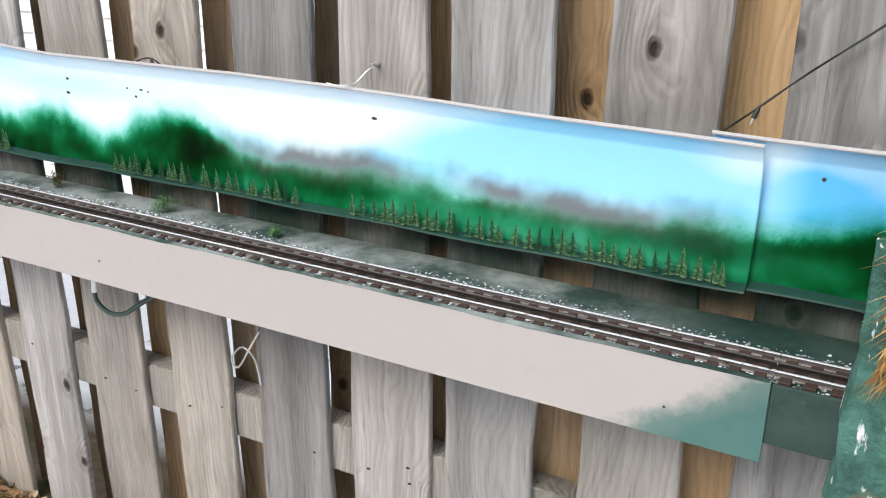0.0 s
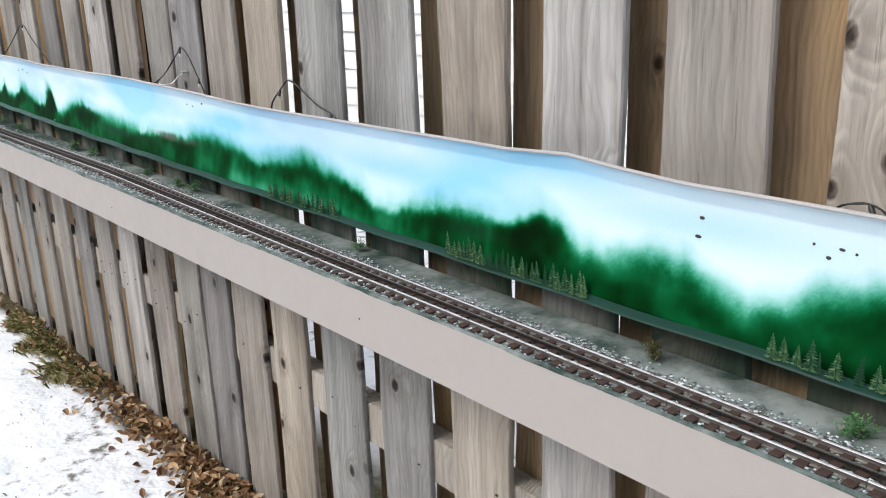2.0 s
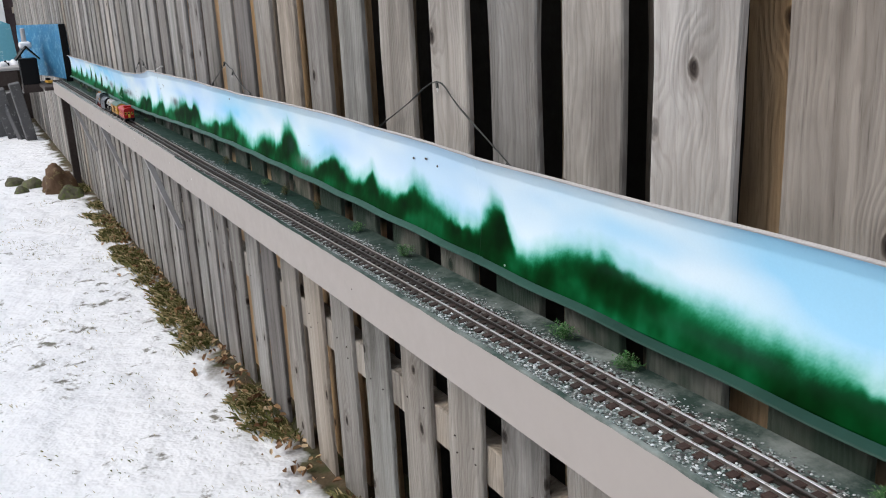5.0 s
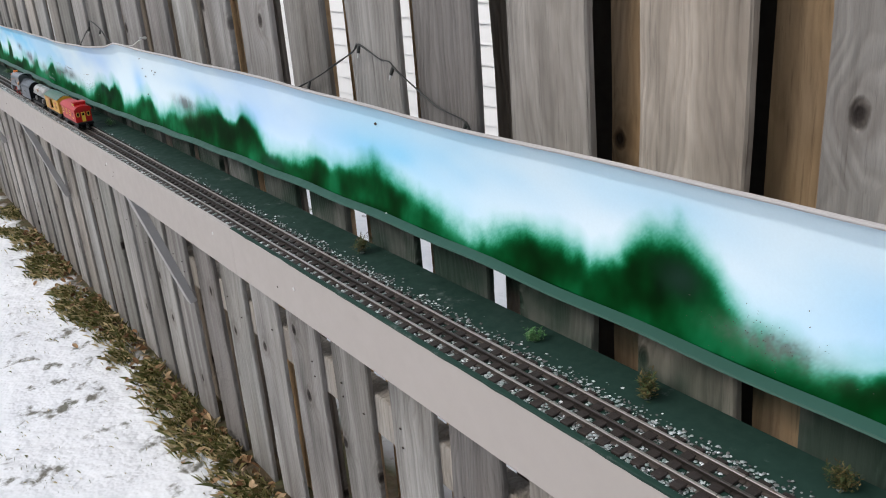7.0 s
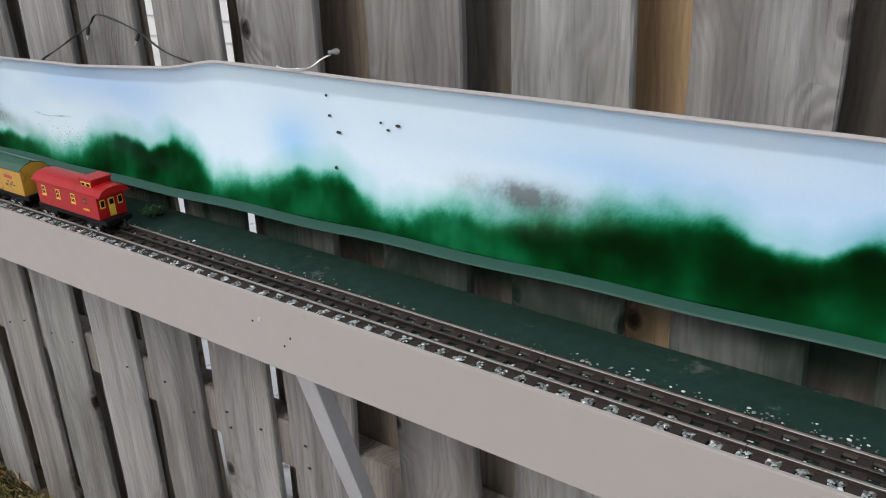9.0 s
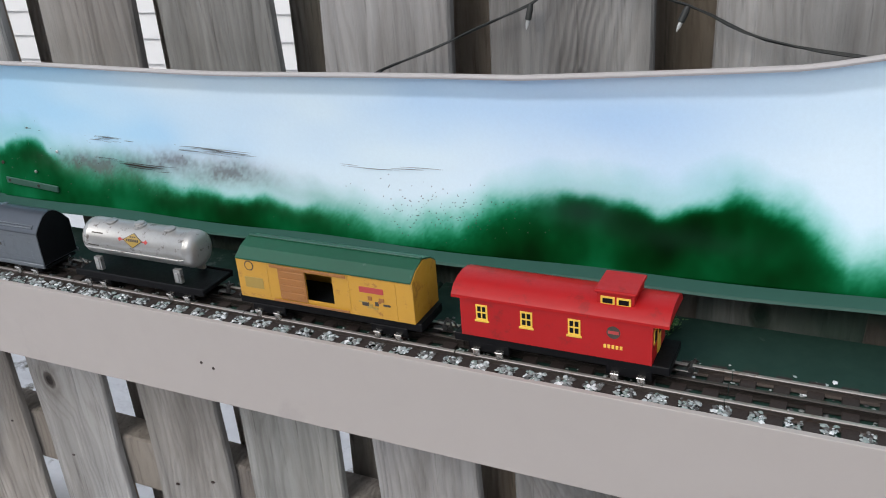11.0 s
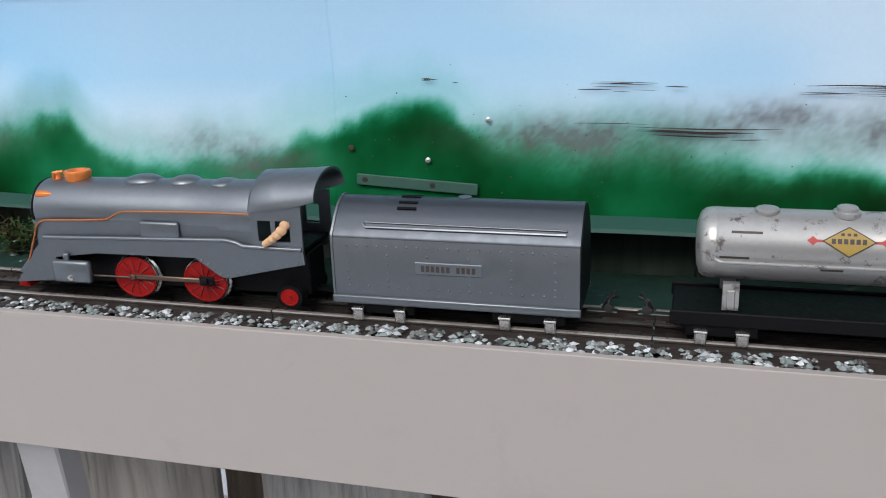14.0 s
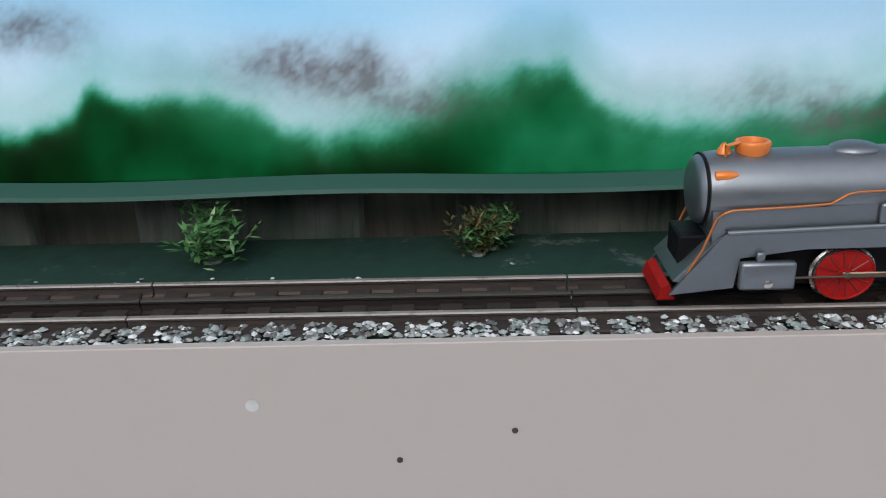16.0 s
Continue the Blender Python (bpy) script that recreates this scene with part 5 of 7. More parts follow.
def build_boxcar():
    t = vehicle("boxcar", "yellow tinplate toy boxcar with a green roof", "boxcar", 0.4165)
    L = 0.187
    z0, z1 = 0.0195, 0.0605
    for s in (-1, 1):
        ya, yb = min(s * 0.0232, s * 0.0240), max(s * 0.0232, s * 0.0240)
        bm = bmesh.new()
        for a, b, c, d in ((0, 0.0765, z0, z1), (0.1055, L, z0, z1), (0.0765, 0.1055, z0, 0.0265), (0.0765, 0.1055, 0.0545, z1)):
            box(bm, a, b, ya, yb, c, d)
        part("side_panel", bm, M_YELLOW, t)

    endp = car_section(0.0240, [(1.0, z0), (1.0, z1), (0.62, 0.0672), (0.0, 0.0715)])
    for a, b in ((-0.0012, 0.0), (L, L + 0.0012)):
        part("end_panel", fix(loft(bmesh.new(), [endp, endp], (a, b))), M_YELLOW, t)
    outer = [(-0.0254, 0.0600), (-0.0252, 0.0612), (-0.0150, 0.0686), (0.0, 0.0738), (0.0150, 0.0686), (0.0252, 0.0612), (0.0254, 0.0600), (0.0150, 0.0672), (0.0, 0.0724), (-0.0150, 0.0672)]
    part("roof", fix(loft(bmesh.new(), [outer, outer], (-0.0004, L + 0.0004))), M_GREENROOF, t, "dark green pitched roof")
    part("roof_seam", bx(0.0, L, -0.0018, 0.0018, 0.0735, 0.0746, bev=0.0004), M_GREENROOF, t)
    for s in (-1, 1):
        def sb(nm, a, b, c, d, y, mt, lab=""):
            return part(nm, bx(a, b, min(s * (y - 0.0009), s * y), max(s * (y - 0.0009), s * y), c, d, bev=0.0003), mt, t, lab)
        sb("sliding_door", 0.0465, 0.0765, 0.0235, 0.0560, 0.0252, M_DOOR, "brown sliding door standing open")
        for k in range(4):
            sb("door_plank", 0.0485, 0.0745, 0.0262 + k * 0.0072, 0.0318 + k * 0.0072, 0.0256, M_DOOR)
        sb("door_rail", 0.0385, 0.1215, 0.0560, 0.0592, 0.0262, M_DOOR, "brown door rail")
        sb("door_sill", 0.0385, 0.1215, 0.0205, 0.0228, 0.0260, M_DOOR)
        b = lathe(bmesh.new(), (0.0135, s * 0.0240, 0.0535), (0, s, 0), [(0, 0.0052), (0.0003, 0.0052)], 20)
        part("emblem", fix(b), M_DECALDARK, t, "dark oval emblem")
        b = lathe(bmesh.new(), (0.0135, s * 0.0242, 0.0535), (0, s, 0), [(0, 0.0040), (0.0003, 0.0040)], 20)
        part("emblem_field", fix(b), M_YELLOW, t)
        sb("data_panel", 0.006, 0.0275, 0.0300, 0.0415, 0.0243, M_DIAMOND, "ochre printed panel")
        sb("advert_band", 0.1335, 0.1585, 0.0440, 0.0500, 0.0243, M_DECALRED, "faded red printed band")
        rnd = random.Random(9)
        for k in range(9):
            a, c = 0.132 + rnd.random() * 0.036, 0.0275 + rnd.random() * 0.012
            sb("advert_blot", a, a + rnd.uniform(0.003, 0.009), c, c + rnd.uniform(0.0015, 0.0045), 0.02432 + 0.0001 * k, (M_DECALDARK, M_DIAMOND, M_DOOR)[k % 3])
        for u in (0.0335, 0.1225, 0.1705):
            sb("rib", u, u + 0.0008, z0 + 0.001, z1 - 0.001, 0.0244, M_YELLOW)
    part("interior", bx(0.002, L - 0.002, -0.0225, 0.0225, z0 - 0.001, z0 + 0.0008), M_BLACK, t)
    part("floor_frame", bx(-0.006, L + 0.006, -0.0215, 0.0215, 0.0105, 0.0190, bev=0.0008), M_BLACK, t, "black underframe")
    trucks(t, (0.0170, 0.0385, 0.1485, 0.1700), 0.011)
    coupler(t, -0.006, -1)
    coupler(t, L + 0.006, 1)


build_boxcar()


def build_caboose():
    t = vehicle("caboose", "red tinplate toy caboose with yellow-framed windows", "caboose", 0.6455)
    L = 0.178
    z0, z1 = 0.0185, 0.0560
    sec = car_section(0.0236, [(1.0, z0), (1.0, z1), (0.0, z1)])
    part("body", fix(loft(bmesh.new(), [sec, sec], (0.004, L - 0.010))), M_RED, t)
    roof = [(-0.0262, 0.0550), (-0.0258, 0.0575), (-0.0195, 0.0640), (-0.0110, 0.0672), (0.0, 0.0684), (0.0110, 0.0672), (0.0195, 0.0640), (0.0258, 0.0575), (0.0262, 0.0550), (0.0236, 0.0556), (0.0, 0.0570), (-0.0236, 0.0556)]
    part("roof", fix(loft(bmesh.new(), [roof, roof], (-0.003, L + 0.003))), M_RED, t, "red curved roof", 30)
    part("cupola", fix(loft(bmesh.new(), [[(-0.0165, 0.0585), (-0.0165, 0.0745), (0.0165, 0.0745), (0.0165, 0.0585)]] * 2, (0.1215, 0.1515))), M_RED, t)
    part("cupola_roof", bx(0.1195, 0.1535, -0.0185, 0.0185, 0.0742, 0.0772, bev=0.0012, seg=2), M_RED, t)
    for s in (-1, 1):
        def sb(nm, a, b, c, d, y, mt, par, lab="", th=0.0008):
            return part(nm, bx(a, b, min(s * (y - th), s * y), max(s * (y - th), s * y), c, d, bev=0.0002), mt, par, lab)
        for u in (0.0185, 0.0585, 0.0995):
            w = sb("window", u, u + 0.0105, 0.0355, 0.0500, 0.0241, M_TRIMY, t, "yellow-framed four-pane window")
            sb("sill", u - 0.0012, u + 0.0117, 0.0338, 0.0356, 0.0247, M_TRIMY, w)
            for a in (0.0014, 0.0057):
                for c in (0.0372, 0.0435):
                    sb("pane", u + a, u + a + 0.0034, c, c + 0.0050, 0.02425, M_BLACK, w, "black pane", 0.0004)
        b = lathe(bmesh.new(), (0.1370, s * 0.0236, 0.0435), (0, s, 0), [(0, 0.0056), (0.0004, 0.0056)], 20)
        part("emblem", fix(b), M_DECALDARK, t, "dark oval emblem")
        sb("emblem_bar", 0.1325, 0.1415, 0.0420, 0.0450, 0.02415, M_DECALRED, t)
        for k in range(5):
            sb("number_bar", 0.1290 + k * 0.0033, 0.1312 + k * 0.0033, 0.0285, 0.0318, 0.0240, M_TRIMY, t, "yellow bars in place of a number")
        for a in (0.1245, 0.1375):
            cw = sb("cupola_window", a, a + 0.0115, 0.0640, 0.0715, 0.0172, M_TRIMY, t, "yellow cupola window")
            sb("pane", a + 0.0016, a + 0.0099, 0.0655, 0.0700, 0.01735, M_BLACK, cw, "", 0.0004)
    for u, d in ((0.004, -1), (L - 0.010, 1)):
        def eb(nm, y0, y1, c, dd, off, mt, lab=""):
            a, b = sorted((u + d * off, u + d * (off + 0.0007)))
            part(nm, bx(a, b, y0, y1, c, dd), mt, t, lab)
        eb("end_door", -0.0052, 0.0052, 0.0200, 0.0480, 0.0, M_TRIMY, "yellow end door")
        eb("end_door_pane", -0.0034, 0.0034, 0.0380, 0.0460, 0.0005, M_BLACK)
        for y in (-0.0150, 0.0150):
            eb("end_window", y - 0.0042, y + 0.0042, 0.0350, 0.0480, 0.0, M_TRIMY)
            eb("end_window_pane", y - 0.0028, y + 0.0028, 0.0370, 0.0465, 0.0005, M_BLACK)
    part("floor_frame", bx(-0.004, L + 0.004, -0.0225, 0.0225, 0.0105, 0.0182, bev=0.0008), M_BLACK, t, "black underframe and platforms")
    trucks(t, (0.0170, 0.0385, 0.1385, 0.1600), 0.011)
    coupler(t, -0.004, -1)
    coupler(t, L + 0.004, 1)


build_caboose()


# ---- along the shelf: small trees, plants, nails, wires ----
def leaf_mat(name, stops, rough=0.6):
    m, n, l, b = mat_new(name)
    g = n.new("ShaderNodeNewGeometry")
    l.new(ramp(n, l, g.outputs["Random Per Island"], stops), b.inputs["Base Color"])
    b.inputs["Roughness"].default_value = rough
    b.inputs["Specular IOR Level"].default_value = 0.25
    return m


M_PINE = leaf_mat("green_pine_bristles", [(0.0, (0.006, 0.04, 0.018)), (0.5, (0.018, 0.085, 0.04)), (0.9, (0.05, 0.14, 0.06)), (1.0, (0.13, 0.20, 0.10))])
M_PINEPALE = leaf_mat("yellowed_pine_bristles", [(0.0, (0.012, 0.065, 0.028)), (0.5, (0.04, 0.125, 0.05)), (0.85, (0.10, 0.19, 0.08)), (1.0, (0.18, 0.24, 0.12))])
M_PINEDARK = leaf_mat("dark_pine_bristles", [(0.0, (0.005, 0.035, 0.014)), (1.0, (0.012, 0.07, 0.03))])
M_PLANT = leaf_mat("plastic_greenery", [(0.0, (0.02, 0.07, 0.02)), (0.5, (0.06, 0.18, 0.05)), (0.85, (0.12, 0.26, 0.10)), (1.0, (0.30, 0.36, 0.22))])
M_DRYPLANT = leaf_mat("dry_brown_sprigs", [(0.0, (0.06, 0.04, 0.016)), (0.5, (0.045, 0.075, 0.025)), (1.0, (0.17, 0.12, 0.05))])
M_LITTER = leaf_mat("fallen_leaves", [(0.0, (0.09, 0.045, 0.022)), (0.4, (0.23, 0.125, 0.06)), (0.75, (0.40, 0.26, 0.14)), (1.0, (0.56, 0.43, 0.28))], 0.7)
M_GRASS = leaf_mat("winter_grass", [(0.0, (0.06, 0.07, 0.02)), (0.4, (0.15, 0.15, 0.05)), (0.65, (0.28, 0.23, 0.10)), (1.0, (0.55, 0.45, 0.26))], 0.7)
M_THATCH = leaf_mat("brown_fibres", [(0.0, (0.09, 0.04, 0.012)), (0.5, (0.25, 0.13, 0.035)), (1.0, (0.45, 0.28, 0.10))], 0.8)
M_TRUNK = paint_mat("thin_brown_stem", (0.06, 0.035, 0.02), 0.8)


def bristle_tree(h, w, seed, mat):
    """Bottle-brush pine: drooping tufts in whorls, flattened against the sheet."""
    rnd = random.Random(seed)
    verts, faces = [], []
    rows = 10
    for r in range(rows):
        f = r / (rows - 1)
        z = h * (0.07 + 0.88 * f)
        rad = w * (1 - f) ** 0.85 + 0.0009
        n = 15 if f < 0.6 else 9
        for k in range(n):
            a = 2 * math.pi * (k + rnd.random()) / n
            c, s = math.cos(a), math.sin(a) * 0.42
            d = rad * rnd.uniform(0.6, 1.12)
            i = len(verts)
            t = h * rnd.uniform(0.03, 0.048)
            verts.extend([(0, 0, z + t), (c * d - s * t, s * d + c * t * 0.5, z - t * 0.8), (c * d * 1.15, s * d * 1.15, z - t * 1.7), (c * d + s * t, s * d - c * t * 0.5, z - t * 0.8), (c * d * 0.5, s * d * 0.5, z - t * 1.7)])
            faces.extend([(i, i + 1, i + 2), (i, i + 2, i + 3), (i, i + 4, i + 1), (i, i + 3, i + 4)])
    me = bpy.data.meshes.new("crown")
    me.from_pydata(verts, [], faces)
    me.materials.append(mat)
    return me


def build_trees():
    kinds = []
    for k in range(6):
        dark = k in (1, 3)
        kinds.append((bristle_tree(0.027 + 0.002 * (k % 3), 0.0074 if not dark else 0.0048, 30 + k, M_PINEDARK if dark else (M_PINE if k % 2 else M_PINEPALE)), dark))
    stem = bmesh.new()
    tube(stem, [(0, 0, 0), (0, 0, 0.004), (0, 0, 0.024)], 0.0008, 5)
    sm = bpy.data.meshes.new("trunk")
    stem.to_mesh(sm)
    stem.free()
    sm.materials.append(M_PINEDARK)
    rnd = random.Random(3)
    for x0, x1, n in ((1.39, 1.895, 32), (1.0, 1.29, 17), (0.925, 0.985, 5), (0.385, 0.66, 24), (-0.165, 0.07, 20)):
        for i in range(n):
            x = x0 + (x1 - x0) * (i + rnd.uniform(-0.3, 0.3)) / max(1, n - 1)
            me, dark = kinds[rnd.choice((0, 1, 2, 3, 4, 5, 0, 5))]
            s = rnd.uniform(0.88, 1.25)
            t = thing("miniature_pine", "dark green bristle pine on the backdrop ledge" if dark else "faded green bristle pine on the backdrop ledge", "miniature tree", pose(x, -0.0395 - rnd.uniform(0, 0.004), lerp(x, BOT_Z) - 0.0006, 0, rnd.uniform(-5, 5), rnd.uniform(-20, 20)) @ Matrix.Scale(s, 4), group="pines on the ledge")
            share("trunk", sm, t, Matrix.Identity(4))
            share("crown", me, t, Matrix.Identity(4))


build_trees()


def plant_mesh(seed, n, h, spread, mat):
    rnd = random.Random(seed)
    verts, faces = [], []
    for _ in range(n):
        a, lean = rnd.uniform(0, 6.28), rnd.uniform(0.15, 1.0)
        L = h * rnd.uniform(0.55, 1.1)
        bx_, by_ = rnd.gauss(0, spread * 0.3), rnd.gauss(0, spread * 0.2)
        tip = Vector((bx_ + math.cos(a) * lean * spread, by_ + math.sin(a) * lean * spread * 0.6, L * (1.1 - 0.5 * lean)))
        for q in range(9):
            f = (q + 1) / 9
            p = Vector((bx_, by_, 0)).lerp(tip, f) + Vector((0, 0, 0.15 * L * math.sin(f * 3.1)))
            la = rnd.uniform(0, 6.28)
            d = Vector((math.cos(la), math.sin(la), rnd.uniform(-0.1, 0.8))).normalized() * rnd.uniform(0.0035, 0.0075)
            s = d.cross(Vector((0, 0, 1))).normalized() * 0.0009
            i = len(verts)
            verts.extend([tuple(p), tuple(p + d * 0.5 + s), tuple(p + d), tuple(p + d * 0.5 - s)])
            faces.append((i, i + 1, i + 2, i + 3))
    me = bpy.data.meshes.new("foliage")
    me.from_pydata(verts, [], faces)
    me.materials.append(mat)
    return me


def build_plants():
    lush = [plant_mesh(50 + k, 52, 0.025, 0.021, M_PLANT) for k in range(3)]
    dry = plant_mesh(60, 48, 0.027, 0.017, M_DRYPLANT)
    for i, (x, y, kind, s) in enumerate(((-5.862, -0.032, 1, 1.0), (-5.853, -0.022, 0, 1.1), (-6.02, -0.034, 0, 1.5), (-5.635, -0.046, 0, 1.15), (-5.527, -0.05, 0, 0.85), (-3.271, -0.034, 1, 1.1), (-5.02, -0.04, 0, 0.8), (-4.77, -0.035, 0, 0.8), (0.127, -0.026, 0, 0.8), (0.772, -0.034, 1, 1.0), (1.031, -0.042, 0, 1.0), (1.26, -0.05, 0, 0.7), (-0.626, -0.03, 0, 0.9), (-1.351, -0.03, 0, 1.15), (-0.545, -0.026, 0, 1.0), (-0.817, -0.026, 0, 0.8), (-1.211, -0.026, 0, 1.0), (-2.833, -0.036, 0, 0.7), (-2.644, -0.036, 1, 1.1), (-2.42, -0.028, 1, 0.9), (-6.4, -0.03, 0, 1.0), (-6.9, -0.03, 0, 1.1), (-7.4, -0.03, 0, 1.0), (-1.9, -0.03, 0, 1.0), (-2.15, -0.03, 0, 0.9))):
        t = thing("shelf_plant", "clump of brown dried sprigs beside the track" if kind else "clump of green plastic sprigs beside the track", "plant", pose(x, y - 0.006, SHELF_Z, 0, 0, i * 57) @ Matrix.Scale(s, 4), group="plants on the shelf")
        share("foliage", dry if kind else lush[i % 3], t, Matrix.Identity(4))
        bm = bmesh.new()
        lathe(bm, (0, 0, 0), (0, 0, 1), [(0, 0.004), (0.001, 0.0034), (0.0018, 0.0015)], 8)
        part("base", fix(bm), M_SHELF, t, "small green base")


build_plants()


def sheet_y(x, z):
    b, t = lerp(x, BOT_Z), lerp(x, TOP_Z)
    f = (z - b) / (t - b)
    wv = 0.004 * math.sin(x * 5.1) + 0.0025 * math.sin(x * 13.7 + 1.0)
    return -0.032 + 0.010 * math.sin(math.pi * f) - 0.009 * max(0, (f - 0.87) / 0.13) ** 1.05 + wv * f - 0.0004 + (0.006 if x < -5.59 else 0)


def build_marks():
    """Dark holes and painted birds on the sheets, screws and nails in the front board and the fence."""
    rnd = random.Random(4)
    for i, (x, z) in enumerate(((-4.386, 1.222), (-4.387, 1.196), (-4.375, 1.176), (-4.302, 1.198), (-4.292, 1.19), (-4.276, 1.197), (-4.385, 1.129), (0.823, 1.186), (0.817, 1.162), (0.956, 1.182), (0.972, 1.17), (0.986, 1.182), (1.001, 1.18), (-0.537, 1.2), (-0.51, 1.198), (-0.46, 1.208), (-1.859, 1.202), (-1.804, 1.208), (-1.759, 1.2), (-5.823, 1.14), (-5.743, 1.088), (-5.58, 1.082), (-3.213, 1.217), (1.414, 1.183), (1.98, 1.181), (-5.835, 1.06), (-5.84, 1.082), (-5.779, 1.121))):
        bm = bmesh.new()
        r = rnd.uniform(0.0016, 0.0026)
        lathe(bm, (0, 0.0006, 0), (0.1, -1, 0.1), [(0, r), (0.0007, r * 0.9), (0.0009, r * 0.4)], 9)
        for v in bm.verts:
            v.co.x *= 1.0 + 0.5 * ((i * 7) % 3)
        ob = tagged(link("dark_mark", fix(bm), M_NAIL), "small dark spot on the painted backdrop", "mark", group="dark spots on the backdrop")
        ob.location = (x, sheet_y(x, z), z)
    for x, z in ((-5.484, 1.102), (-5.525, 1.075), (-3.193, 1.08), (-1.521, 1.069)):
        bm = lathe(bmesh.new(), (0, 0.0005, 0), (0, -1, 0), [(0, 0.0019), (0.001, 0.0019), (0.0016, 0.001)], 14)
        ob = tagged(link("screw", fix(bm), M_WHITEMETAL, None, "", 40), "bright screw head in the backdrop", "screw", group="screws in the backdrop")
        ob.location = (x, sheet_y(x, z), z)
    for x, z, bright in ((1.868, 0.942, 0), (0.997, 0.943, 0), (-5.848, 0.951, 0), (-3.658, 0.964, 1), (-3.37, 0.94, 0), (-3.302, 0.957, 1), (-5.197, 0.95, 0), (-5.183, 0.946, 0), (-5.975, 0.968, 1), (-5.905, 0.935, 0), (-4.408, 0.968, 1), (-4.368, 0.942, 0), (-4.356, 0.956, 0), (-4.422, 0.962, 0), (0.3, 0.95, 0), (-0.75, 0.945, 0), (-1.9, 0.95, 0)):
        bm = lathe(bmesh.new(), (0, 0.0004, 0), (0, -1, 0), [(0, 0.0034 if bright else 0.0016), (0.0007, 0.0034 if bright else 0.0015), (0.0011, 0.0015 if bright else 0.0008)], 14)
        ob = tagged(link("screw" if bright else "nail", fix(bm), M_WHITEMETAL if bright else M_NAIL, None, "", 40), "pale washer-headed screw in the front board" if bright else "dark nail head in the front board", "screw" if bright else "nail", group="fixings in the front board")
        ob.location = (x, -0.1572, z)
    bm = bmesh.new()
    for xr in FRONT_RIGHT:
        if -7 < xr < 2.3:
            for z in (0.60, 0.632):
                for dx in (0.03, 0.108):
                    if rnd.random() < 0.55:
                        continue
                    bmesh.ops.create_cone(bm, cap_ends=True, segments=6, radius1=0.0022, radius2=0.0018, depth=0.0022, matrix=Matrix.Translation((xr - dx + rnd.uniform(-0.008, 0.008), -0.0008, z + rnd.uniform(-0.006, 0.006))) @ pose(0, 0, 0, 90, 0, 0) @ Matrix.Diagonal((1.6, 0.8, 1, 1)))
    tagged(link("fence_nails", bm, M_NAIL), "dark nail heads in the fence boards", "nails", kind="stuff")
    bm = bmesh.new()
    for _ in range(300):
        u = rnd.random()
        cx, cz, sx, sz = (-4.98, 1.083, 0.045, 0.012) if u < 0.6 else ((-2.52, 1.115, 0.05, 0.015) if u < 0.8 else (-5.5, 1.09, 0.1, 0.02))
        x, z = rnd.gauss(cx, sx), rnd.gauss(cz, sz)
        if lerp(x, BOT_Z) + 0.006 < z < 1.19:
            r = rnd.uniform(0.0002, 0.00055)
            bmesh.ops.create_cone(bm, cap_ends=True, segments=6, radius1=r, radius2=r, depth=0.0006, matrix=Matrix.Translation((x, sheet_y(x, z), z)) @ pose(0, 0, 0, 90, 0, 0))
    for x0, x1, zz, n in ((-5.43, -5.35, 1.124, 9), (-5.32, -5.19, 1.121, 14), (-5.43, -5.3, 1.097, 12), (-5.11, -4.98, 1.119, 5), (-5.53, -5.5, 1.127, 5)):
        for _ in range(n):
            L = rnd.uniform(0.12, 0.5) * (x1 - x0)
            xa = rnd.uniform(x0, x1 - L)
            z = zz + rnd.gauss(0, 0.0018)
            w = rnd.uniform(0.0001, 0.0003)
            pts = [(xa + L * k / 4, z + 0.0008 * math.sin((xa + L * k / 4) * 45)) for k in range(5)]
            up = [bm.verts.new((px, sheet_y(px, pz) - 0.0002, pz + w * (0.5 + math.sin(k / 4 * 3.14)))) for k, (px, pz) in enumerate(pts)]
            lo = [bm.verts.new((px, sheet_y(px, pz) - 0.0002, pz - w * (0.3 + math.sin(k / 4 * 3.14)))) for k, (px, pz) in enumerate(pts)]
            for k in range(4):
                bm.faces.new((lo[k], lo[k + 1], up[k + 1], up[k]))
    tagged(link("paint_spatter", bm, M_NAIL), "fine black paint spatter and dry-brush strokes on the backdrop", "spatter", kind="stuff")


build_marks()


def smooth_path(pts, sub=4):
    pts = [Vector(p) for p in pts]
    out = []
    for i in range(len(pts) - 1):
        p0, p1, p2, p3 = pts[max(i - 1, 0)], pts[i], pts[i + 1], pts[min(i + 2, len(pts) - 1)]
        for k in range(sub):
            t = k / sub
            out.append(0.5 * ((2 * p1) + (p2 - p0) * t + (2 * p0 - 5 * p1 + 4 * p2 - p3) * t * t + (3 * p1 - p0 - 3 * p2 + p3) * t ** 3))
    return out + [pts[-1]]


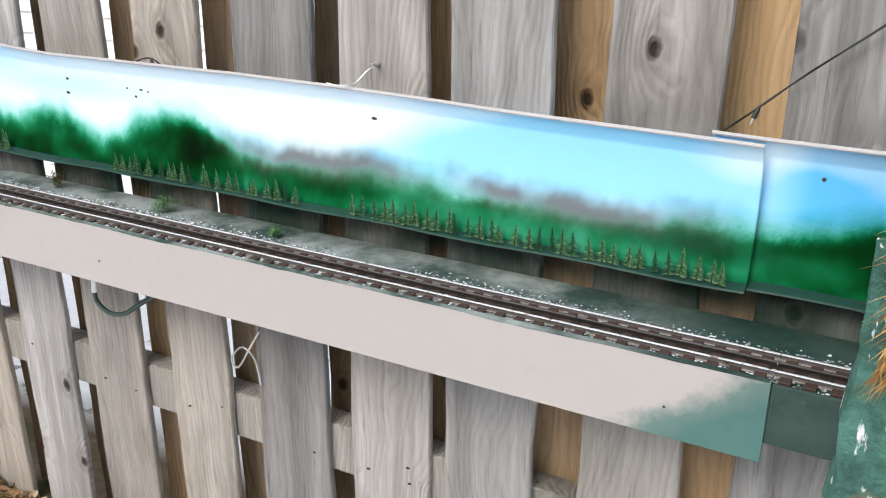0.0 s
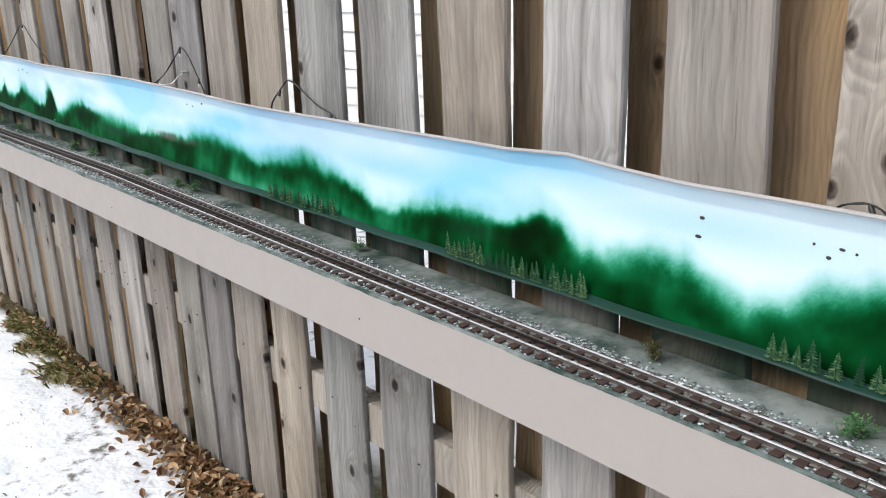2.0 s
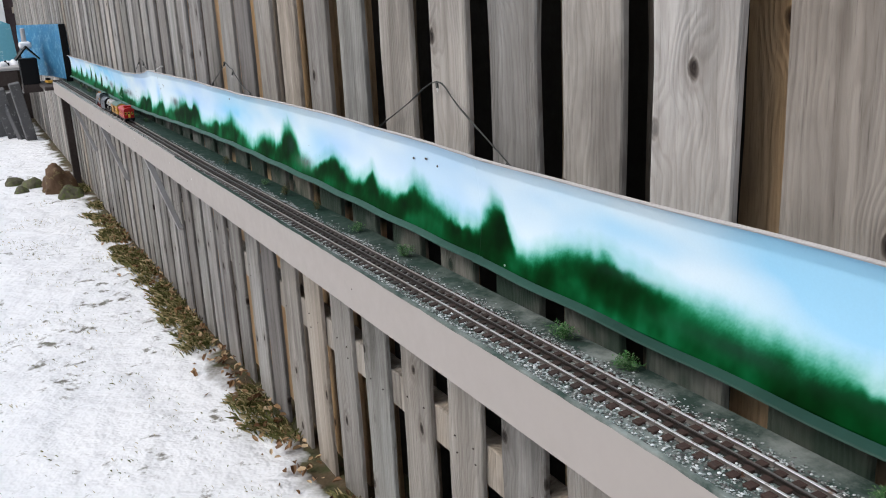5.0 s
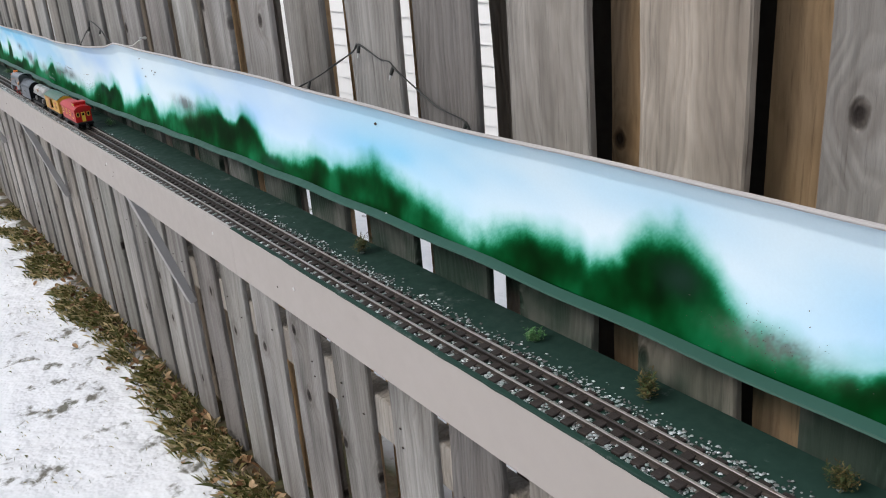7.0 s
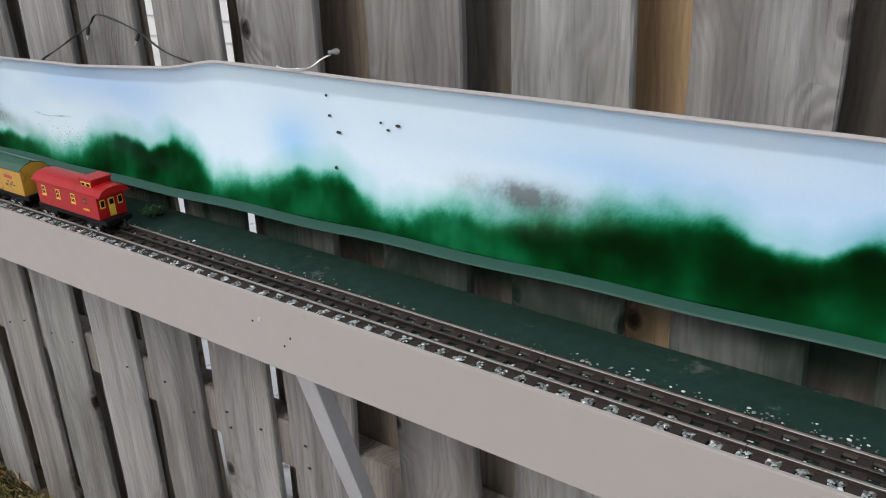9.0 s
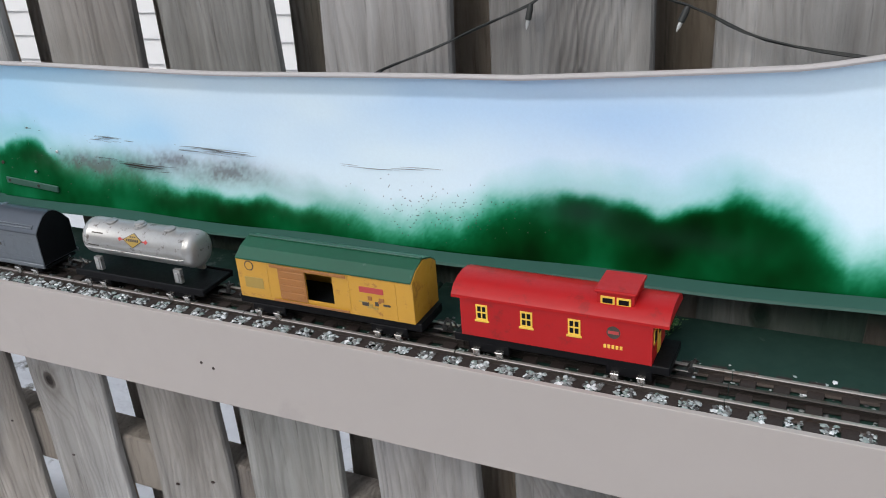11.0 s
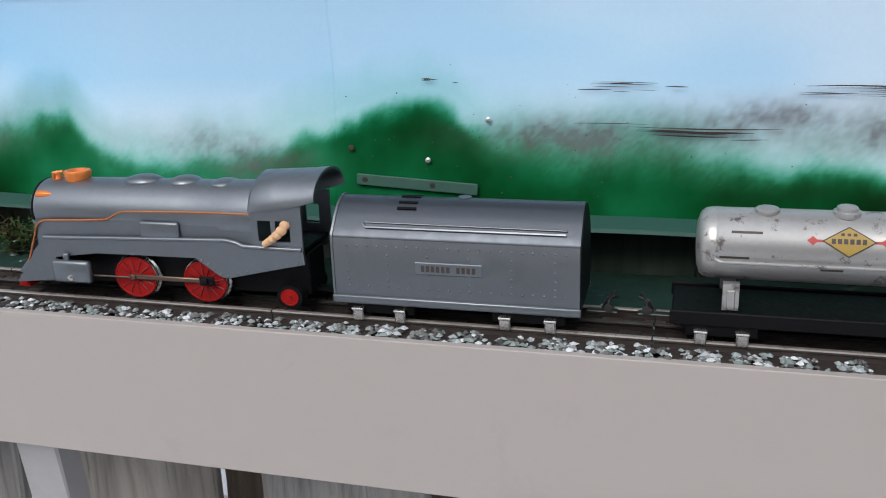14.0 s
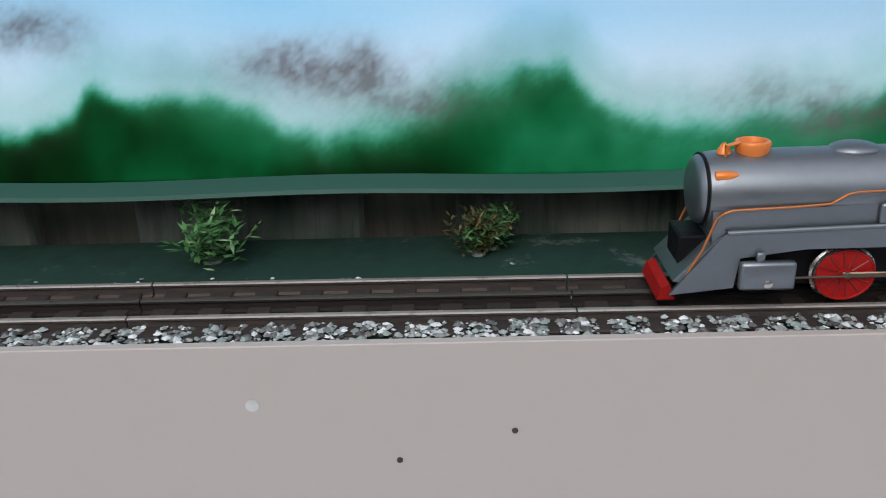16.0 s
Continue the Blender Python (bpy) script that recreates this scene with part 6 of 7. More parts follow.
def light_string(path, bulbs):
    t = thing("light_string", "dark green cable of string lights sagging over the backdrop", "light string", group="string lights on the fence")
    rnd = random.Random(len(path) * 7 + bulbs)
    pts = [(x, -0.012 - 0.004 * rnd.random(), z) for x, z in path]
    sp = smooth_path(pts)
    bm = bmesh.new()
    tube(bm, sp, 0.0011, 6)
    tube(bm, [p + Vector((0.0008 * math.sin(i * 1.3), -0.0013, 0.0010 * math.cos(i * 1.3))) for i, p in enumerate(sp)], 0.0009, 6)
    part("cable", fix(bm), M_WIRE, t, "twisted dark cable", 60)
    for k in range(bulbs):
        p = sp[int((k + 0.6) / bulbs * (len(sp) - 1))]
        d = Vector((rnd.uniform(-0.3, 0.5), -0.2, -1 if k % 2 else -0.7)).normalized()
        bm = bmesh.new()
        lathe(bm, p, d, [(0, 0.002), (0.004, 0.0028), (0.013, 0.0028), (0.0135, 0.0017)], 8)
        s = part("bulb_socket", fix(bm), M_WIRE, t, "", 50)
        bm = bmesh.new()
        lathe(bm, p + d * 0.0132, d, [(0, 0.0016), (0.004, 0.0015), (0.008, 0.0003)], 8)
        part("bulb", fix(bm), M_WHITEMETAL, s, "tiny clear bulb", 60)


light_string([(-3.56, 1.222), (-3.499, 1.238), (-3.375, 1.28), (-3.275, 1.32), (-3.25, 1.333), (-3.2, 1.315), (-3.169, 1.313), (-3.139, 1.298), (-3.05, 1.262), (-2.985, 1.25), (-2.98, 1.225)], 4)
light_string([(-5.06, 1.205), (-5.042, 1.212), (-4.969, 1.241), (-4.894, 1.273), (-4.854, 1.293), (-4.766, 1.272), (-4.707, 1.247), (-4.632, 1.236), (-4.58, 1.228)], 4)
light_string([(-0.78, 1.22), (-0.732, 1.234), (-0.658, 1.265), (-0.588, 1.314), (-0.56, 1.325), (-0.528, 1.305), (-0.49, 1.26), (-0.46, 1.21)], 3)
light_string([(-2.08, 1.225), (-2.041, 1.243), (-1.883, 1.306), (-1.765, 1.353), (-1.686, 1.316), (-1.532, 1.237), (-1.49, 1.22)], 3)
light_string([(-0.178, 1.205), (-0.17, 1.232), (-0.127, 1.268), (-0.088, 1.28), (-0.016, 1.245), (0.05, 1.226), (0.075, 1.20)], 2)
light_string([(1.84, 1.195), (1.879, 1.226), (1.932, 1.274), (2.011, 1.34), (2.12, 1.43), (2.25, 1.5)], 2)
light_string([(0.965, 1.205), (0.972, 1.222), (0.998, 1.231), (1.021, 1.224), (1.04, 1.205)], 1)


def hanger(x, z, dx):
    t = thing("wire_hanger", "white wire hooked from a fence nail to the backdrop rim", "hook", group="wire hangers")
    bm = lathe(bmesh.new(), (x, 0.001, z), (0, -1, 0.1), [(0, 0.0030), (0.003, 0.0040), (0.006, 0.0036), (0.012, 0.0020), (0.015, 0.0025), (0.017, 0.001)], 10)
    part("nail", fix(bm), M_WHITEMETAL, t, "pale nail wrapped with wire", 50)
    zt = lerp(x + dx, TOP_Z)
    pts = smooth_path([(x, -0.012, z - 0.002), (x + dx * 0.22, -0.02, z - 0.3 * (z - zt)), (x + dx * 0.5, -0.032, z - 0.75 * (z - zt)), (x + dx * 0.7, -0.044, zt + 0.005), (x + dx * 1.3, -0.047, zt + 0.004), (x + dx * 1.7, -0.047, zt + 0.006)])
    part("wire", fix(tube(bmesh.new(), pts, 0.0011, 6)), M_WHITEMETAL, t, "", 60)


for hx, hz, hd in ((1.408, 1.252, -0.03), (-0.577, 1.268, -0.035), (-4.387, 1.27, -0.035)):
    hanger(hx, hz, hd)


def build_braces():
    for x0, x1 in ((-4.36, -4.372), (-5.775, -5.857), (-7.2, -7.27)):
        t = thing("shelf_brace", "grey weathered diagonal wooden brace under the shelf", "brace", group="shelf braces")
        a, b = Vector((x0, -0.138, 0.925)), Vector((x1, -0.018, 0.545))
        d = (b - a).normalized()
        u = d.cross(Vector((1, 0, 0))).normalized()
        w = d.cross(u)
        bm = bmesh.new()
        rings(bm, [[p + u * i * 0.011 + w * j * 0.0165 for i, j in ((-1, -1), (1, -1), (1, 1), (-1, 1))] for p in (a, a.lerp(b, 0.5), b)])
        bmesh.ops.bevel(bm, geom=[e for e in bm.edges if abs((e.verts[0].co - e.verts[1].co).normalized().dot(d)) > 0.9], offset=0.002, segments=1, affect="EDGES")
        part("strut", fix(bm), M_BRACE, t)
        part("cleat", bx(x0 - 0.03, x0 + 0.03, -0.146, -0.06, 0.9265, 0.9745, bev=0.002), M_BRACE, t)


build_braces()


def build_cables():
    t = thing("garden_cable", "dark green cable end hanging under the shelf", "cable")
    pts = smooth_path([(0.852, -0.06, 0.89), (0.848, -0.055, 0.84), (0.848, -0.055, 0.805), (0.875, -0.055, 0.788), (0.912, -0.055, 0.793), (0.945, -0.05, 0.815), (0.99, -0.04, 0.85), (1.0, -0.04, 0.90)])
    part("cable", fix(tube(bmesh.new(), pts, 0.0042, 8)), paint_mat("green_cable", (0.02, 0.05, 0.04), 0.4), t, "", 60)
    part("plug", fix(tube(bmesh.new(), [(0.851, -0.056, 0.848), (0.848, -0.056, 0.822)], 0.0055, 10)), M_WHITEMETAL, t, "pale metal plug", 60)
    t = thing("twine", "loop of white twine tied round a fence board", "string")
    pts = smooth_path([(1.17, -0.006, 0.80), (1.152, -0.009, 0.77), (1.12, -0.008, 0.722), (1.105, -0.006, 0.735), (1.135, -0.010, 0.765), (1.16, -0.009, 0.745), (1.165, -0.006, 0.70)])
    part("strand", fix(tube(bmesh.new(), pts, 0.0018, 6)), M_WHITEMETAL, t, "", 60)


build_cables()


def build_edge():
    """Dark green paint lapping over the front board's upper edge, thicker in some stretches than in others."""
    t = thing("edge_strip", "dark green paint lapping unevenly over the front board's top edge", "edging", kind="structure")
    for x0, x1 in ((-3.555, -2.0), (-1.998, 0.0), (0.002, 1.97)):
        bm = bmesh.new()
        n = int((x1 - x0) / 0.01)
        loops = []
        for k in range(n + 1):
            x = x0 + (x1 - x0) * k / n
            d = 0.0022 + 0.0045 * max(0, noise.noise((x * 5, 0, 2))) + 0.0016 * noise.noise((x * 28, 3, 2)) - 0.0016 * (x > 0.4) - 0.004 * max(0, min(1, (-3.25 - x) / 0.3))
            loops.append([Vector((x, y, z)) for y, z in ((-0.1574, 1.0 - max(0.0006, d)), (-0.1576, 1.0004), (-0.1568, 1.0011), (-0.1508, 1.0011), (-0.1508, 0.9999), (-0.1568, 0.9999))])
        part("strip", fix(rings(bm, loops)), M_SHELF, t)
    t = thing("metal_strip", "grey-green metal strip screwed to the backdrop", "strip", pose(-5.575, sheet_y(-5.56, 1.062) - 0.0012, 1.0655, 0, 3.5, 0))
    part("plate", bx(0, 0.085, -0.001, 0.001, -0.0075, 0.0, bev=0.0004), paint_mat("grey_green_metal", (0.055, 0.13, 0.10), 0.4, var=0.4, scale=40), t)
    for x in (0.006, 0.054):
        part("screw", fix(lathe(bmesh.new(), (x, -0.001, -0.0035), (0, -1, 0), [(0, 0.002), (0.0006, 0.0018)], 8)), M_NAIL, t)


build_edge()


# ---- tunnel mouth at the east end ----
def build_tunnel():
    m, n, l, b = mat_new("painted_rock_foam")
    v, _ = coords(n, l)
    a = noise_node(n, l, v, 22, 6, 0.7)
    c = noise_node(n, l, v, 6, 3)
    col = mixc(n, l, ramp(n, l, a, [(0.4, (0, 0, 0)), (0.6, (1, 1, 1))]), (0.018, 0.075, 0.055), (0.06, 0.17, 0.13))
    col = mixc(n, l, ramp(n, l, c, [(0.52, (0, 0, 0)), (0.6, (1, 1, 1))]), col, (0.22, 0.12, 0.05))
    col = mixc(n, l, ramp(n, l, noise_node(n, l, coords(n, l, (1.6, 1, 0.35))[0], 30, 5, 0.6), [(0.60, (0, 0, 0)), (0.64, (1, 1, 1))]), col, (0.72, 0.72, 0.70))
    l.new(col, b.inputs["Base Color"])
    b.inputs["Roughness"].default_value = 0.8
    bump(n, l, b, a, 0.9, 0.02)
    t = thing("tunnel", "rough green and brown painted toy tunnel at the shelf end", "tunnel")
    def lump(x0, x1, y0, y1, z0, z1, seed, lean=0.0):
        bm = bmesh.new()
        box(bm, x0, x1, y0, y1, z0, z1)
        bmesh.ops.subdivide_edges(bm, edges=bm.edges[:], cuts=9, use_grid_fill=True)
        for vv in bm.verts:
            p = vv.co
            q = noise.noise_vector((p.x * 14 + seed, p.y * 14, p.z * 14)) * 0.014 + noise.noise_vector((p.x * 45 + seed, p.y * 45, p.z * 45)) * 0.006
            vv.co = p + q + Vector((lean * (p.z - z0), 0, 0))
        return bm
    part("near_pier", lump(2.045, 2.6, -0.205, -0.158, 0.90, 1.17, 1.0), m, t, "green rocky pier with white drips", 60)
    part("far_pier", lump(2.15, 2.6, -0.066, -0.035, 0.995, 1.12, 5.0), m, t, "", 60)
    part("roof", lump(2.12, 2.62, -0.20, -0.035, 1.125, 1.22, 9.0, 0.1), m, t, "brown shaggy crown", 60)
    rnd = random.Random(77)
    verts, faces = [], []
    for _ in range(1500):
        x, y, z = 2.065 + abs(rnd.gauss(0, 0.05)), -0.207 + rnd.gauss(0, 0.008), rnd.uniform(1.06, 1.2)
        if rnd.random() < 0.35:
            y = rnd.uniform(-0.2, -0.05)
            z = 1.16 + rnd.gauss(0, 0.02)
        L = rnd.uniform(0.010, 0.028)
        dx, dz = rnd.gauss(-0.25, 0.5) * L, -abs(rnd.gauss(0.9, 0.4)) * L
        k = len(verts)
        verts.extend([(x - 0.0009, y, z), (x + 0.0009, y - 0.001, z), (x + dx, y - rnd.uniform(0.002, 0.010), z + dz)])
        faces.append((k, k + 1, k + 2))
    me = bpy.data.meshes.new("thatch")
    me.from_pydata(verts, [], faces)
    me.materials.append(M_THATCH)
    ob = new("thatch", me)
    ob.parent = t
    tagged(ob, "brown shaggy fibres", kind="stuff")


build_tunnel()


# ---- foot of the fence: leaves and grass ----
def build_litter():
    rnd = random.Random(21)
    verts, faces = [], []
    for _ in range(4200):
        x = rnd.gauss(0.0, 0.6) if rnd.random() < 0.78 else rnd.uniform(-7, 2)
        y = -abs(rnd.gauss(0.03, 0.055)) - 0.012
        if y < -0.26:
            continue
        z = ground_z(x, y) + rnd.uniform(0.004, 0.034) * (1 if y > -0.15 else 0.3)
        s, a = rnd.uniform(0.008, 0.019), rnd.uniform(0, 6.28)
        R = Euler((rnd.uniform(-0.8, 0.8), rnd.uniform(-0.8, 0.8), a)).to_matrix()
        i = len(verts)
        cu = rnd.uniform(0.15, 0.8)
        for p in ((-1, 0, 0), (-0.35, 0.5, cu), (0.45, 0.42, cu), (1, 0, 0.1), (0.45, -0.42, cu), (-0.35, -0.5, cu), (0, 0, 0)):
            q = R @ (Vector(p) * s)
            verts.append((x + q.x, y + q.y, z + q.z))
        faces.extend([(i, i + 6, i + 1), (i + 1, i + 6, i + 2), (i + 2, i + 6, i + 3), (i + 3, i + 6, i + 4), (i + 4, i + 6, i + 5), (i + 5, i + 6, i)])
    me = bpy.data.meshes.new("leaf_litter")
    me.from_pydata(verts, [], faces)
    me.materials.append(M_LITTER)
    tagged(new("leaf_litter", me), "curled brown fallen leaves along the fence foot", "leaves", kind="stuff")
    verts, faces = [], []
    tufts = [(rnd.uniform(-8.5, 2.2), -0.025 - abs(rnd.gauss(0, 0.06))) for _ in range(330)]
    tufts += [(rnd.uniform(-8, 0.5), rnd.uniform(-1.5, -0.22)) for _ in range(240)]
    for tx, ty in tufts:
        near = ty > -0.17
        if near and noise.noise((tx * 2.1, ty * 3, 9.0)) < -0.12:
            continue
        for _ in range(95 if near else 14):
            x, y = tx + rnd.gauss(0, 0.03 if near else 0.07), min(-0.01, ty + rnd.gauss(0, 0.022 if near else 0.04))
            z = ground_z(x, y)
            h = rnd.uniform(0.012, 0.042) if near else rnd.uniform(0.005, 0.014)
            a, w = rnd.uniform(0, 6.28), rnd.uniform(0.0005, 0.0012)
            lx, ly = rnd.gauss(0, 0.6) * h, rnd.gauss(-0.35, 0.5) * h
            i = len(verts)
            c, s = math.cos(a) * w, math.sin(a) * w
            verts.extend([(x - c, y - s, z - 0.004), (x + c, y + s, z - 0.004), (x + lx * 0.45 + c * 0.7, y + ly * 0.45 + s * 0.7, z + h * 0.65), (x + lx, y + ly, z + h * 0.8)])
            faces.extend([(i, i + 1, i + 2), (i, i + 2, i + 3)])
    me = bpy.data.meshes.new("grass")
    me.from_pydata(verts, [], faces)
    me.materials.append(M_GRASS)
    tagged(new("grass", me), "matted yellow-green winter grass at the fence foot", "grass", kind="stuff")


build_litter()


# ---- west end: corner table with a blue sky sheet, and the far yard ----
def build_west():
    M_BLUE = paint_mat("bright_blue_sheet", (0.07, 0.36, 0.64), 0.4, var=0.3, scale=9, wear=(0.26, 0.56, 0.76), wear_amt=0.52)
    M_DARKWOOD = paint_mat("dark_weathered_wood", (0.045, 0.032, 0.028), 0.8, var=0.4, scale=8)
    snow = paint_mat("clean_snow", (0.86, 0.87, 0.9), 0.7, var=0.03)
    stone = paint_mat("grey_slab_stone", (0.11, 0.11, 0.115), 0.8, var=0.45, scale=10, wear=(0.24, 0.24, 0.24), wear_amt=0.58)
    rnd = random.Random(6)
    t = thing("blue_sheet", "bright blue curved sky sheet at the shelf end", "backdrop")
    bm = bmesh.new()
    prev = None
    for p in smooth_path([(-8.2, -0.018, 0), (-8.7, -0.05, 0), (-9.25, -0.14, 0), (-9.7, -0.27, 0)]):
        col = [bm.verts.new((p.x, p.y - 0.02 * math.sin(k / 6 * 2.2), 1.0 + 0.075 * k)) for k in range(7)]
        if prev:
            for k in range(6):
                bm.faces.new((prev[k], col[k], col[k + 1], prev[k + 1]))
        prev = col
    bmesh.ops.solidify(bm, geom=bm.faces[:], thickness=0.004)
    part("sheet", fix(bm), M_BLUE, t, "", 60)
    part("edge_post", bx(-8.215, -8.195, -0.055, -0.006, 0.99, 1.45, bev=0.003), M_BLACK, t, "thin dark edge strip")
    hub = Vector((0.0, -0.7, 1.5))
    FAR = Matrix.Translation(hub) @ Matrix.Scale(1.41, 4) @ Matrix.Translation(-hub)
    t = thing("corner_table", "dark wooden corner table holding the layout's end", "table", FAR)
    part("top", bx(-11.4, -9.25, -0.95, -0.30, 1.06, 1.09, bev=0.005), M_BRACE, t, "grey plank top")
    part("apron", bx(-9.29, -9.26, -0.93, -0.34, 0.93, 1.059, bev=0.003), M_DARKWOOD, t, "dark board front")
    part("lower_plank", bx(-9.5, -9.2, -0.92, -0.28, 0.855, 0.875, bev=0.003), M_BRACE, t, "snowy grey lower plank")
    part("back_panel", bx(-10.6, -10.55, -0.95, -0.2, 0.46, 1.05, bev=0.003), M_DARKWOOD, t)
    for x, y in ((-9.35, -0.88), (-9.35, -0.36), (-11.3, -0.88), (-11.3, -0.36)):
        part("leg", bx(x - 0.035, x + 0.035, y - 0.035, y + 0.035, 0.42, 1.06, bev=0.004), M_DARKWOOD, t)
    t = thing("wall_backdrop", "pale cyan painted sky board across the corner table", "backdrop", FAR)
    bm = bmesh.new()
    rings(bm, [[Vector((x, y, z)) for y, z in ((-1.25, 1.09), (-1.25, 1.26), (-0.85, 1.38), (-0.55, 1.475), (-0.38, 1.50), (-0.30, 1.46), (-0.28, 1.09))] for x in (-10.02, -10.0)])
    part("board", fix(bm), paint_mat("pale_cyan_board", (0.14, 0.44, 0.56), 0.5, var=0.35, scale=6, wear=(0.4, 0.62, 0.68), wear_amt=0.58), t)
    t = thing("miniature_house", "little black model house with a snowy roof", "model house", pose(-9.05, -0.27, 1.0))
    part("walls", bx(-0.12, 0.12, -0.075, 0.065, -0.05, 0.17, bev=0.004), M_BLACK, t)
    bm = bmesh.new()
    rings(bm, [[Vector((x, y, z)) for y, z in ((-0.1, 0.155), (-0.005, 0.26), (0.09, 0.155), (0.09, 0.172), (-0.005, 0.28), (-0.1, 0.172))] for x in (-0.14, 0.14)])
    part("roof", fix(bm), M_BLACK, t, "black gable roof")
    part("roof_snow", bx(-0.13, 0.0, -0.05, 0.05, 0.25, 0.31, bev=0.02, seg=2), snow, t, "snow on the ridge")
    part("chimney", fix(lathe(bmesh.new(), (-0.1, 0.0, 0.25), (0, 0, 1), [(0, 0.022), (0.17, 0.02), (0.175, 0.012)], 12)), M_BRACE, t, "pale chimney pipe")
    part("stand", bx(-0.12, 0.12, -0.08, 0.075, -0.12, -0.051, bev=0.003), M_DARKWOOD, t)
    t = thing("end_platform", "rough dark plank carrying the shelf's end", "platform")
    part("plank", bx(-9.24, -8.36, -0.22, -0.008, 0.925, 0.955, bev=0.005), M_DARKWOOD, t)
    for x, y in ((-8.75, -0.05),):
        part("post", bx(x - 0.03, x + 0.03, y - 0.03, y + 0.03, 0.0, 0.925, bev=0.004), M_DARKWOOD, t)
    t = thing("yellow_toy", "small yellow toy vehicle at the track's end", "toy", pose(-8.75, -0.15, 0.955, 0, 0, 8))
    part("body", bx(-0.07, 0.07, -0.02, 0.02, 0.008, 0.03, bev=0.004), M_YELLOW, t)
    part("cab", bx(-0.05, -0.01, -0.018, 0.018, 0.0302, 0.05, bev=0.004), M_BLACK, t)
    for k in range(11):
        x, y = -9.45 - rnd.uniform(0, 0.4), -0.88 + 0.055 * k
        t = thing("snow_clump", "lump of snow lying on the corner table", "snow", FAR @ pose(x, y, 1.09), group="snow on the table")
        bm = bmesh.new()
        bmesh.ops.create_icosphere(bm, subdivisions=3, radius=rnd.uniform(0.03, 0.06))
        for v in bm.verts:
            v.co = v.co * (1 + 0.45 * noise.noise(v.co * 22 + Vector((k, 0, 0))))
            v.co.z = max(0, v.co.z)
        part("lump", bm, snow, t, "", 60)
    for k in range(6):
        t = thing("scrap_part", "dark scrap part lying on the corner table", "scrap", FAR @ pose(-9.4 - 0.03 * k, -0.86 + 0.09 * k, 1.09, 0, 0, 40 * k), group="scrap on the table")
        bm = bx(-0.035, 0.035, -0.015, 0.015, 0, 0.02 + 0.006 * (k % 3), bev=0.003)
        lathe(bm, (0.01, 0, 0.01), (0, 0, 1), [(0, 0.012), (0.03 + 0.01 * (k % 2), 0.01), (0.034 + 0.01 * (k % 2), 0.004)], 10)
        part("body", bm, M_BLACK if k % 2 else M_BRACE, t)
    # heap under the table
    for k, (x, y, w, h, a, r) in enumerate(((-12.6, -0.36, 0.16, 0.72, 24, 0), (-12.9, -0.52, 0.4, 0.5, -14, 20), (-13.0, -0.85, 0.44, 0.45, 8, -15), (-12.2, -0.2, 0.12, 0.75, 12, 10), (-12.4, -0.24, 0.2, 0.6, -10, 30))):
        t = thing("stone_slab", "grey slab leaning under the corner table", "slab", pose(x, y, ground_z(x, y) - 0.02, 10, a, r), group="slabs by the fence")
        part("slab", bx(-0.04, 0.04, -w / 2, w / 2, 0, h, bev=0.012, seg=2), stone, t)
    for k, (x, y, r, c) in enumerate(((-8.35, -0.24, 0.13, 0), (-8.75, -0.42, 0.10, 1), (-8.05, -0.18, 0.10, 1), (-9.0, -0.55, 0.08, 1), (-8.55, -0.52, 0.07, 1))):
        t = thing("mossy_stump" if c == 0 else "mossy_stone", "rough brown stump by the fence foot" if c == 0 else "mossy rough stone by the fence foot", "stump" if c == 0 else "stone", pose(x, y, ground_z(x, y) - 0.02), group="" if c == 0 else "stones by the fence")
        bm = bmesh.new()
        bmesh.ops.create_icosphere(bm, subdivisions=4, radius=r)
        for v in bm.verts:
            q = v.co * (1 + 0.35 * noise.noise(v.co * 11 + Vector((k * 3, 0, 0))) + 0.12 * noise.noise(v.co * 40))
            v.co = Vector((q.x, q.y, max(-0.02, q.z * (1.9 if c == 0 else 1.0))))
        part("body", bm, M_STUMP if c == 0 else M_MOSS, t, "", 60)
    # far house
    t = thing("far_house", "dark house end with snow on its low roof", "house", pose(-19, -2.2, 0))
    part("wall", bx(-0.2, 3.0, -4, 2.3, -0.1, 2.26), paint_mat("dark_brick_wall", (0.05, 0.03, 0.032), 0.8, var=0.4, scale=4), t)
    part("roof", bx(-0.4, 3.2, -4.2, 2.2, 2.26, 2.5), snow, t, "snow-covered roof")
    part("window", bx(3.0, 3.04, -1.6, 2.0, 1.3, 1.8), M_BLACK, t, "dark wide window")
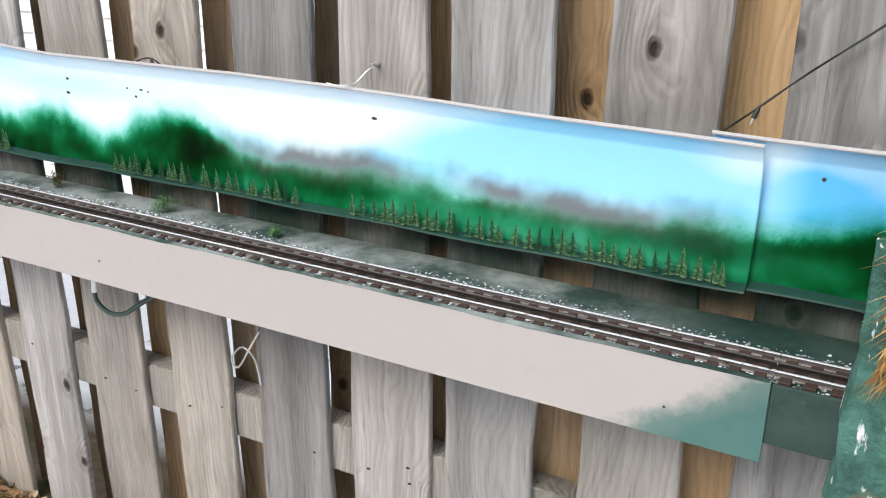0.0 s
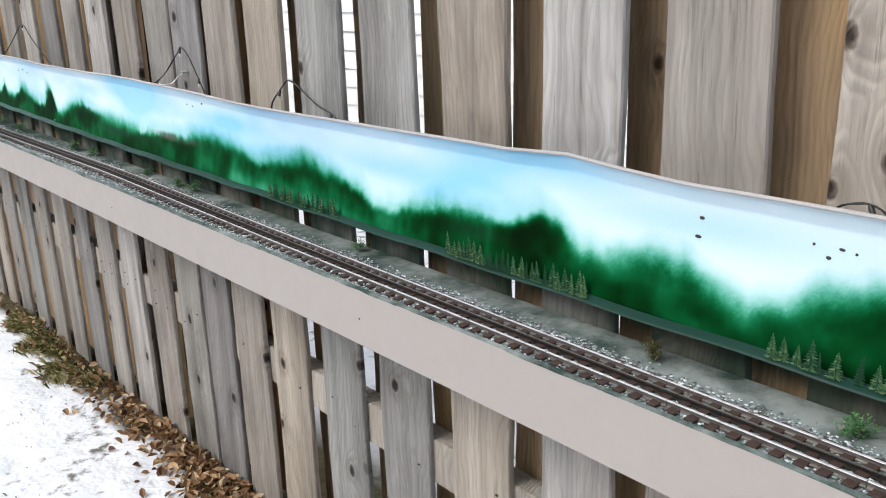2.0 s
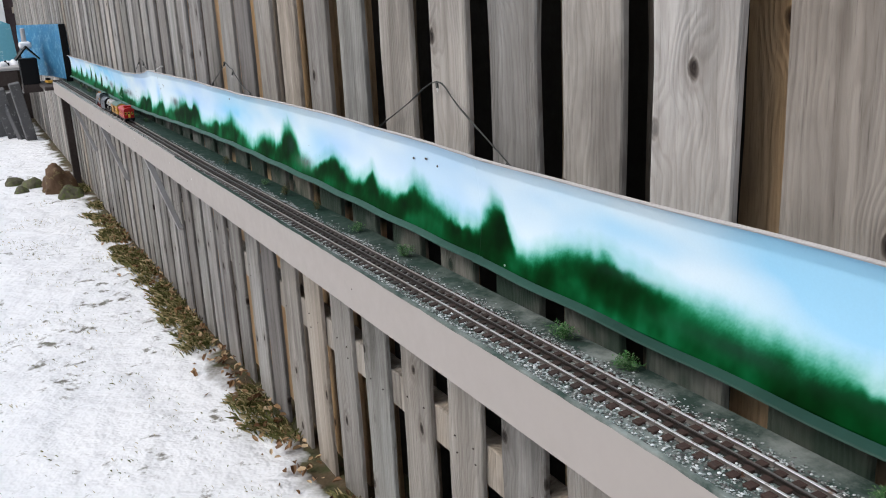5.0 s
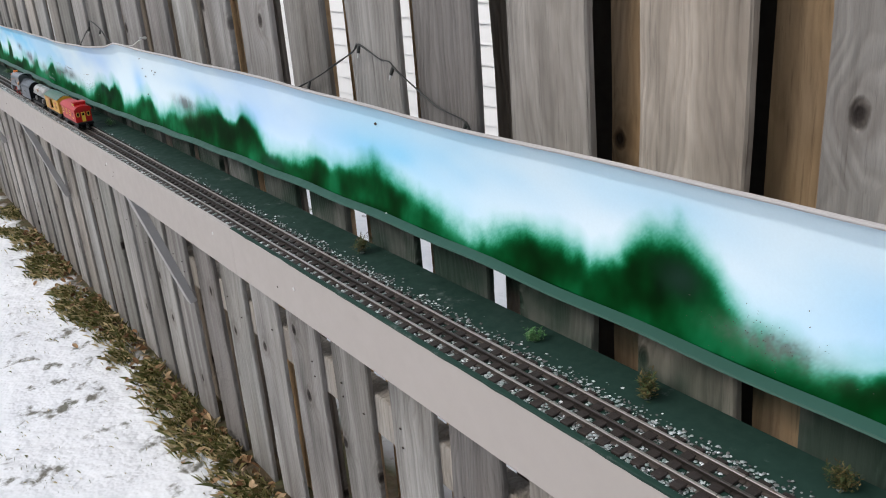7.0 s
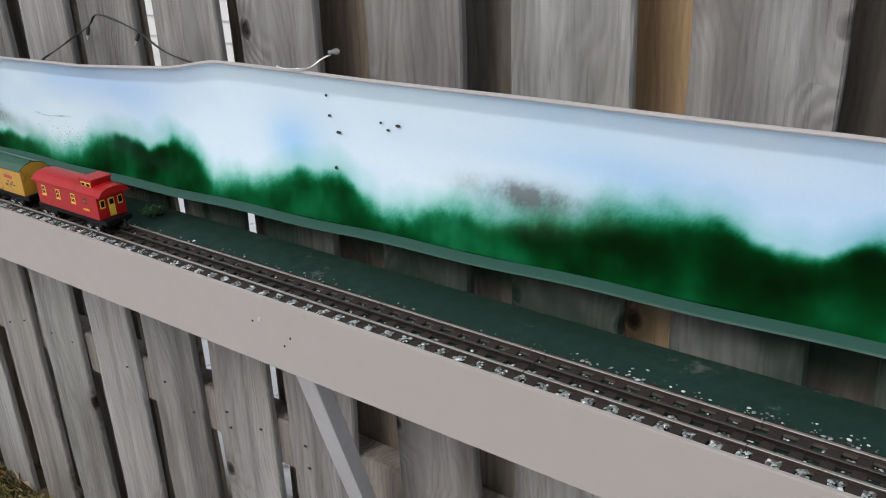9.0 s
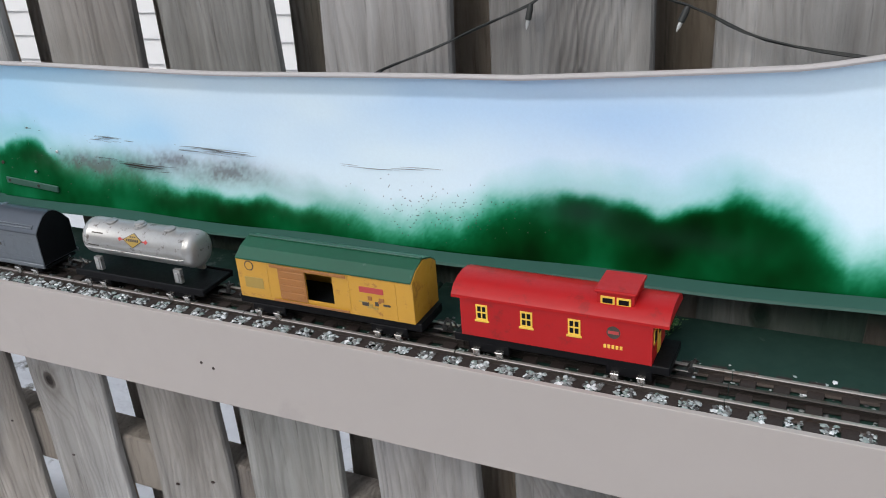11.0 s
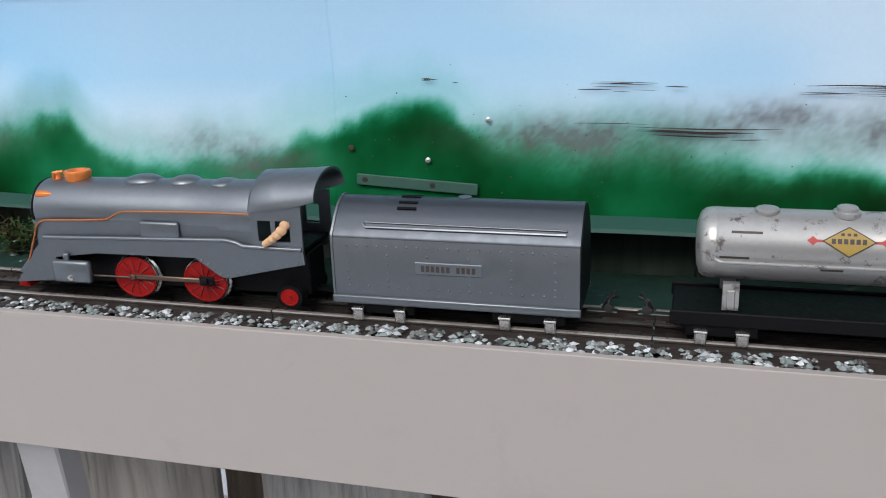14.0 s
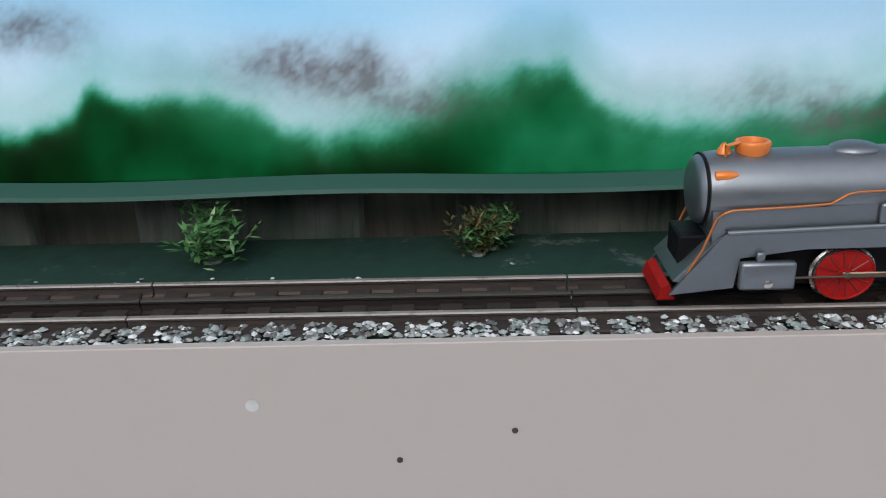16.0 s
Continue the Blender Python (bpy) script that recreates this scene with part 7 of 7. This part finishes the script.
    part("window_frame", bx(3.0, 3.06, -1.7, 2.1, 1.801, 1.88), M_SIDING, t)
    part("side_post", bx(3.0, 3.06, 2.001, 2.1, 1.1, 1.80), M_SIDING, t)
    part("lower_sill", bx(3.0, 3.1, -1.8, 2.1, 1.0, 1.1), M_SIDING, t)
    # tangled shrub above the far fence
    t = thing("bare_shrub", "tangled bare shrub behind the far fence", "shrub", pose(-16.6, 0.42, 0.1))
    bm = bmesh.new()
    for k in range(70):
        a, L = rnd.uniform(0, 6.28), rnd.uniform(1.9, 2.9)
        p0 = Vector((rnd.uniform(-2.4, 1.6), rnd.uniform(-0.1, 0.3), 0))
        p2 = p0 + Vector((math.cos(a) * 0.5, abs(math.sin(a)) * 0.3, L))
        tube(bm, [p0, (p0 + p2) / 2 + Vector((rnd.gauss(0, 0.1), 0, 0.1)), p2], 0.010, 4)
    part("stems", fix(bm), M_TRUNK, t)
    verts, faces = [], []
    for k in range(5200):
        p = Vector((rnd.uniform(-2.6, 1.8), rnd.gauss(0.15, 0.12), 1.5 + abs(rnd.gauss(0, 0.45))))
        d = Vector((rnd.gauss(0, 1), rnd.gauss(0, 1), rnd.gauss(0, 1))).normalized() * 0.045
        s = d.cross(Vector((0, 0, 1))).normalized() * 0.018
        i = len(verts)
        verts.extend([tuple(p), tuple(p + d * 0.5 + s), tuple(p + d), tuple(p + d * 0.5 - s)])
        faces.append((i, i + 1, i + 2, i + 3))
    me = bpy.data.meshes.new("leaves")
    me.from_pydata(verts, [], faces)
    me.materials.append(M_DRYPLANT)
    ob = new("leaves", me)
    ob.parent = t
    tagged(ob, kind="stuff")


M_STUMP = paint_mat("brown_stump_bark", (0.11, 0.06, 0.03), 0.85, var=0.5, scale=14, wear=(0.2, 0.16, 0.07), wear_amt=0.55, bumps=0.4)
M_MOSS = paint_mat("mossy_rock", (0.09, 0.085, 0.05), 0.85, var=0.5, scale=14, wear=(0.10, 0.12, 0.035), wear_amt=0.5, bumps=0.4)
build_west()
